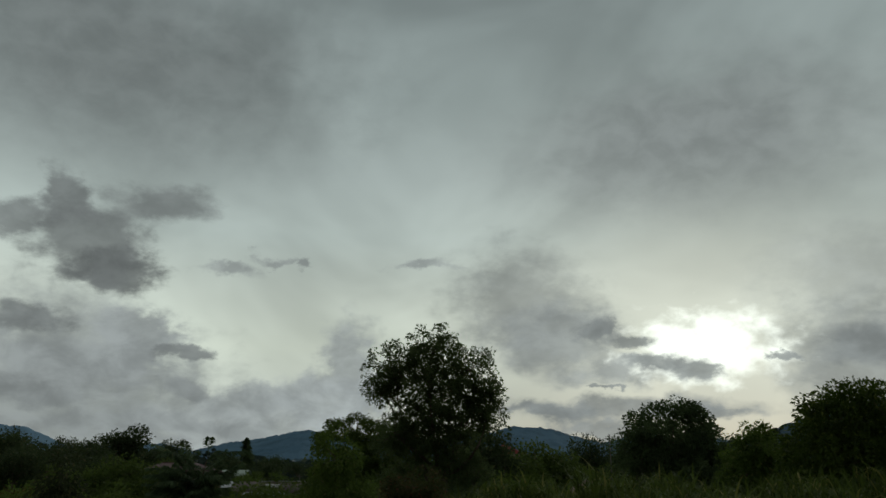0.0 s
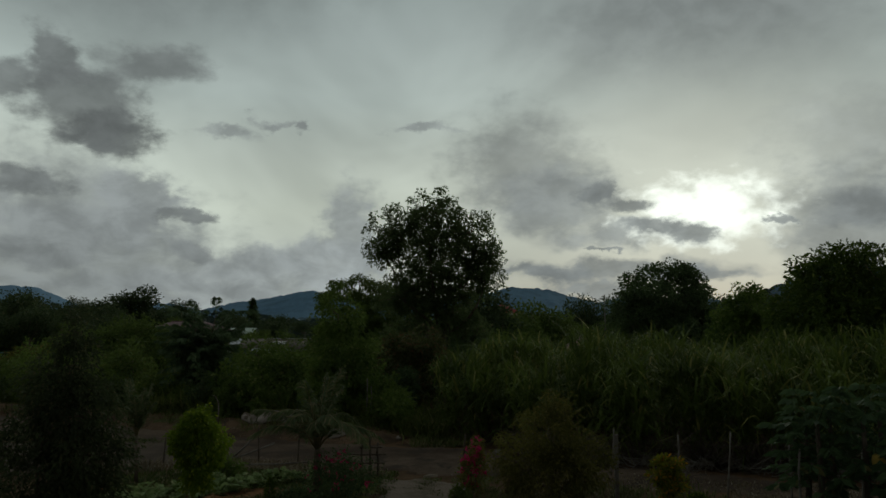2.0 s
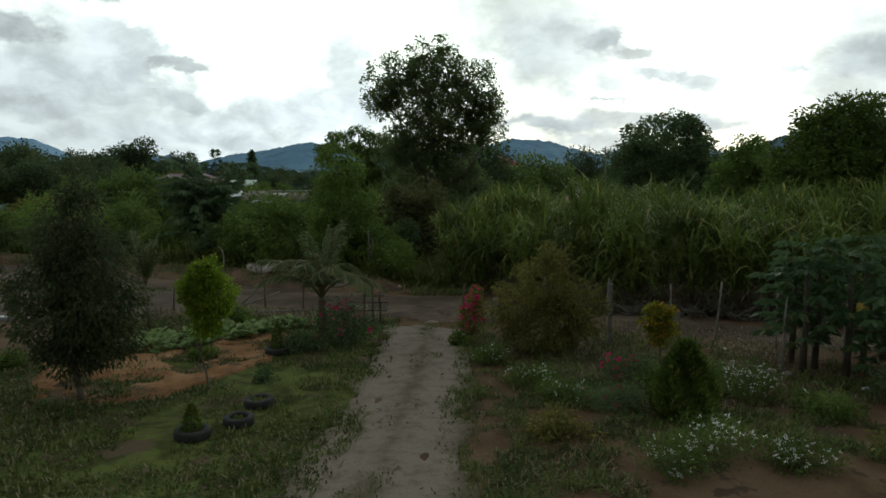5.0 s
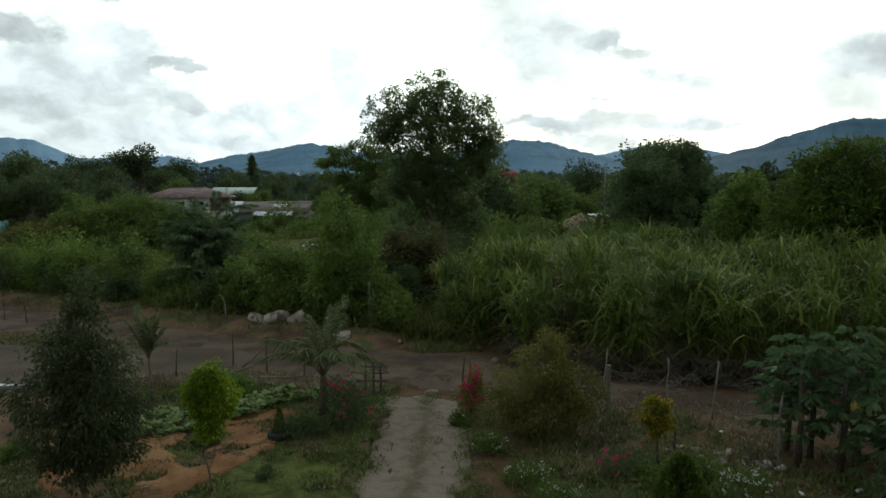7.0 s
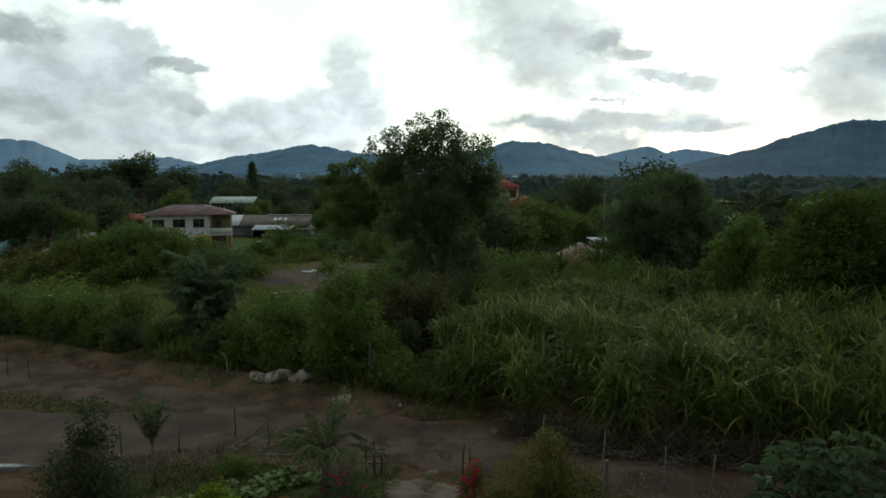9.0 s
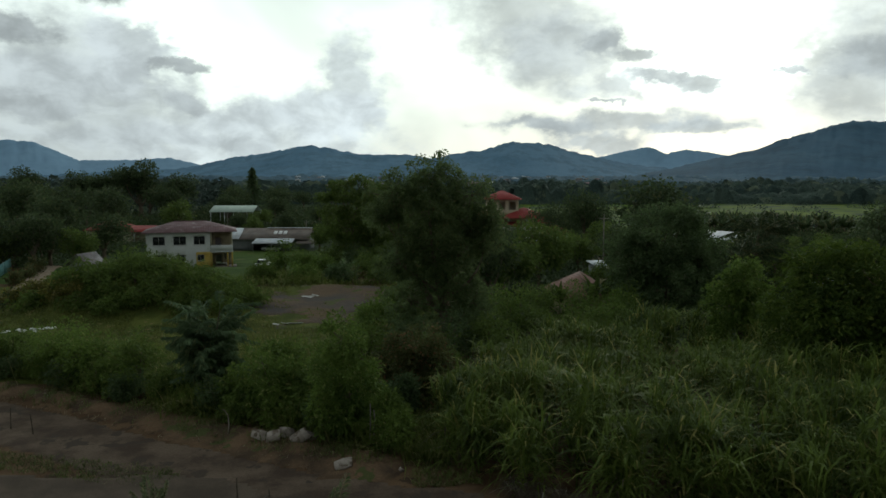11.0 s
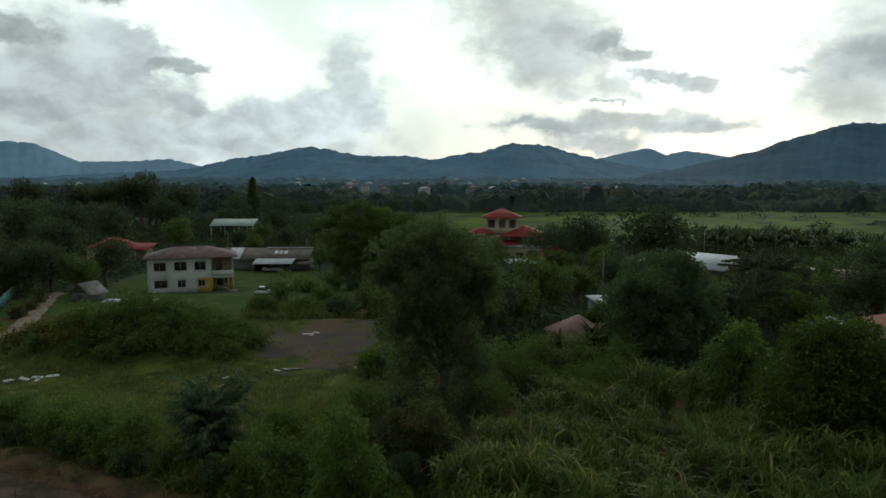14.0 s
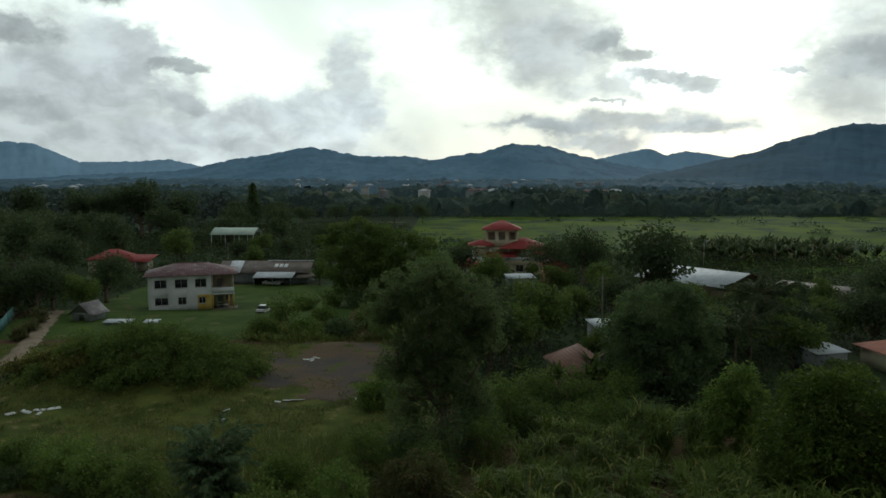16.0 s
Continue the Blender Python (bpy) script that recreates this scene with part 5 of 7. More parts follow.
F[:, 2] += rng.uniform(0.25, 2.4, nf)
F[:, :2] += rng.normal(size=(nf, 2)) * 0.5
pile.blades(F, rng.uniform(-3.0, -0.1, nf), rng.uniform(0.8, 1.7, nf), rng.uniform(0.04, 0.08, nf), rng.uniform(0.5, 1.2, nf), rng.uniform(0.5, 1.1, nf), 3)
for k in range(3):
    a = rng.uniform(0, 6.28, ns)
    lean = np.stack([np.cos(a), np.sin(a), 0 * a], -1) * 0.2
    b0 = base + lean * 0.4
    top = b0 + lean + np.stack([0 * a, 0 * a, stool_h * 0.85], -1)
    w = np.array([0.02, 0, 0])
    V = np.stack([b0 - w, b0 + w, top + w, top - w], 1).reshape(-1, 3)
    pile.add(V, np.arange(4 * ns).reshape(-1, 4))
tagged(new("cane_field", pile.mesh("cane_field", "cane")), "tall green cane grass filling the field", "cane", kind="stuff")

# dry trash and dead stalks along the front of the cane
n = 9000
u = rng.uniform(0, 1, n)
px = 3 + u * 24
py = np.interp(px, [3, 5.5, 14, 30], [31.6, 30.0, 27.2, 23.9]) - np.abs(rng.normal(size=n)) * 0.5 + rng.uniform(0.2, 1.4, n)
P = np.stack([px, py, gz(px, py) + rng.uniform(0.0, 1.0, n) ** 1.3], -1)
pile = Pile().blades(P, rng.uniform(0, 6.28, n), rng.uniform(0.4, 1.3, n), 0.025, rng.uniform(0.0, 0.9, n), rng.uniform(0.1, 0.7, n), 3)
tagged(new("dry_trash", pile.mesh("dry_trash", "litter")), "dry brown leaf litter and dead stalks along the cane", "dry grass", kind="stuff")


def tufts(name, label, mat, inside, x0, x1, y0, y1, count, h, w, seed, per=6, spread=0.08, segs=2):
    """Tufts of grass strewn where inside(x, y) holds."""
    rng = np.random.default_rng(seed)
    x, y = rng.uniform(x0, x1, count), rng.uniform(y0, y1, count)
    ok = inside(x, y)
    x, y = np.repeat(x[ok], per), np.repeat(y[ok], per)
    k = len(x)
    x, y = x + rng.normal(size=k) * spread, y + rng.normal(size=k) * spread
    tall = h * rng.uniform(0.5, 1.3, k) * (1 + 0.5 * fbm(x, y, 0.6, seed))
    P = np.stack([x, y, gz(x, y)], -1)
    pile = Pile().blades(P, rng.uniform(0, 6.28, k), tall, w, rng.uniform(0.7, 1.5, k), rng.uniform(0.1, 0.7, k), segs)
    return tagged(new(name, pile.mesh(name, mat)), label, "grass", kind="stuff")


def off_track(x, y):
    return (np.abs(x - track_mid(y)) > 1.02 + 0.6 * fbm(x, y, 0.9, 11)) & (~in_poly(x, y, BED) | (fbm(x, y, 1.3, 45) > 0.05))


tufts("lawn_grass", "short green grass and weeds in the garden", "grass", lambda x, y: off_track(x, y) & (fbm(x, y, 0.5, 33) > -0.28) & (x < -1.5), -13, 0, 9, 28, 27000, 0.17, 0.032, 81, 4, 0.09, 1)
tufts("weeds", "low green weeds and grass beside the track", "grass", lambda x, y: off_track(x, y) & (fbm(x, y, 0.45, 34) > 0.02) & (y < 24 - x * 0.45), 0, 13, 9, 26, 16000, 0.2, 0.026, 82, 5, 0.1, 1)
tufts("track_grass", "thin grass strips between and beside the wheel ruts", "grass", lambda x, y: ((np.abs(x - track_mid(y)) < 0.4 + 0.3 * fbm(x, y, 1.1, 36)) | (np.abs(x - track_mid(y)) > 1.15 + 0.5 * fbm(x, y, 1.3, 52))) & (fbm(x, y, 1.1, 35) > -0.06), -3.9, 1.9, 8, 27, 17000, 0.11, 0.022, 83, 4, 0.08, 1)
tufts("bank_grass", "tall bright grass on the bank", "tall_grass", lambda x, y: (y > 36.5 + np.maximum(0, -(x + 3)) * 0.56) & (fbm(x, y, 0.3, 36) > -0.2), -36, 0, 36, 62, 11000, 1.7, 0.055, 84, 5, 0.25, 2)
tufts("tall_grass", "tall bright grass between the bank shrubs and the yard", "tall_grass", lambda x, y: (fbm(x, y, 0.25, 71) > -0.25), -17, -6, 43, 62, 3200, 1.9, 0.065, 92, 5, 0.25, 2)
tufts("meadow_grass", "uneven olive grass in the clearing", "meadow_blade", lambda x, y: (fbm(x, y, 0.2, 37) > -0.1) & ((((x + 14.0) / 8) ** 2 + ((y - 90) / 13) ** 2 > 0.9) | (fbm(x, y, 0.35, 46) > 0.22)), -62, -2, 56, 108, 15000, 0.5, 0.07, 85, 5, 0.25, 1)
tufts("scrub_grass", "tall weedy grass between the yard and the lawn", "tall_grass", lambda x, y: (fbm(x, y, 0.25, 53) > -0.12), -30, 0, 105, 118, 2600, 1.7, 0.12, 75, 5, 0.4, 2)
tufts("verge_grass", "grass on the island between lane and apron", "grass", lambda x, y: near_line(x, y, [(-32, 38.5), (-20, 36), (-14, 34.4)]) < 1.1 + 0.5 * fbm(x, y, 0.6, 38), -34, -12, 32, 42, 5000, 0.3, 0.025, 86)
tufts("fence_weeds", "dry weeds along the fence line", "straw", lambda x, y: near_line(x, y, [(-13, 28), (-9, 29.4), (-6, 28.6), (-3, 27.4)]) < 0.9, -14, -2, 26, 31, 2600, 0.4, 0.02, 87)
tufts("gap_grass", "grass on the overgrown path through the gap", "grass", lambda x, y: np.abs(x - 0.2 + (y - 34) * 0.1) < 1.6, -5, 3, 33.5, 56, 4200, 0.4, 0.025, 88)


tufts("bank_weeds", "ragged weeds hanging over the cut bank", "grass", lambda x, y: (near_line(x, y, [(-36, 52.8), (-22, 45.8), (-15, 41.9), (-9, 38.8), (-4, 36.2)]) < 1.2 + 0.8 * fbm(x, y, 0.5, 43)) & (fbm(x, y, 0.7, 44) > -0.1), -38, -2, 34, 56, 7000, 0.6, 0.03, 89, 7, 0.2)
tufts("bank_straw", "dry straw on the cut bank", "straw", lambda x, y: near_line(x, y, [(-36, 52), (-22, 45), (-15, 41), (-9, 38), (-4, 35.6)]) < 1.3, -38, -2, 33, 56, 2200, 0.35, 0.025, 79, 6, 0.2)


tufts("lane_litter", "dry leaves and dead grass strewn beside the lane", "straw", lambda x, y: (fbm(x, y, 0.6, 48) > -0.15) & (y < 28.5 - x * 0.2), 3, 15, 17, 28, 5200, 0.16, 0.03, 78, 5, 0.15, 1)
tufts("lane_weeds", "dark weeds between garden and lane", "grass", lambda x, y: (fbm(x, y, 0.5, 49) > 0.0) & (y < 27.5 - x * 0.35), 2, 15, 17, 27, 2600, 0.3, 0.03, 77, 6, 0.12, 1)


# ---- small garden plants ----
def flower_bush(name, label, x, y, w, h, leaf, petal, blooms, seed, size=0.05, group="", L=0.07, W=0.035, clumps=60):
    rng = np.random.default_rng(seed)
    p = thing(name, label, "bush", pose(x, y, float(gz(x, y)) - 0.02), group)
    lobes = ball_lobes(rng, h, w, 0.03, 5) + [(0, 0, h * 0.4, w * 0.38, w * 0.38, h * 0.35)]
    pile, C = crown_of(rng, lobes, clumps, 34, L, W, 0.12 * w, 0.1)
    part("stem", limbs_of(rng, lobes, h, 0.02, h * 0.25, C, 14, 5).mesh("stem", "bark", True), None, p)
    part("leaves", pile.mesh("leaves", leaf), None, p)
    d = unit(rng.normal(size=(blooms, 3)))
    d[:, 2] = np.abs(d[:, 2])
    pick = C[rng.integers(0, len(C), blooms)]
    pick = pick[np.argsort(-pick[:, 2] - 0.3 * rng.uniform(size=blooms))]
    at = np.repeat(pick + d * 0.08 * w, 6, 0) + rng.normal(size=(6 * blooms, 3)) * size * 0.3
    D = rng.normal(size=at.shape) + np.array([0, -0.3, 0.7])
    tagged(part("blossom", Pile().leaves(at, D, size, size * 0.7, rng, 0.0).mesh("blossom", petal), None, p), kind="stuff")
    return p


flower_bush("bougainvillea", "bougainvillea with crimson flowers beside the gate", -3.45, 23.6, 2.9, 1.6, "leaf_dark", "pink", 34, 90, 0.1, "bougainvilleas", 0.09, 0.05, 110)
flower_bush("bougainvillea", "tall crimson bougainvillea at the gatepost", 0.95, 23.9, 1.3, 2.0, "leaf_olive", "pink", 64, 91, 0.11, "bougainvilleas", 0.09, 0.05, 60)
WHITE = [(7.7, 17.9, 2.1, 0.9, 60), (5.3, 14.0, 2.2, 0.75, 60), (4.3, 13.2, 1.6, 0.6, 40), (2.3, 18.9, 1.6, 0.6, 50), (1.55, 21.0, 1.3, 0.6, 30), (0.55, 23.4, 0.7, 0.6, 14), (2.9, 17.6, 1.5, 0.5, 30), (6.8, 13.2, 1.6, 0.6, 60)]
for k, (x, y, w, h, b) in enumerate(WHITE):
    flower_bush("daisy_bush", "low bush speckled with small white flowers", x, y, w, h, "leaf_mid", "white_petal", b, 110 + k, 0.05, "white-flowered bushes")
flower_bush("red_flower_bush", "green bush with a few red flowers", 4.8, 19.2, 1.7, 0.95, "leaf_dark", "pink", 9, 95, 0.15, "red-flowered bushes")
flower_bush("red_flower_bush", "low bush with dusty pink flowers", 4.1, 16.8, 1.8, 0.7, "leaf_dark", "pink", 9, 96, 0.05, "red-flowered bushes")
WEEDY = [(5.8, 18.6, 2.0, 0.7, "leaf_mid"), (6.8, 19.4, 1.6, 0.6, "leaf_mid"), (2.6, 15.0, 1.8, 0.45, "leaf_olive"), (8.9, 16.5, 1.7, 0.6, "leaf_mid"), (11.2, 17.2, 2.0, 1.0, "leaf_dark"), (12.6, 18.6, 2.2, 1.5, "leaf_dark"),
         (9.4, 13.8, 2.2, 0.5, "leaf_olive"), (-7.9, 24.4, 1.3, 0.5, "leaf_light"), (-12.6, 20.6, 1.2, 0.5, "leaf_mid"), (-4.6, 22.6, 1.6, 0.7, "leaf_dark"), (-7.4, 22.0, 0.9, 0.35, "leaf_mid"), (-7.9, 27.0, 1.6, 0.8, "leaf_light")]
for k, (x, y, w, h, leaf) in enumerate(WEEDY):
    shrub(x, y, w, h, leaf, 130 + k, "low weedy green bush in the garden", "garden_bush", group="garden bushes", L=0.1, W=0.05, clumps=46, per=30)

# croton with yellow leaves on a short stem
rng = np.random.default_rng(97)
croton = thing("croton", "yellow-leaved croton on a short bare stem", "bush", pose(6.15, 20.2, float(gz(6.15, 20.2)) - 0.02))
lobes = [(-0.18, 0, 1.8, 0.2, 0.2, 0.14), (0.3, 0, 1.3, 0.2, 0.2, 0.16), (-0.32, 0, 1.45, 0.22, 0.22, 0.14), (0.02, 0, 1.35, 0.26, 0.26, 0.16), (0.14, 0, 1.72, 0.18, 0.18, 0.14), (-0.1, 0, 1.05, 0.2, 0.2, 0.14)]
pile, C = crown_of(rng, lobes, 80, 22, 0.15, 0.05, 0.07, -0.1)
part("stem", limbs_of(rng, lobes, 2.0, 0.035, 0.8, C, 16, 6).mesh("stem", "bark", True), None, croton)
part("leaves", pile.mesh("leaves", "yellow_leaf"), None, croton)


def thuja(x, y, h, r, seed, label, n=1800, sx=1.0):
    rng = np.random.default_rng(seed)
    p = thing("thuja", label, "conifer", pose(x, y, float(gz(x, y)) - 0.01), "clipped conifers")
    z = rng.uniform(0.03, 1, n) ** 1.15
    prof = r * np.minimum(1.0, 0.55 + 2.2 * z) * np.clip(1 - z, 0, 1) ** 0.62 * 1.25
    a = rng.uniform(0, 6.28, n)
    rr = prof * (0.8 + 0.25 * np.sin(a * 7 + z * 9) * 0.6 + rng.uniform(-0.12, 0.12, n))
    P = np.stack([np.cos(a) * rr, np.sin(a) * rr, 0.05 + z * h * 0.94], -1)
    D = np.stack([np.cos(a) * 0.6, np.sin(a) * 0.6, np.ones(n) * 0.9], -1) + rng.normal(size=P.shape) * 0.3
    part("trunk", Pile().tube([(0, 0, 0), (0, 0, h * 0.5), (0, 0, h * 0.9)], [0.04 * r + 0.02, 0.03 * r + 0.01, 0.01], 6).mesh("trunk", "bark", True), None, p)
    part("foliage", Pile().leaves(P, D, 0.16 * min(1, r + 0.25), 0.07 * min(1, r + 0.25), rng, 0.0).mesh("foliage", "thuja"), None, p)
    return p


thuja(5.5, 16.2, 1.85, 0.72, 98, "bushy green conifer with a pointed top", 5200)
thuja(-5.15, 22.3, 0.95, 0.2, 99, "small clipped conifer planted in an old tyre", 900)
thuja(-5.3, 14.95, 0.75, 0.2, 100, "small clipped conifer planted in an old tyre", 900)


def tyre(x, y, R, seed, label, turn=0):
    p = thing("tyre_planter", label, "tyre", pose(x, y, float(gz(x, y)) + 0.03, 2, -2, turn), "old tyres used as planters")
    r = R * 0.3
    u, v = np.meshgrid(np.linspace(0, 2 * np.pi, 33)[:-1], np.linspace(0, 2 * np.pi, 15)[:-1])
    tread = 1 + 0.03 * (np.sin(u * 40) > 0) * (np.cos(v) > 0.4)
    rad = R - r * 0.75 + r * 0.75 * np.sign(np.cos(v)) * np.abs(np.cos(v)) ** 0.6 * tread
    V = np.stack([np.cos(u) * rad, np.sin(u) * rad, 0.11 + 0.11 * np.sign(np.sin(v)) * np.abs(np.sin(v)) ** 0.6], -1).reshape(-1, 3)
    h, w = u.shape
    i, j = np.meshgrid(np.arange(h), np.arange(w), indexing="ij")
    Q = np.stack([i * w + j, i * w + (j + 1) % w, (i + 1) % h * w + (j + 1) % w, (i + 1) % h * w + j], -1).reshape(-1, 4)
    part("casing", mesh_of("casing", V, [Q], "rubber", True), None, p)
    rng = np.random.default_rng(seed)
    soil = Pile().ball((0, 0, 0.1), (R * 0.62, R * 0.62, 0.07), rng, 0.06, 14)
    part("soil", soil.mesh("soil", "earth", True), None, p)
    n = 30
    P = np.stack([rng.normal(size=n) * 0.1, rng.normal(size=n) * 0.1, np.full(n, 0.15)], -1)
    tagged(part("seedling", Pile().leaves(P, rng.normal(size=(n, 3)) * 0.6 + np.array([0, 0, 0.8]), 0.12, 0.05, rng).mesh("seedling", "leaf_mid"), None, p), kind="stuff")


tyre(-4.43, 17.15, 0.36, 1, "old black tyre lying on the grass, planted")
tyre(-4.55, 15.8, 0.34, 2, "old black tyre lying on the grass, planted", 40)
tyre(-5.3, 14.95, 0.38, 3, "old black tyre holding a small conifer", 80)
tyre(-5.15, 22.3, 0.38, 4, "pale worn tyre holding a small conifer", 20)
shrub(-4.75, 19.2, 0.8, 0.5, "leaf_dark", 150, "small dark green plant on the lawn", "garden_bush", group="garden bushes", L=0.1, W=0.05, clumps=20, per=20)

# squash vines with large pale leaves over the bed
rng = np.random.default_rng(101)
pile = Pile()
n = 5200
vx, vy = rng.uniform(-11.5, -4.6, n), rng.uniform(20.5, 27.6, n)
ok = (near_line(vx, vy, [(-11, 22.6), (-8.4, 23.6), (-7, 25.2), (-5.4, 26.9)]) < 1.05 + 0.6 * fbm(vx, vy, 0.7, 40)) & (fbm(vx, vy, 1.1, 41) > -0.25)
vx, vy = vx[ok], vy[ok]
lift = rng.uniform(-0.05, 0.12, len(vx))
lean_x, lean_y = rng.normal(size=len(vx)) * 0.4, rng.normal(size=len(vx)) * 0.4 - 0.25
for k in range(6):
    a = k * math.pi / 3 + rng.uniform(0, 1, len(vx)) * 0.3
    P = np.stack([vx, vy, gz(vx, vy) + 0.17 + 0.3 * fbm(vx, vy, 3, 42) + lift], -1)
    D = np.stack([np.cos(a), np.sin(a), lean_x * np.cos(a) + lean_y * np.sin(a) - 0.08], -1)
    s = np.random.default_rng(102).uniform(0.045, 0.12, (len(vx), 1))
    V = np.stack([P, P + s * np.stack([np.cos(a - 0.5), np.sin(a - 0.5), lean_x * np.cos(a - 0.5) + lean_y * np.sin(a - 0.5)], -1), P + s * 1.1 * D, P + s * np.stack([np.cos(a + 0.5), np.sin(a + 0.5), lean_x * np.cos(a + 0.5) + lean_y * np.sin(a + 0.5)], -1)], 1)
    pile.add(V.reshape(-1, 3), np.arange(4 * len(vx)).reshape(-1, 4))
tagged(new("squash_vines", pile.mesh("squash_vines", "squash")), "creeping squash vines with large pale leaves", "vines", kind="stuff")

# undergrowth that fills the land between the trees, shade painted into its green
rng = np.random.default_rng(140)
pile = Pile()
CLEAR = [(-91, 196, 13), (13.5, 80, 5), (21.5, 99, 4), (18, 163, 6), (17, 198, 12), (27, 178, 5), (60, 153, 14), (12, 137, 6), (20, 143, 5), (55, 86, 6), (47, 88, 3), (74, 146, 9), (11, 128, 4)]
for x0, x1, y0, y1, count, h0, s in ((1, 48, 62, 100, 330, 2.6, 0.42), (-4, 85, 98, 160, 520, 2.8, 0.6), (-6, 110, 158, 258, 520, 2.8, 0.8), (-125, -74, 118, 190, 300, 3.0, 0.7),
                                     (-190, -56, 185, 330, 520, 3.6, 1.0), (-130, 0, 250, 400, 420, 3.4, 1.1), (-66, -30, 186, 250, 130, 2.4, 0.8), (-70, -46, 62, 84, 60, 1.8, 0.4), (78, 138, 208, 262, 190, 2.4, 0.8)):
    for _ in range(count):
        x, y = rng.uniform(x0, x1), rng.uniform(y0, y1)
        if any((x - cx) ** 2 + (y - cy) ** 2 < r * r for cx, cy, r in CLEAR) or (264 < y < 500 and x > -16):
            continue
        h, w, k = h0 * rng.uniform(0.5, 1.4), h0 * rng.uniform(0.7, 1.3), 36
        d = unit(rng.normal(size=(k, 3)))
        d[:, 2] = np.abs(d[:, 2])
        P = np.array([x, y, float(gz(x, y))]) + d * np.array([w, w, h]) * rng.uniform(0.7, 1.05, (k, 1))
        pile.leaves(P, d + rng.normal(size=d.shape) * 0.6, 1.0 * s * rng.uniform(0.7, 1.3, k), s * 0.68, rng)
tagged(new("undergrowth", pile.mesh("undergrowth", "undergrowth")), "dense undergrowth between the trees, green darkened for shade", "undergrowth", kind="stuff")


# ---- buildings ----
def frame_at(x, y, z, turn):
    return pose(x, y, z, 0, 0, turn)


def wall_with(w, h, t, holes):
    """A wall from x 0 to w, z 0 to h, y 0 to t, with openings (x0, z0, x1, z1) right through it."""
    xs = sorted({0.0, w, *[v for o in holes for v in (o[0], o[2])]})
    zs = sorted({0.0, h, *[v for o in holes for v in (o[1], o[3])]})
    nx, nz = len(xs), len(zs)

    def solid(i, j):
        if not (0 <= i < nx - 1 and 0 <= j < nz - 1):
            return False
        xm, zm = (xs[i] + xs[i + 1]) / 2, (zs[j] + zs[j + 1]) / 2
        return not any(o[0] < xm < o[2] and o[1] < zm < o[3] for o in holes)

    V = [(x, y, z) for y in (0, t) for z in zs for x in xs]
    n, Q = nx * nz, []
    for i in range(nx - 1):
        for j in range(nz - 1):
            if not solid(i, j):
                continue
            a, b, c, d = j * nx + i, j * nx + i + 1, (j + 1) * nx + i + 1, (j + 1) * nx + i
            Q += [(a, b, c, d), (d + n, c + n, b + n, a + n)]
            for (p, q), (di, dj) in (((a, b), (0, -1)), ((b, c), (1, 0)), ((c, d), (0, 1)), ((d, a), (-1, 0))):
                if not solid(i + di, j + dj):
                    Q.append((q, p, p + n, q + n))
    return Pile().add(V, Q)


def window(parent, x0, z0, x1, z1, y=0.1, mid=1):
    """A framed window in a wall: frame, and each pane."""
    f = Pile()
    f.box(x0, y - 0.04, z0, x1, y + 0.04, z0 + 0.06).box(x0, y - 0.04, z1 - 0.06, x1, y + 0.04, z1)
    f.box(x0, y - 0.04, z0, x0 + 0.06, y + 0.04, z1).box(x1 - 0.06, y - 0.04, z0, x1, y + 0.04, z1)
    for k in range(1, mid + 1):
        xm = x0 + (x1 - x0) * k / (mid + 1)
        f.box(xm - 0.03, y - 0.03, z0, xm + 0.03, y + 0.03, z1)
    win = part("window", f.mesh("window", "frame_paint"), None, parent)
    for k in range(mid + 1):
        xa, xb = x0 + (x1 - x0) * k / (mid + 1) + 0.03, x0 + (x1 - x0) * (k + 1) / (mid + 1) - 0.03
        part("pane", Pile().box(xa, y + 0.005, z0 + 0.05, xb, y + 0.02, z1 - 0.05).mesh("pane", "glass_dark"), None, win)
    part("sill", Pile().box(x0 - 0.1, -0.08, z0 - 0.08, x1 + 0.1, 0.1, z0 - 0.002).mesh("sill", "frame_paint"), None, win)


def hip(x0, y0, x1, y1, z, rise, over=0.6, t=0.08):
    """A hipped roof over a rectangle, with eaves and thickness."""
    x0, y0, x1, y1 = x0 - over, y0 - over, x1 + over, y1 + over
    w, d = x1 - x0, y1 - y0
    if w >= d:
        r = [(x0 + d / 2, (y0 + y1) / 2), (x1 - d / 2 - 0.01, (y0 + y1) / 2)]
    else:
        r = [((x0 + x1) / 2, y0 + w / 2), ((x0 + x1) / 2, y1 - w / 2 - 0.01)]
    pile = Pile()
    base = [(x0, y0), (x1, y0), (x1, y1), (x0, y1)]
    V = [(*p, z) for p in base] + [(*p, z + rise) for p in r] + [(*p, z - t) for p in base]
    Q = [(0, 1, 5, 4), (2, 3, 4, 5)] if w >= d else [(1, 2, 5, 4), (3, 0, 4, 5)]
    T = [(1, 2, 5), (3, 0, 4)] if w >= d else [(0, 1, 4), (2, 3, 5)]
    Q += [(0, 6, 7, 1), (1, 7, 8, 2), (2, 8, 9, 3), (3, 9, 6, 0), (9, 8, 7, 6)]
    return pile.add(V, Q, T)


def slope(x0, x1, ya, za, yb, zb, t=0.06):
    """A pitched sheet between two level edges."""
    V = [(x0, ya, za), (x1, ya, za), (x1, yb, zb), (x0, yb, zb)]
    V += [(x, y, z - t) for x, y, z in V]
    return Pile().add(V, [(0, 1, 2, 3), (7, 6, 5, 4), (0, 4, 5, 1), (1, 5, 6, 2), (2, 6, 7, 3), (3, 7, 4, 0)])


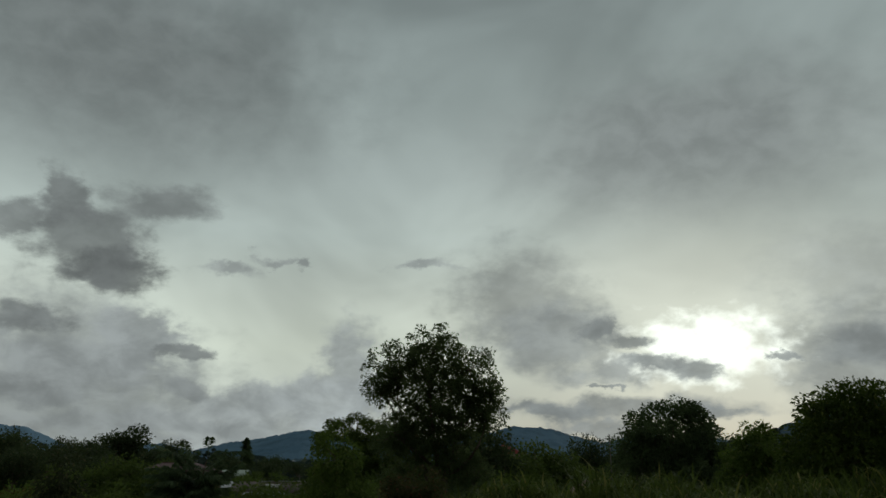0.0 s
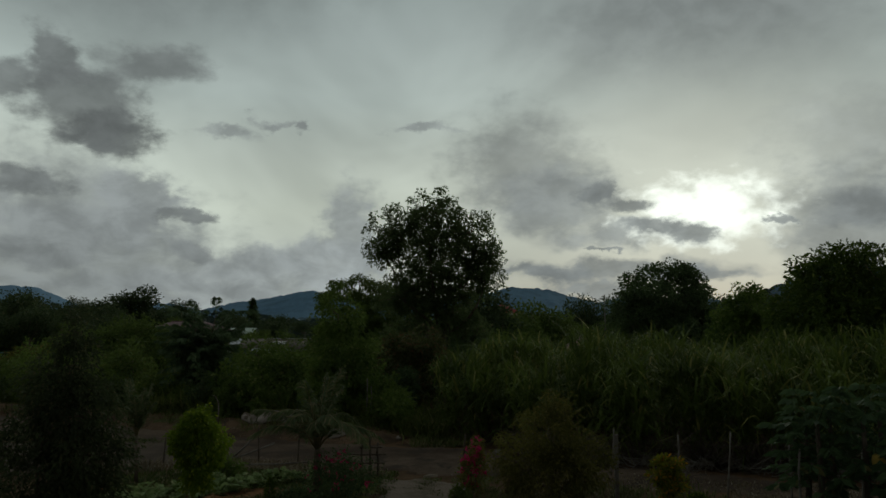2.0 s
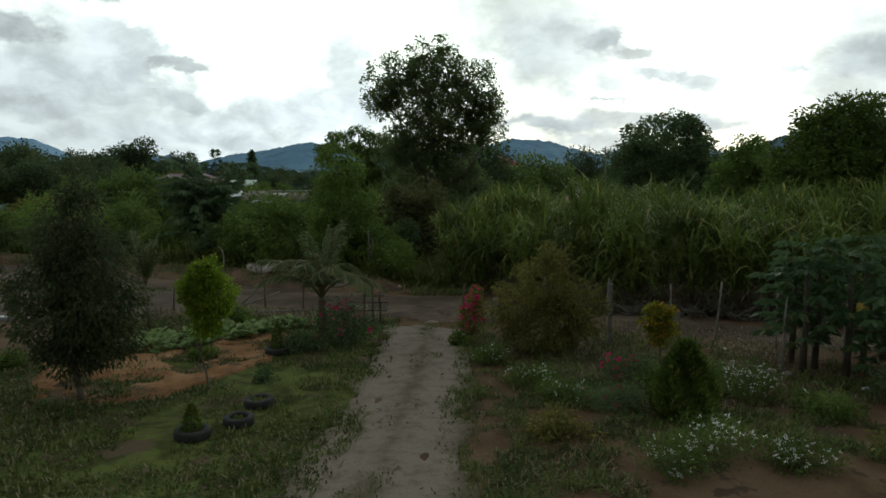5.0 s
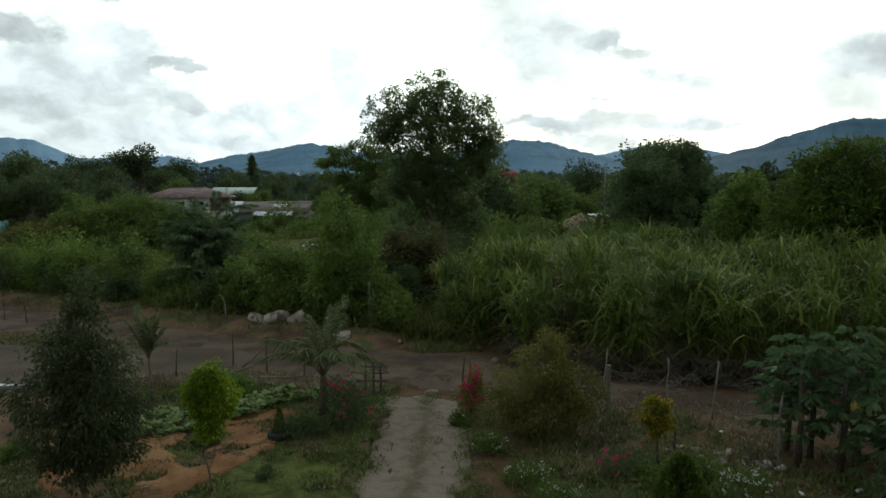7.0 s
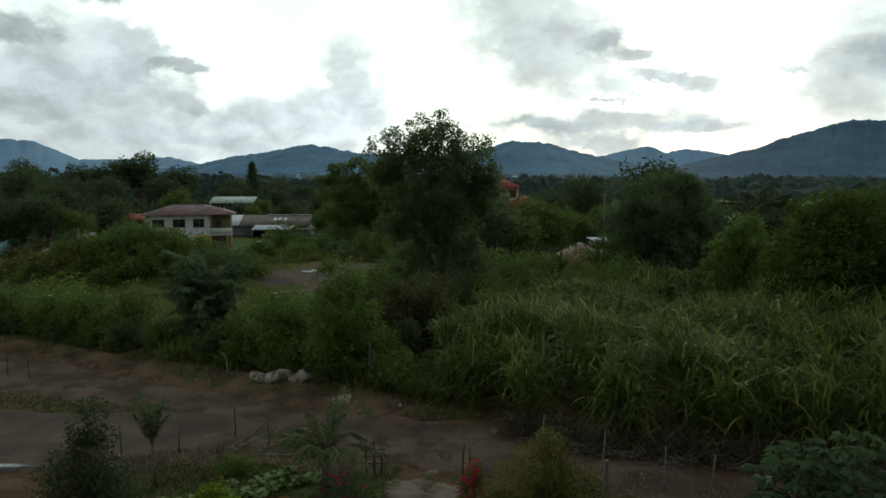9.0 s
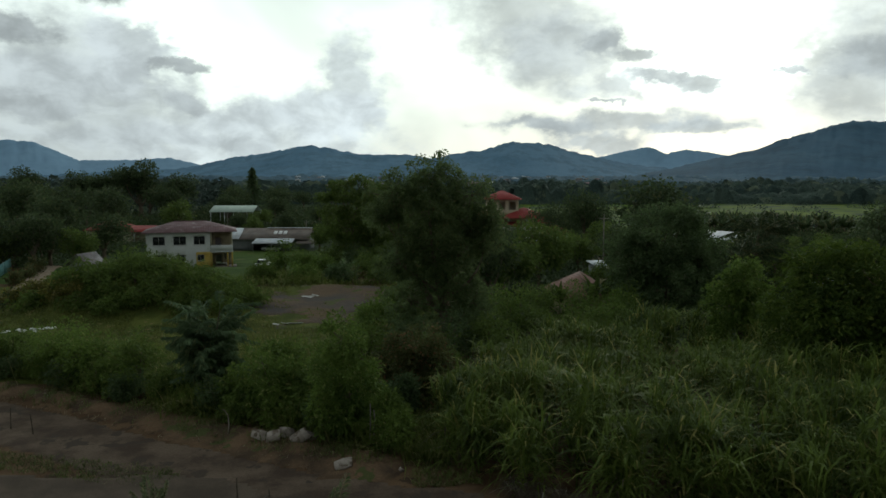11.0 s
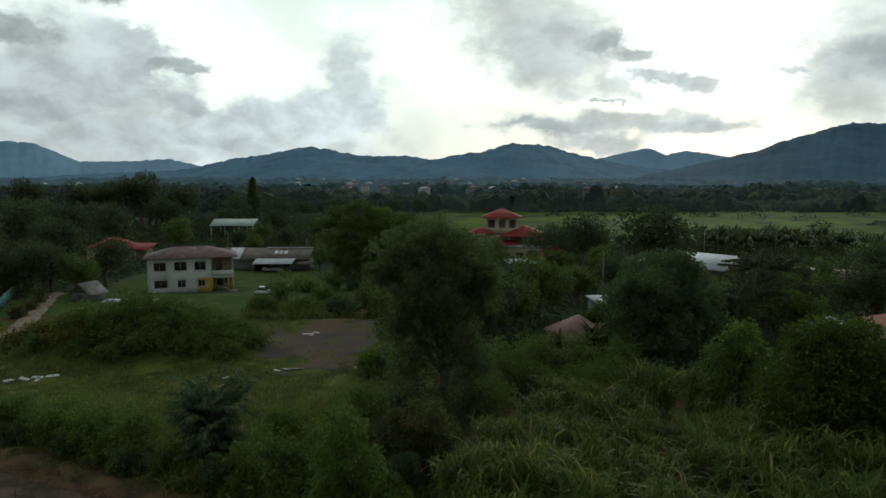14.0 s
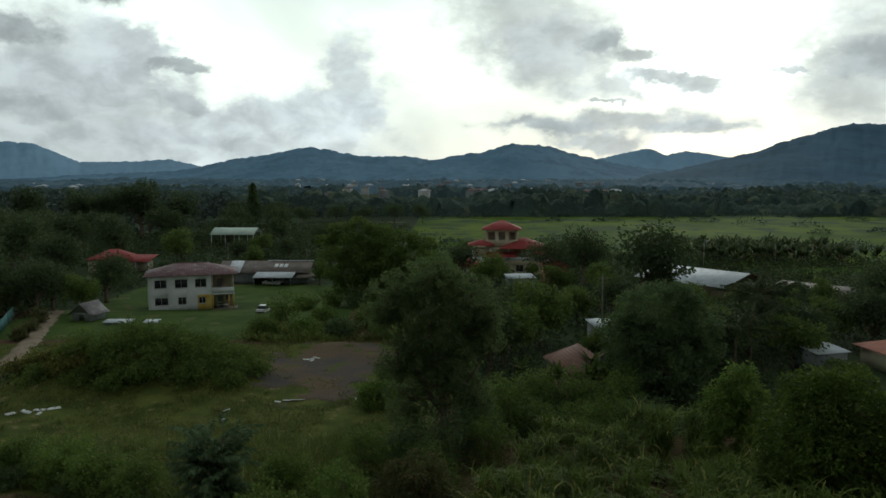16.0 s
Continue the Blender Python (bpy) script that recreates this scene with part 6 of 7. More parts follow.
# the white two-storey house with a rusty hipped roof
TURN = 17.0
hz = float(gz(-50, 141)) - 0.05
white_house = thing("house", "two-storey white house with a rusty red hipped roof", "house", frame_at(-56.3, 137.8, hz, TURN) @ Matrix.Diagonal((1.055, 1.055, 1.055, 1)))
front = [(1.1, 4.35, 3.2, 5.9), (4.6, 4.35, 6.8, 5.9), (8.1, 4.35, 10.1, 5.9), (1.1, 1.25, 3.4, 2.6), (5.1, 1.25, 6.5, 2.6), (8.7, 1.35, 9.9, 2.5)]
part("front_wall", wall_with(11.0, 6.7, 0.2, front).mesh("front_wall", "limewash"), None, white_house)
part("yellow_panel", wall_with(2.5, 2.95, 0.03, [(0.2, 1.35, 1.4, 2.5)]).mesh("yellow_panel", "yellow_wall"), None, white_house, "patch of wall painted yellow").location = (8.5, -0.035, 0)
for o in front:
    window(white_house, *o)
part("side_wall", Pile().box(0, 0.2, 0, 0.2, 9.0, 6.7).mesh("side_wall", "limewash"), None, white_house)
part("back_wall", Pile().box(0.2, 8.8, 0, 15.0, 9.0, 6.7).mesh("back_wall", "limewash"), None, white_house)
part("bay_wall", wall_with(3.9, 6.7, 0.2, [(1.0, 0.0, 2.0, 2.1), (1.0, 3.15, 2.0, 5.3), (2.6, 1.2, 3.5, 2.3)]).mesh("bay_wall", "dull_wall"), None, white_house).location = (10.9, 3.0, 0)
part("east_wall", Pile().box(14.8, 3.2, 0, 15.0, 8.8, 6.7).mesh("east_wall", "limewash"), None, white_house)
part("floor_slab", Pile().box(0.2, 0.2, 2.95, 15.0, 8.8, 3.12).mesh("floor_slab", "limewash"), None, white_house)
part("terrace", Pile().box(10.9, -0.6, 0, 15.6, 3.0, 0.16).mesh("terrace", "stone"), None, white_house)
part("parapet", Pile().box(11.0, 0, 3.12, 15.0, 0.15, 4.15).box(14.85, 0.15, 3.12, 15.0, 3.0, 4.15).mesh("parapet", "limewash"), None, white_house)
part("balcony_slab", Pile().box(11.0, -0.05, 2.8, 15.05, 3.0, 2.95).mesh("balcony_slab", "limewash"), None, white_house)
for x, y in ((11.05, 0.02), (14.7, 0.02), (13.9, 0.02)):
    part("post", Pile().box(x, y, 0.16, x + 0.26, y + 0.26, 2.8).mesh("post", "yellow_wall"), None, white_house)
for x in (11.05, 14.7):
    part("post", Pile().box(x, 0.02, 4.15, x + 0.22, 0.24, 6.7).mesh("post", "cream_wall"), None, white_house)
part("bench", Pile().box(11.9, 1.6, 0.55, 14.0, 2.1, 0.65).box(12.0, 1.7, 0.16, 12.1, 2.0, 0.55).box(13.8, 1.7, 0.16, 13.9, 2.0, 0.55).mesh("bench", "white_paint"), None, white_house)
part("roof", hip(0, 0, 15, 9, 6.7, 1.7, 0.8).mesh("roof", "rust_roof"), None, white_house, "faded rusty red metal roof")
part("ridge_cap", Pile().tube([(4.5, 4.5, 8.42), (10.5, 4.5, 8.42)], [0.09, 0.09], 6).mesh("ridge_cap", "rust_roof"), None, white_house)


def hipped(name, label, x, y, turn, w, d, h, rise, roof, wall, holes, over=0.7, group="village houses"):
    z = float(gz(x, y)) - 0.1
    p = thing(name, label, "house", frame_at(x, y, z, turn), group)
    part("front_wall", wall_with(w, h, 0.2, holes).mesh("front_wall", wall), None, p)
    for o in holes:
        window(p, *o)
    part("side_wall", Pile().box(0, 0.2, 0, 0.2, d - 0.2, h).mesh("side_wall", wall), None, p)
    part("side_wall", Pile().box(w - 0.2, 0.2, 0, w, d - 0.2, h).mesh("side_wall", wall), None, p)
    part("back_wall", Pile().box(0, d - 0.2, 0, w, d, h).mesh("back_wall", wall), None, p)
    part("roof", hip(0, 0, w, d, h, rise, over).mesh("roof", roof), None, p)
    return p


red_left = hipped("house", "cream single-storey house with a bright red roof", -99.5, 203, 0, 11.5, 9, 3.7, 2.6, "red_roof", "cream_wall", [(2.2, 1.0, 4.0, 2.5), (6.2, 1.0, 7.4, 2.5), (9.0, 1.0, 10.4, 2.5)])
part("porch_roof", slope(11.2, 17.4, -0.6, 3.3, 6.5, 4.6).mesh("porch_roof", "red_roof"), None, red_left)
for x in (13.4, 17.0):
    part("porch_post", Pile().box(x, -0.4, 0, x + 0.2, -0.2, 3.3).mesh("porch_post", "white_paint"), None, red_left)
part("porch_wall", Pile().box(11.6, 3.0, 0, 17.0, 3.2, 3.2).mesh("porch_wall", "cream_wall"), None, red_left)

# the long low shed with an awning
sz = float(gz(-45, 182)) - 0.1
shed = thing("long_shed", "long low shed with a patched tin roof and pale awning", "shed", frame_at(-55.5, 180, sz, 0))
part("wall", wall_with(22, 3.0, 0.15, [(8.5, 0, 13.5, 2.4), (16, 1.0, 18, 2.2)]).mesh("wall", "grey_wall"), None, shed)
part("back_wall", Pile().box(0, 8.85, 0, 22, 9.0, 3.0).mesh("back_wall", "grey_wall"), None, shed)
part("side_wall", Pile().box(0, 0.15, 0, 0.15, 8.85, 3.0).mesh("side_wall", "grey_wall"), None, shed)
part("side_wall", Pile().box(21.85, 0.15, 0, 22, 8.85, 3.0).mesh("side_wall", "grey_wall"), None, shed)
part("roof", slope(-0.6, 22.6, -0.8, 2.9, 4.5, 5.3).mesh("roof", "old_tin"), None, shed, "dull brown patched tin roof")
part("roof", slope(-0.6, 22.6, 9.8, 2.9, 4.5, 5.3).mesh("roof", "old_tin"), None, shed)
part("roof_patch", slope(2.0, 5.2, -0.7, 2.99, 4.4, 5.34).mesh("roof_patch", "tin_roof"), None, shed, "pale newer roof sheet")
for x in (13.2, 14.4, 15.6):
    part("roof_light", slope(x, x + 0.9, 1.6, 4.06, 3.0, 4.7).mesh("roof_light", "white_paint"), None, shed, "white translucent roof sheet")
part("ridge_cap", Pile().box(11.0, 4.2, 5.3, 22.6, 4.8, 5.42).mesh("ridge_cap", "tin_roof"), None, shed)
part("awning", slope(9.4, 19.0, -5.2, 2.3, -0.5, 3.1).mesh("awning", "tin_roof"), None, shed, "pale tin awning")
for x in (9.7, 14.2, 18.6):
    part("awning_post", Pile().tube([(x, -5.0, 0), (x, -5.0, 2.3)], [0.06, 0.06], 6).mesh("awning_post", "steel"), None, shed)
part("lean_to", slope(19.5, 24.5, -3.0, 2.0, 0.4, 2.7).mesh("lean_to", "old_tin"), None, shed)

# the green-roofed pavilion behind
gz0 = float(gz(-82, 272)) - 0.1
pav = thing("pavilion", "open pavilion with a pale green roof on posts", "pavilion", frame_at(-86.5, 270, gz0, 0))
part("roof", slope(0, 16.5, -0.5, 6.0, 6, 8.2).mesh("roof", "green_roof"), None, pav)
part("roof", slope(0, 16.5, 12.5, 6.0, 6, 8.2).mesh("roof", "green_roof"), None, pav)
for x in (0.5, 5.6, 10.8, 16.0):
    for y in (0.2, 11.8):
        part("post", Pile().tube([(x, y, 0), (x, y, 6.05)], [0.15, 0.15], 7).mesh("post", "steel"), None, pav)

# the red-roofed villa with a tower
vz = float(gz(17, 200)) - 0.1
villa = thing("villa", "cream three-storey villa with stacked red hipped roofs", "house", frame_at(8.0, 199, vz, -4))
part("ground_storey", wall_with(20, 4.0, 0.25, [(2, 1, 4, 2.8), (7, 0.2, 9, 2.8), (12, 1, 14, 2.8), (16, 1, 18, 2.8)]).mesh("ground_storey", "cream_wall"), None, villa)
for o in [(2, 1, 4, 2.8), (7, 0.2, 9, 2.8), (12, 1, 14, 2.8), (16, 1, 18, 2.8)]:
    window(villa, *o)
part("side_wall", Pile().box(0, 0.25, 0, 0.25, 12, 7.4).mesh("side_wall", "cream_wall"), None, villa)
part("side_wall", Pile().box(19.75, 0.25, 0, 20, 12, 7.4).mesh("side_wall", "cream_wall"), None, villa)
part("back_wall", Pile().box(0, 11.75, 0, 20, 12, 7.4).mesh("back_wall", "cream_wall"), None, villa)
up = [(1.5, 1.0, 3.5, 2.8), (6.5, 1.0, 8.5, 2.8), (11.5, 1.0, 13.5, 2.8), (16, 1.0, 18, 2.8)]
part("upper_storey", wall_with(20, 3.4, 0.25, up).mesh("upper_storey", "cream_wall"), None, villa).location = (0, 2.0, 4.0)
for k, x in enumerate((0.2, 5.0, 10.0, 15.0, 19.5)):
    part("column", Pile().tube([(x, 0.2, 4.0), (x, 0.2, 7.4)], [0.22, 0.2], 8).mesh("column", "limewash"), None, villa)
part("balustrade", Pile().box(0, 0.05, 4.0, 20, 0.2, 4.9).mesh("balustrade", "limewash"), None, villa)
part("lower_roof", hip(-0.6, -0.4, 5.4, 6, 8.2, 1.4, 0.7).mesh("lower_roof", "red_roof"), None, villa)
part("lower_roof", hip(8.5, -0.6, 20, 12, 7.4, 2.6, 0.9).mesh("lower_roof", "red_roof"), None, villa)
part("porch_roof", hip(17, -3.5, 22, 0, 6.2, 1.3, 0.5).mesh("porch_roof", "red_roof"), None, villa)
part("canopy", slope(4, 12, -2.4, 5.2, 0.1, 6.4).mesh("canopy", "red_roof"), None, villa)
tower = part("tower", wall_with(9.0, 4.9, 0.25, [(0.7, 2.0, 2.6, 4.2), (3.6, 2.0, 5.4, 4.2), (6.4, 2.0, 8.3, 4.2)]).box(0, 0.25, 0, 0.25, 8, 4.9).box(8.75, 0.25, 0, 9, 8, 4.9).box(0, 7.75, 0, 9, 8, 4.9).box(0.25, 3, 0, 8.75, 3.2, 4.9).mesh("tower", "cream_wall"), None, villa)
tower.location = (3.6, 3.0, 7.4)
part("tower_roof", hip(3.6, 3.0, 12.6, 11.0, 12.3, 2.3, 1.0).mesh("tower_roof", "red_roof"), None, villa)
hipped("house", "small cream house with a red roof below the villa", 4.2, 183, 5, 5.2, 6, 4.0, 1.9, "red_roof", "cream_wall", [(3.2, 0.8, 4.4, 2.2)])
hipped("house", "small red-walled house with a red roof", 25.0, 175, 5, 5.2, 6, 4.6, 1.7, "red_roof", "salmon_roof", [(1.0, 1.2, 2.0, 2.4)])

# the hall with a grey sheet roof
hall_z = float(gz(60, 150)) - 0.1
hall = thing("hall", "low tan hall under a broad pale grey gabled roof", "hall", frame_at(55.6, 144.0, hall_z, 37))
part("gable_wall", wall_with(17, 3.5, 0.2, [(6.0, 0, 7.3, 2.4), (10.5, 0.9, 12.0, 2.2)]).add([(0, 0, 3.5), (17, 0, 3.5), (8.5, 0, 5.4), (0, 0.2, 3.5), (17, 0.2, 3.5), (8.5, 0.2, 5.4)], [(0, 3, 5, 2), (1, 2, 5, 4)], [(0, 1, 2), (5, 4, 3)]).mesh("gable_wall", "dull_wall"), None, hall)
window(hall, 10.5, 0.9, 12.0, 2.2)
part("door", Pile().box(6.0, 0.06, 0, 7.3, 0.12, 2.4).mesh("door", "white_paint"), None, hall, "white double door")
part("side_wall", Pile().box(0, 0.2, 0, 0.2, 20, 3.5).mesh("side_wall", "dull_wall"), None, hall)
part("side_wall", Pile().box(16.8, 0.2, 0, 17, 20, 3.5).mesh("side_wall", "dull_wall"), None, hall)
for sgn in (0, 1):
    xa = -1.0 if sgn == 0 else 18.0
    V = [(xa, -1, 3.28), (8.5, -1, 5.42), (8.5, 21, 5.42), (xa, 21, 3.28)]
    V += [(x, y, z - 0.08) for x, y, z in V]
    part("roof", Pile().add(V, [(0, 1, 2, 3), (7, 6, 5, 4), (0, 4, 5, 1), (1, 5, 6, 2), (2, 6, 7, 3), (3, 7, 4, 0)]).mesh("roof", "tin_roof" if sgn == 0 else "brown_roof"), None, hall)
for y in (4, 9, 14):
    part("porch_post", Pile().tube([(-0.8, y, 0), (-0.8, y, 3.3)], [0.08, 0.08], 6).mesh("porch_post", "white_paint"), None, hall)
low = thing("row_shed", "long low row shed with a tan roof", "shed", frame_at(69.5, 151, float(gz(74, 146)) - 0.1, -48))
part("wall", wall_with(17, 2.3, 0.2, [(2, 0.2, 3, 2.0), (6, 0.8, 7.5, 1.8), (11, 0.2, 12, 2.0)]).mesh("wall", "brown_roof"), None, low)
part("roof", slope(-0.5, 17.5, -1.2, 2.2, 4, 3.1).mesh("roof", "old_tin"), None, low)
part("back_wall", Pile().box(0, 3.6, 0, 17, 3.8, 2.9).mesh("back_wall", "dull_wall"), None, low)

# brown hipped roof, tin lean-tos and the salmon roof among the near trees
hipped("house", "small house with a brown hipped roof among bananas", 13.4, 78, 8, 5.0, 6, 2.9, 2.2, "brown_roof", "dull_wall", [(1.5, 0.9, 2.7, 2.0)])
for label, x, y, turn, w, d, h, rise, roof, wall in (("blue-grey hut with a pale tin roof", 20.9, 98, 12, 3.6, 4, 3.6, 0.5, "tin_roof", "grey_wall"), ("low hut with a pale tin roof by the lane", 14.6, 161, 8, 6.5, 5, 3.0, 0.5, "tin_roof", "grey_wall"),
                                                     ("low hut with a pale tin lean-to roof", 45.0, 86.0, 15, 5, 5, 2.7, 0.5, "tin_roof", "grey_wall"), ("low pigsty under white roof sheets", -55.5, 117, 4, 4.6, 2.4, 0.6, 0.2, "tin_roof", "grey_wall"), ("low coop under white roof sheets", -49.0, 117, 4, 2.4, 2.2, 0.6, 0.2, "tin_roof", "grey_wall"),
                                                     ("low barn with an open front", 84.0, 140, -5, 6, 5, 2.8, 0.5, "tin_roof", "white_paint")):
    p = thing("hut", label, "hut", frame_at(x, y, float(gz(x, y)) - 0.1, turn), "tin-roofed huts")
    part("wall", Pile().box(0.3, 0.3, 0, w - 0.3, 0.45, h).box(0.3, 0.45, 0, 0.45, d - 0.3, h).box(w - 0.45, 0.45, 0, w - 0.3, d - 0.3, h).box(0.45, d - 0.45, 0, w - 0.45, d - 0.3, h).mesh("wall", wall), None, p)
    part("roof", slope(0, w, 0, h + 0.05, d, h + rise).mesh("roof", roof), None, p)
hipped("house", "house with a salmon-pink hipped roof", 54.8, 83.5, 6, 9, 9, 2.5, 2.0, "salmon_roof", "cream_wall", [(1.5, 0.9, 3, 2.1)])
gable = thing("small_barn", "small barn with a striped grey gabled roof", "barn", frame_at(-62.3, 121, float(gz(-61, 122)) - 0.1, -14) @ Matrix.Diagonal((0.82, 0.82, 0.82, 1)))
part("front_wall", wall_with(4.4, 2.0, 0.15, [(1.6, 0, 2.8, 1.7)]).add([(0, 0, 2.0), (4.4, 0, 2.0), (2.2, 0, 3.9), (0, 0.15, 2.0), (4.4, 0.15, 2.0), (2.2, 0.15, 3.9)], [(0, 3, 5, 2), (1, 2, 5, 4)], [(0, 1, 2), (5, 4, 3)]).mesh("front_wall", "grey_wall"), None, gable)
part("side_wall", Pile().box(0, 0.15, 0, 0.15, 4.5, 2.0).mesh("side_wall", "grey_wall"), None, gable)
part("side_wall", Pile().box(4.25, 0.15, 0, 4.4, 4.5, 2.0).mesh("side_wall", "grey_wall"), None, gable)
for xa in (-0.6, 5.0):
    V = [(xa, -0.6, 1.6), (2.2, -0.6, 4.0), (2.2, 5, 4.0), (xa, 5, 1.6)]
    V += [(x, y, z - 0.08) for x, y, z in V]
    part("roof", Pile().add(V, [(0, 1, 2, 3), (7, 6, 5, 4), (0, 4, 5, 1), (1, 5, 6, 2), (2, 6, 7, 3), (3, 7, 4, 0)]).mesh("roof", "stripe_roof"), None, gable)

# net fence beside the sandy ramp
fence = thing("net_fence", "blue-green net fence on posts", "fence", pose(0, 0, 0))
FP = [(-60.5, 93), (-64, 101), (-67.5, 109), (-71, 117), (-74.5, 125)]
for (x0, y0), (x1, y1) in zip(FP[:-1], FP[1:]):
    z0, z1 = float(gz(x0, y0)), float(gz(x1, y1))
    V = [(x0, y0, z0), (x1, y1, z1), (x1, y1, z1 + 2), (x0, y0, z0 + 2)]
    V += [(x + 0.04, y, z) for x, y, z in V]
    part("net", Pile().add(V, [(0, 1, 2, 3), (7, 6, 5, 4), (3, 2, 6, 7), (0, 4, 5, 1), (0, 3, 7, 4), (1, 5, 6, 2)]).mesh("net", "blue_net"), None, fence)
for x, y in FP:
    part("post", Pile().tube([(x, y, float(gz(x, y)) - 0.1), (x, y, float(gz(x, y)) + 2.1)], [0.06, 0.06], 6).mesh("post", "steel"), None, fence)


# ---- vehicles ----
def rounded(bm_size, at, bevel):
    bm = bmesh.new()
    bmesh.ops.create_cube(bm, size=1.0)
    bmesh.ops.scale(bm, vec=bm_size, verts=bm.verts)
    bmesh.ops.translate(bm, vec=at, verts=bm.verts)
    bmesh.ops.bevel(bm, geom=bm.edges[:], offset=bevel, segments=2, affect="EDGES")
    return bm


def car(x, y, turn, label, body="white_paint", long=4.3, pickup=False):
    p = thing("car", label, "car", frame_at(x, y, float(gz(x, y)) + 0.1, turn), "parked cars")
    bm = rounded((1.7, long, 0.62), (0, 0, 0.6), 0.12)
    part("body", bm, body, p)
    bm = bmesh.new()
    a, b = (-long * 0.34, long * 0.22) if not pickup else (-long * 0.1, long * 0.24)
    V = [bm.verts.new(v) for v in ((-0.8, a, 0.88), (0.8, a, 0.88), (0.8, b, 0.88), (-0.8, b, 0.88), (-0.62, a + 0.35, 1.45), (0.62, a + 0.35, 1.45), (0.62, b - 0.55, 1.45), (-0.62, b - 0.55, 1.45))]
    for f in ((0, 1, 5, 4), (1, 2, 6, 5), (2, 3, 7, 6), (3, 0, 4, 7)):
        bm.faces.new([V[k] for k in f])
    bm.faces.new([V[k] for k in (3, 2, 1, 0)])
    bm.faces.new([V[k] for k in (4, 5, 6, 7)])
    part("cabin", bm, "glass_dark", p, "dark glazed cabin")
    part("roof", rounded((1.3, (b - a) * 0.62, 0.06), (0, (a + b) / 2 - 0.1, 1.47), 0.02), body, p)
    for sx in (-0.62, 0.62):
        part("headlight", rounded((0.3, 0.06, 0.14), (sx, -long / 2 + 0.0, 0.68), 0.02), "frame_paint", p)
        part("tail_light", rounded((0.26, 0.06, 0.16), (sx, long / 2, 0.72), 0.02), "red_roof", p)
    part("bumper", rounded((1.66, 0.1, 0.2), (0, -long / 2 - 0.02, 0.4), 0.03), "rubber", p)
    for sx in (-0.78, 0.78):
        for sy in (-long * 0.31, long * 0.31):
            w = part("wheel", Pile().tube([(sx - 0.1, sy, 0.22), (sx + 0.1, sy, 0.22)], [0.32, 0.32], 14).mesh("wheel", "rubber", False), None, p)
            part("rim", Pile().tube([(sx - 0.115, sy, 0.22), (sx + 0.115, sy, 0.22)], [0.19, 0.19], 10).mesh("rim", "steel", False), None, w)


car(-32.6, 131.2, -8, "white hatchback parked on the lawn", long=3.7)
car(-41.8, 177.2, 80, "silver pickup under the shed awning", "frame_paint", 4.8, True)
car(90.5, 146, 60, "white car parked by the row shed")
car(94.5, 150, 40, "white van parked beside the houses", long=4.6)


# ---- lamps and poles ----
def street_lamp(x, y, h, turn, label):
    p = thing("street_lamp", label, "street lamp", frame_at(x, y, float(gz(x, y)) - 0.05, turn), "street lamps")
    part("pole", Pile().tube([(0, 0, 0), (0, 0, h * 0.5), (0, 0, h - 0.4), (0.25, 0, h - 0.08), (0.8, 0, h)], [0.1, 0.08, 0.06, 0.05, 0.045], 7).mesh("pole", "steel", True), None, p)
    part("lantern", rounded((0.8, 0.26, 0.14), (1.15, 0, h + 0.01), 0.04), "frame_paint", p)


street_lamp(77.6, 216, 8.0, 0, "grey street lamp with a curved arm")
street_lamp(22.5, 240, 7.5, 160, "grey street lamp beyond the villa")
for x, y, h in ((-58, 196, 9), (-36, 192, 7), (98, 214, 8), (22.3, 101, 10.6)):
    p = thing("utility_pole", "thin grey utility pole with a crossbar", "pole", frame_at(x, y, float(gz(x, y)) - 0.05, 0), "utility poles")
    part("pole", Pile().tube([(0, 0, 0), (0, 0, h)], [0.11, 0.08], 7).mesh("pole", "grey_wood", True), None, p)
    part("crossbar", Pile().box(-0.7, -0.05, h - 0.6, 0.7, 0.05, h - 0.5).mesh("crossbar", "grey_wood"), None, p)

# the town on the far plain
rng = np.random.default_rng(160)
ROOFS = ["old_tin", "tin_roof", "rust_roof", "tin_roof", "old_tin", "stripe_roof"]
spots = [(160, 850, 14, 5, 2), (180, 840, 14, 5, 4), (28, 900, 22, 5, 2), (55, 905, 18, 5, 1), (95, 830, 8, 7, 1)]
for k in range(56):
    y = rng.uniform(800, 2050)
    x = y * math.tan(radians(rng.uniform(-12, 13)))
    spots.append((x, y, rng.uniform(7, 15), rng.uniform(3, 5), int(rng.integers(0, 6))))
for k in range(8):
    y = rng.uniform(1100, 1500)
    spots.append((y * math.tan(radians(rng.uniform(-30, -26))), y, rng.uniform(8, 18), rng.uniform(3, 5), 1))
for x, y, w, h, r in spots:
    z = float(gz(x, y)) + 5.5 + max(0, y - 900) * 0.0085
    p = thing("town_house", "pale town house on the far plain", "house", frame_at(x, y, z, float(rng.uniform(-25, 25))), "houses of the far town")
    part("wall", Pile().box(0, 0, -14, w, 9, h).mesh("wall", "grey_wall" if r % 3 else "frame_paint"), None, p)
    part("roof", hip(0, 0, w, 9, h, 2.0, 0.8).mesh("roof", ROOFS[r]), None, p)


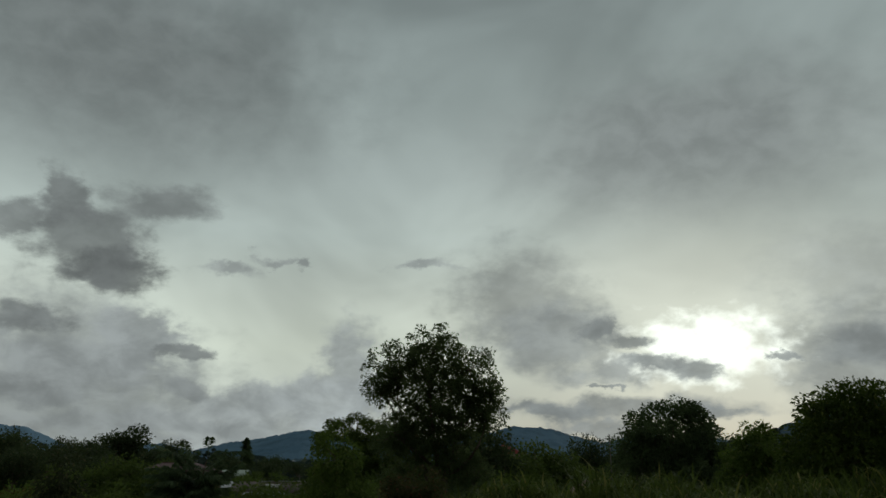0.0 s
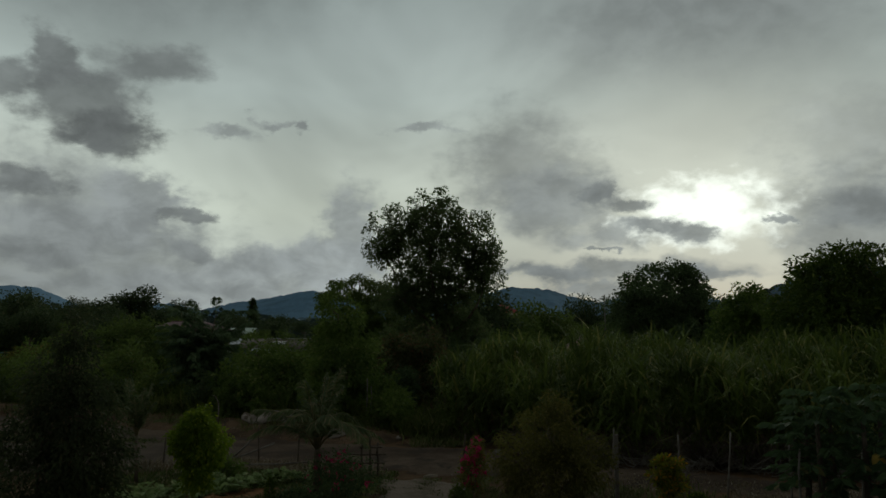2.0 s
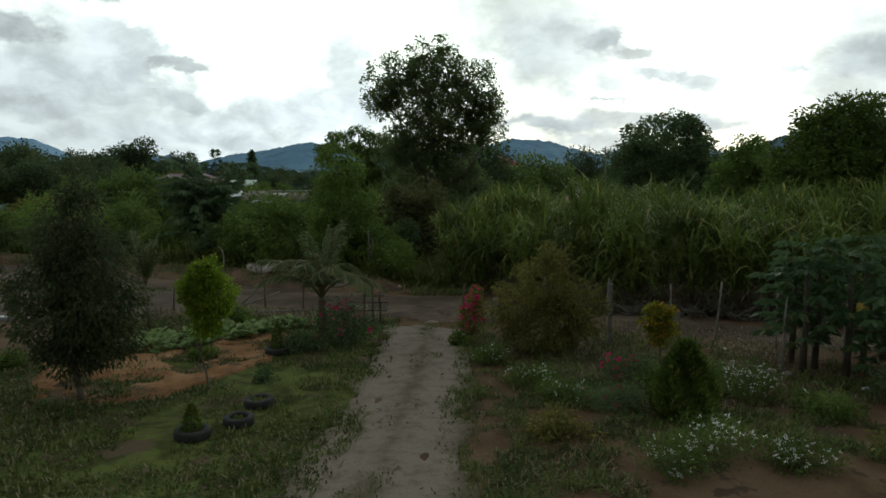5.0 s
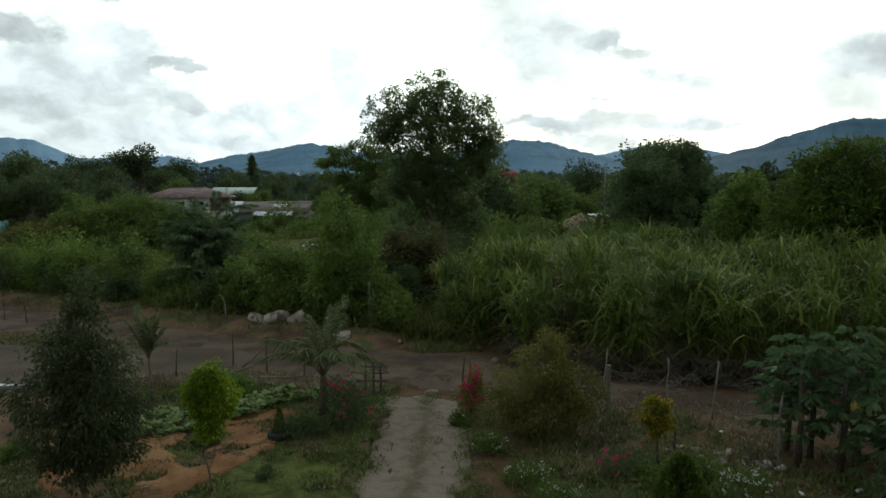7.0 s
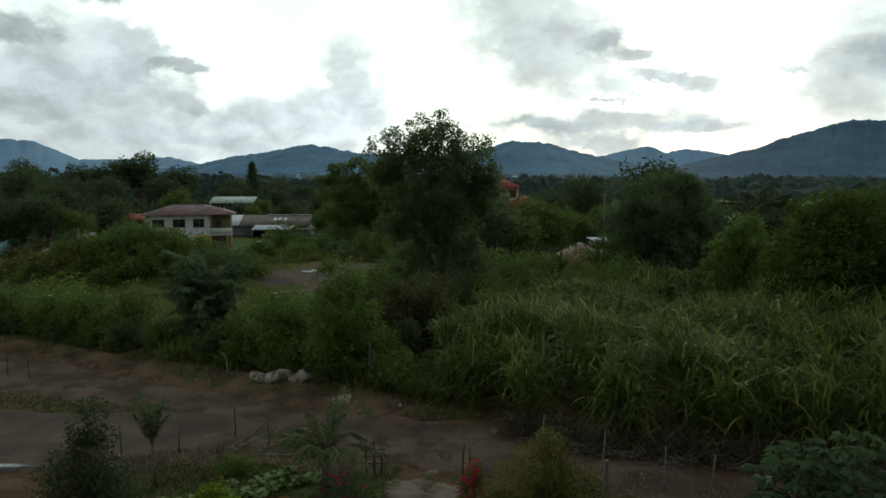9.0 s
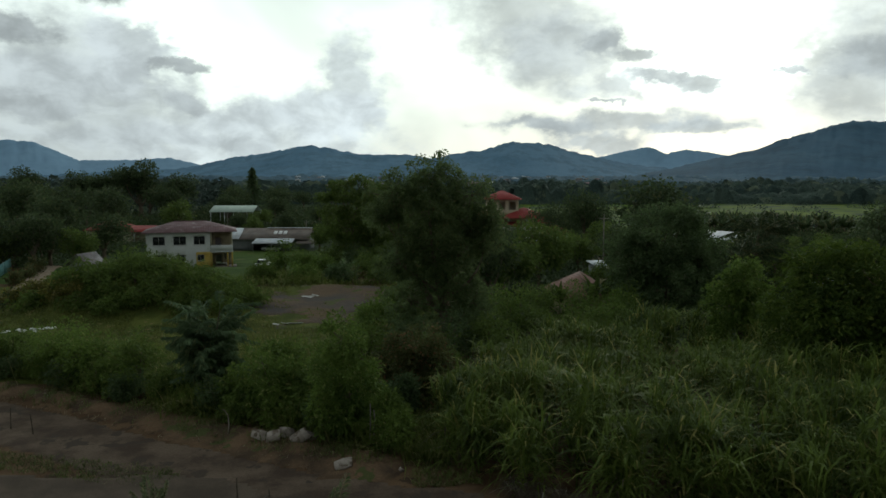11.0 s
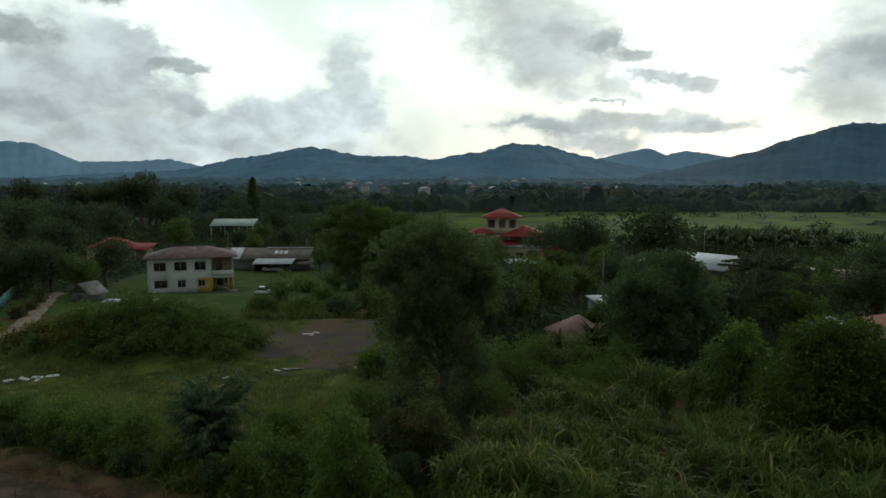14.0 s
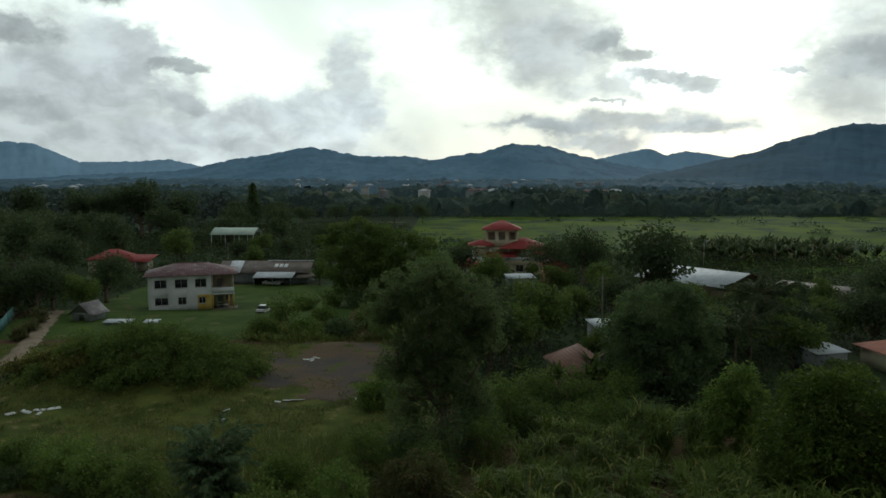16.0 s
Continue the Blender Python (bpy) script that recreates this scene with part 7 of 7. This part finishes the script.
# ---- gate, fence, posts ----
def stick(pile, x, y, h, lean=(0.0, 0.0), r=0.03, sides=6, z0=None):
    z = float(gz(x, y)) - 0.08 if z0 is None else z0
    s = np.linspace(0, 1, 5)
    wob = np.random.default_rng(int(abs(x) * 97 + y * 13)).normal(size=(5, 2)) * 0.012 * h
    pile.tube(np.stack([x + lean[0] * h * s + wob[:, 0] * s, y + lean[1] * h * s + wob[:, 1] * s, z + (h + 0.08) * s], -1), r * (1.1 - 0.3 * s), sides)
    return pile


gate = thing("gate", "open gate of dark bamboo posts and rails", "gate", pose(0, 0, 0))
for x, y, h in ((-2.62, 26.9, 1.55), (-2.35, 27.0, 1.25), (-2.95, 27.05, 1.15)):
    part("post", stick(Pile(), x, y, h, (0.01, 0), 0.045).mesh("post", "post_wood", True), None, gate)
for z, xa, xb in ((0.5, -3.35, -2.1), (0.8, -3.5, -2.05), (1.05, -3.0, -2.2)):
    g = float(gz(-3, 27))
    part("rail", Pile().tube([(xa, 27.0, g + z + 0.03), (-3, 26.97, g + z), (xb, 26.95, g + z + 0.02)], [0.03, 0.03, 0.028], 6).mesh("rail", "post_wood", True), None, gate)
for x, y, h in ((0.72, 25.8, 1.75), (0.95, 25.75, 1.6)):
    part("post", stick(Pile(), x, y, h, (0.02, 0), 0.045).mesh("post", "post_wood", True), None, gate)

POSTS = [(6.1, 27.2, 1.7, 0.1, "grey_wood"), (8.05, 25.6, 1.7, 0.02, "grey_wood"), (9.1, 24.0, 2.0, 0.08, "grey_wood"), (6.95, 21.2, 1.5, 0.02, "post_wood"), (9.45, 19.9, 2.2, 0.03, "grey_wood"), (10.7, 23.0, 1.8, -0.03, "grey_wood"),
         (3.9, 28.6, 1.9, 0.1, "grey_wood"), (12.4, 22.2, 1.9, 0.05, "grey_wood"), (-9.1, 31.0, 1.55, 0.0, "post_wood"), (-7.45, 30.2, 1.4, -0.02, "post_wood"), (-11.0, 29.4, 1.2, 0.05, "post_wood"), (-13.2, 29.0, 1.3, -0.04, "post_wood"),
         (-27.5, 42.8, 1.3, 0.0, "post_wood"), (-25.5, 41.8, 1.3, 0.03, "post_wood"), (-23.6, 40.8, 1.3, -0.1, "post_wood"), (-5.7, 29.2, 1.3, 0.08, "post_wood")]
for x, y, h, lean, mat in POSTS:
    p = thing("fence_post", "weathered wooden fence post leaning a little", "post", pose(0, 0, 0), "fence posts")
    part("stake", stick(Pile(), x, y, h, (lean, 0.02), 0.032).mesh("stake", mat, True), None, p)
p = thing("concrete_post", "pale square post standing beside the bush", "post", pose(5.45, 23.5, float(gz(5.45, 23.5)) - 0.05))
bm = rounded((0.12, 0.12, 2.05), (0, 0, 1.02), 0.015)
part("shaft", bm, "grey_wood", p)
part("cap", rounded((0.15, 0.15, 0.06), (0, 0, 2.08), 0.015), "stone", p)

# fallen poles by the left fence
for k, (x0, y0, z0, x1, y1, z1) in enumerate([(-8.6, 30.4, 0.1, -7.5, 30.2, 1.15), (-8.9, 29.6, 0.05, -6.9, 30.6, 0.7), (-7.9, 28.9, 0.1, -5.2, 28.7, 0.25), (-12.4, 30.6, 0.05, -9.6, 31.6, 0.12), (-11.2, 30.0, 0.05, -9.0, 31.0, 0.1)]):
    g0, g1 = float(gz(x0, y0)), float(gz(x1, y1))
    p = thing("fallen_pole", "weathered bamboo pole leaning on the fence", "pole", pose(0, 0, 0), "fallen poles")
    part("cane", Pile().tube([(x0, y0, g0 + z0), ((x0 + x1) / 2, (y0 + y1) / 2, (g0 + g1) / 2 + (z0 + z1) / 2 - 0.04), (x1, y1, g1 + z1)], [0.04, 0.038, 0.03], 6).mesh("cane", "grey_wood", True), None, p)
p = thing("bent_stick", "pale bent stick standing in the bank", "stick", pose(-12.1, 39.9, float(gz(-12.1, 39.9)) - 0.1))
part("stem", Pile().tube([(0, 0, 0), (0.05, 0, 0.7), (0.02, 0, 1.2), (-0.15, 0, 1.5), (-0.3, 0, 1.55)], [0.04, 0.035, 0.03, 0.025, 0.015], 6).mesh("stem", "slab", True), None, p)
for x, y, h in ((-3.9, 37.6, 2.4), (-3.7, 37.8, 2.0)):
    p = thing("bare_stem", "thin bare grey stem on the bank", "stick", pose(0, 0, 0), "bare stems")
    part("stem", stick(Pile(), x, y, h, (0.02, 0), 0.035).mesh("stem", "grey_wood", True), None, p)

# ---- broken slabs, stones, scraps ----
def slab(name, label, x, y, w, d, t, mat, tilt, turn, seed, group, roll=0):
    rng = np.random.default_rng(seed)
    a = np.radians([38, 85, 142, 190, 222, 268, 322]) + rng.uniform(-0.12, 0.12, 7)
    r = np.array([1.3, 0.95, 1.3, 1.0, 1.25, 0.9, 1.3]) * rng.uniform(0.85, 1.1, 7)
    V0 = np.stack([np.cos(a) * r * w / 2, np.sin(a) * r * d / 2, 0 * a], -1)
    V = np.concatenate([V0, V0 * np.array([0.96, 0.96, 1]) + np.array([0, 0, t])])
    p = Pile()
    q = np.arange(7)
    p.add(np.concatenate([V, [[0, 0, 0], [0, 0, t * 1.05]]]), np.stack([q, (q + 1) % 7, (q + 1) % 7 + 7, q + 7], -1), np.concatenate([np.stack([np.full(7, 15), q + 7, (q + 1) % 7 + 7], -1), np.stack([np.full(7, 14), (q + 1) % 7, q], -1)]))
    ob = new(name, p.mesh(name, mat))
    ob.matrix_basis = pose(x, y, float(gz(x, y)) + abs(math.sin(radians(tilt))) * d * 0.4 + 0.08, tilt, roll, turn)
    return tagged(ob, label, "slab", group)


for k, (x, y, w, d, tilt, turn, roll) in enumerate([(-10.0, 38.9, 0.85, 0.5, 34, 14, 24), (-9.25, 38.6, 0.7, 0.5, 52, -24, -18), (-8.6, 39.0, 0.6, 0.45, 60, 30, 12), (-7.75, 38.3, 0.75, 0.55, 46, 8, -30), (-7.2, 38.7, 0.5, 0.4, 30, -15, 20), (-5.0, 35.4, 0.75, 0.5, 24, 12, -14)]):
    slab("concrete_slab", "broken pale concrete slab tipped on the bank", x, y, w * 1.35, d * 1.5, 0.07, "slab", tilt, turn, 180 + k, "broken slabs", roll)
for k, (x, y, w, d) in enumerate([(-17.9, 93.4, 1.4, 0.7), (-17.2, 93.8, 1.5, 0.5), (-17.0, 93.0, 1.0, 0.6), (-16.6, 94.2, 0.6, 1.6), (-17.4, 75.0, 0.8, 1.2), (-16.6, 75.5, 0.8, 1.4), (-15.9, 75.8, 1.2, 0.7), (-15.2, 76.0, 0.9, 0.8), (-22, 72.2, 1.2, 0.7), (-21.4, 69.0, 1.2, 0.6), (-9.4, 76.5, 1.1, 0.4), (-42, 71.5, 2.2, 0.8), (-40.9, 72.0, 1.6, 0.7), (-39.6, 72.4, 1.8, 0.8), (-43.2, 70.9, 1.4, 0.7), (-40.4, 71.0, 1.2, 0.5)]):
    slab("white_sheet", "white scrap sheet lying on the ground", x, y, w * 0.7, d * 0.7, 0.06, "white_scrap", 14, 30 * k, 200 + k, "scrap sheets")

rng = np.random.default_rng(210)


def stone(x, y, s, label, mat="stone", group="stones"):
    ob = new("stone", Pile().ball((0, 0, 0), (s, s * rng.uniform(0.7, 1.1), s * 0.5), rng, 0.2, 8).mesh("stone", mat, True))
    ob.matrix_basis = pose(x, y, float(gz(x, y)) + s * 0.3, 0, 0, rng.uniform(0, 360))
    return tagged(ob, label, "stone", group)


for k in range(34):
    u = k / 33
    stone(7.0 + 3.2 * u + rng.normal() * 0.25, 21.4 - 1.9 * u + rng.normal() * 0.3, rng.uniform(0.06, 0.18), "grey rubble stone along the lane's edge", ("stone", "slab")[k % 2], "rubble stones")
for k in range(22):
    stone(rng.uniform(-2.3, 0.7), rng.uniform(14, 28), rng.uniform(0.03, 0.07), "small stone lying on the track", group="track stones")
for k in range(20):
    stone(rng.uniform(-12, -8.2), rng.uniform(17.5, 23), rng.uniform(0.04, 0.1), "small pale stone in the garden bed", group="bed stones")
stone(-1.5, 40.8, 0.32, "pale boulder in the grassy gap", "slab", "boulders")
stone(-2.1, 35.2, 0.2, "pale boulder beside the lane", "slab", "boulders")
stone(2.3, 31.6, 0.28, "grey boulder under the cane", "stone", "boulders")
for k, (x, y, w, d, turn) in enumerate([(8.25, 18.6, 0.5, 0.35, 10), (7.95, 18.9, 0.3, 0.25, 60), (7.4, 19.6, 0.12, 0.5, 0), (10.8, 18.2, 0.45, 0.2, 30), (8.9, 22.6, 0.22, 0.12, -20), (6.6, 19.0, 0.2, 0.2, 0), (9.2, 18.0, 0.3, 0.25, 80)]):
    slab("white_litter", "crumpled white litter beside the lane", x, y, w * 0.65, d * 0.5, 0.04, "white_scrap", 20, turn, 230 + k, "litter")
p = thing("yellow_crate", "pale yellow crate resting on the dry brush", "crate", pose(4.3, 27.9, float(gz(4.3, 27.9)) + 0.35, 8, -6, 12))
for x0, y0, x1, y1 in ((-0.3, -0.22, 0.3, -0.18), (-0.3, 0.18, 0.3, 0.22), (-0.3, -0.18, -0.26, 0.18), (0.26, -0.18, 0.3, 0.18)):
    part("side", Pile().box(x0, y0, 0, x1, y1, 0.5).mesh("side", "yellow_wall"), None, p)
part("bottom", Pile().box(-0.26, -0.18, 0, 0.26, 0.18, 0.04).mesh("bottom", "yellow_wall"), None, p)
ob = new("papaya_fruit", Pile().ball((0, 0, 0), (0.17, 0.17, 0.2), rng, 0.05, 14).mesh("papaya_fruit", "yellow_wall", True))
ob.matrix_basis = pose(11.25, 19.3, float(gz(11.25, 19.3)) + 1.95)
tagged(ob, "ripe yellow papaya fruit hanging on its tree", "fruit")

# brush heaps of dead stalks under the cane
for k in range(26):
    x = 4 + k * 0.85
    y = float(np.interp(x, [3, 5.5, 14, 30], [30.9, 29.4, 26.6, 23.3])) + rng.normal() * 0.3
    pile = Pile()
    for _ in range(26):
        a, L, e = rng.uniform(0, 6.28), rng.uniform(0.5, 1.4), rng.uniform(-0.1, 0.9)
        c = np.array([rng.normal() * 0.35, rng.normal() * 0.25, rng.uniform(0.05, 0.45)])
        d = np.array([math.cos(a) * math.cos(e), math.sin(a) * math.cos(e), math.sin(e)]) * L / 2
        pts = np.stack([c - d * 0.6, c, c + d])
        pts[:, 2] = np.maximum(pts[:, 2], 0.01)
        pile.tube(pts, [0.014, 0.012, 0.006], 4)
    ob = new("brush_heap", pile.mesh("brush_heap", "grey_wood"))
    ob.matrix_basis = pose(x, y, float(gz(x, y)))
    tagged(ob, "heap of dead grey stalks below the cane", "brush", "brush heaps", "stuff")
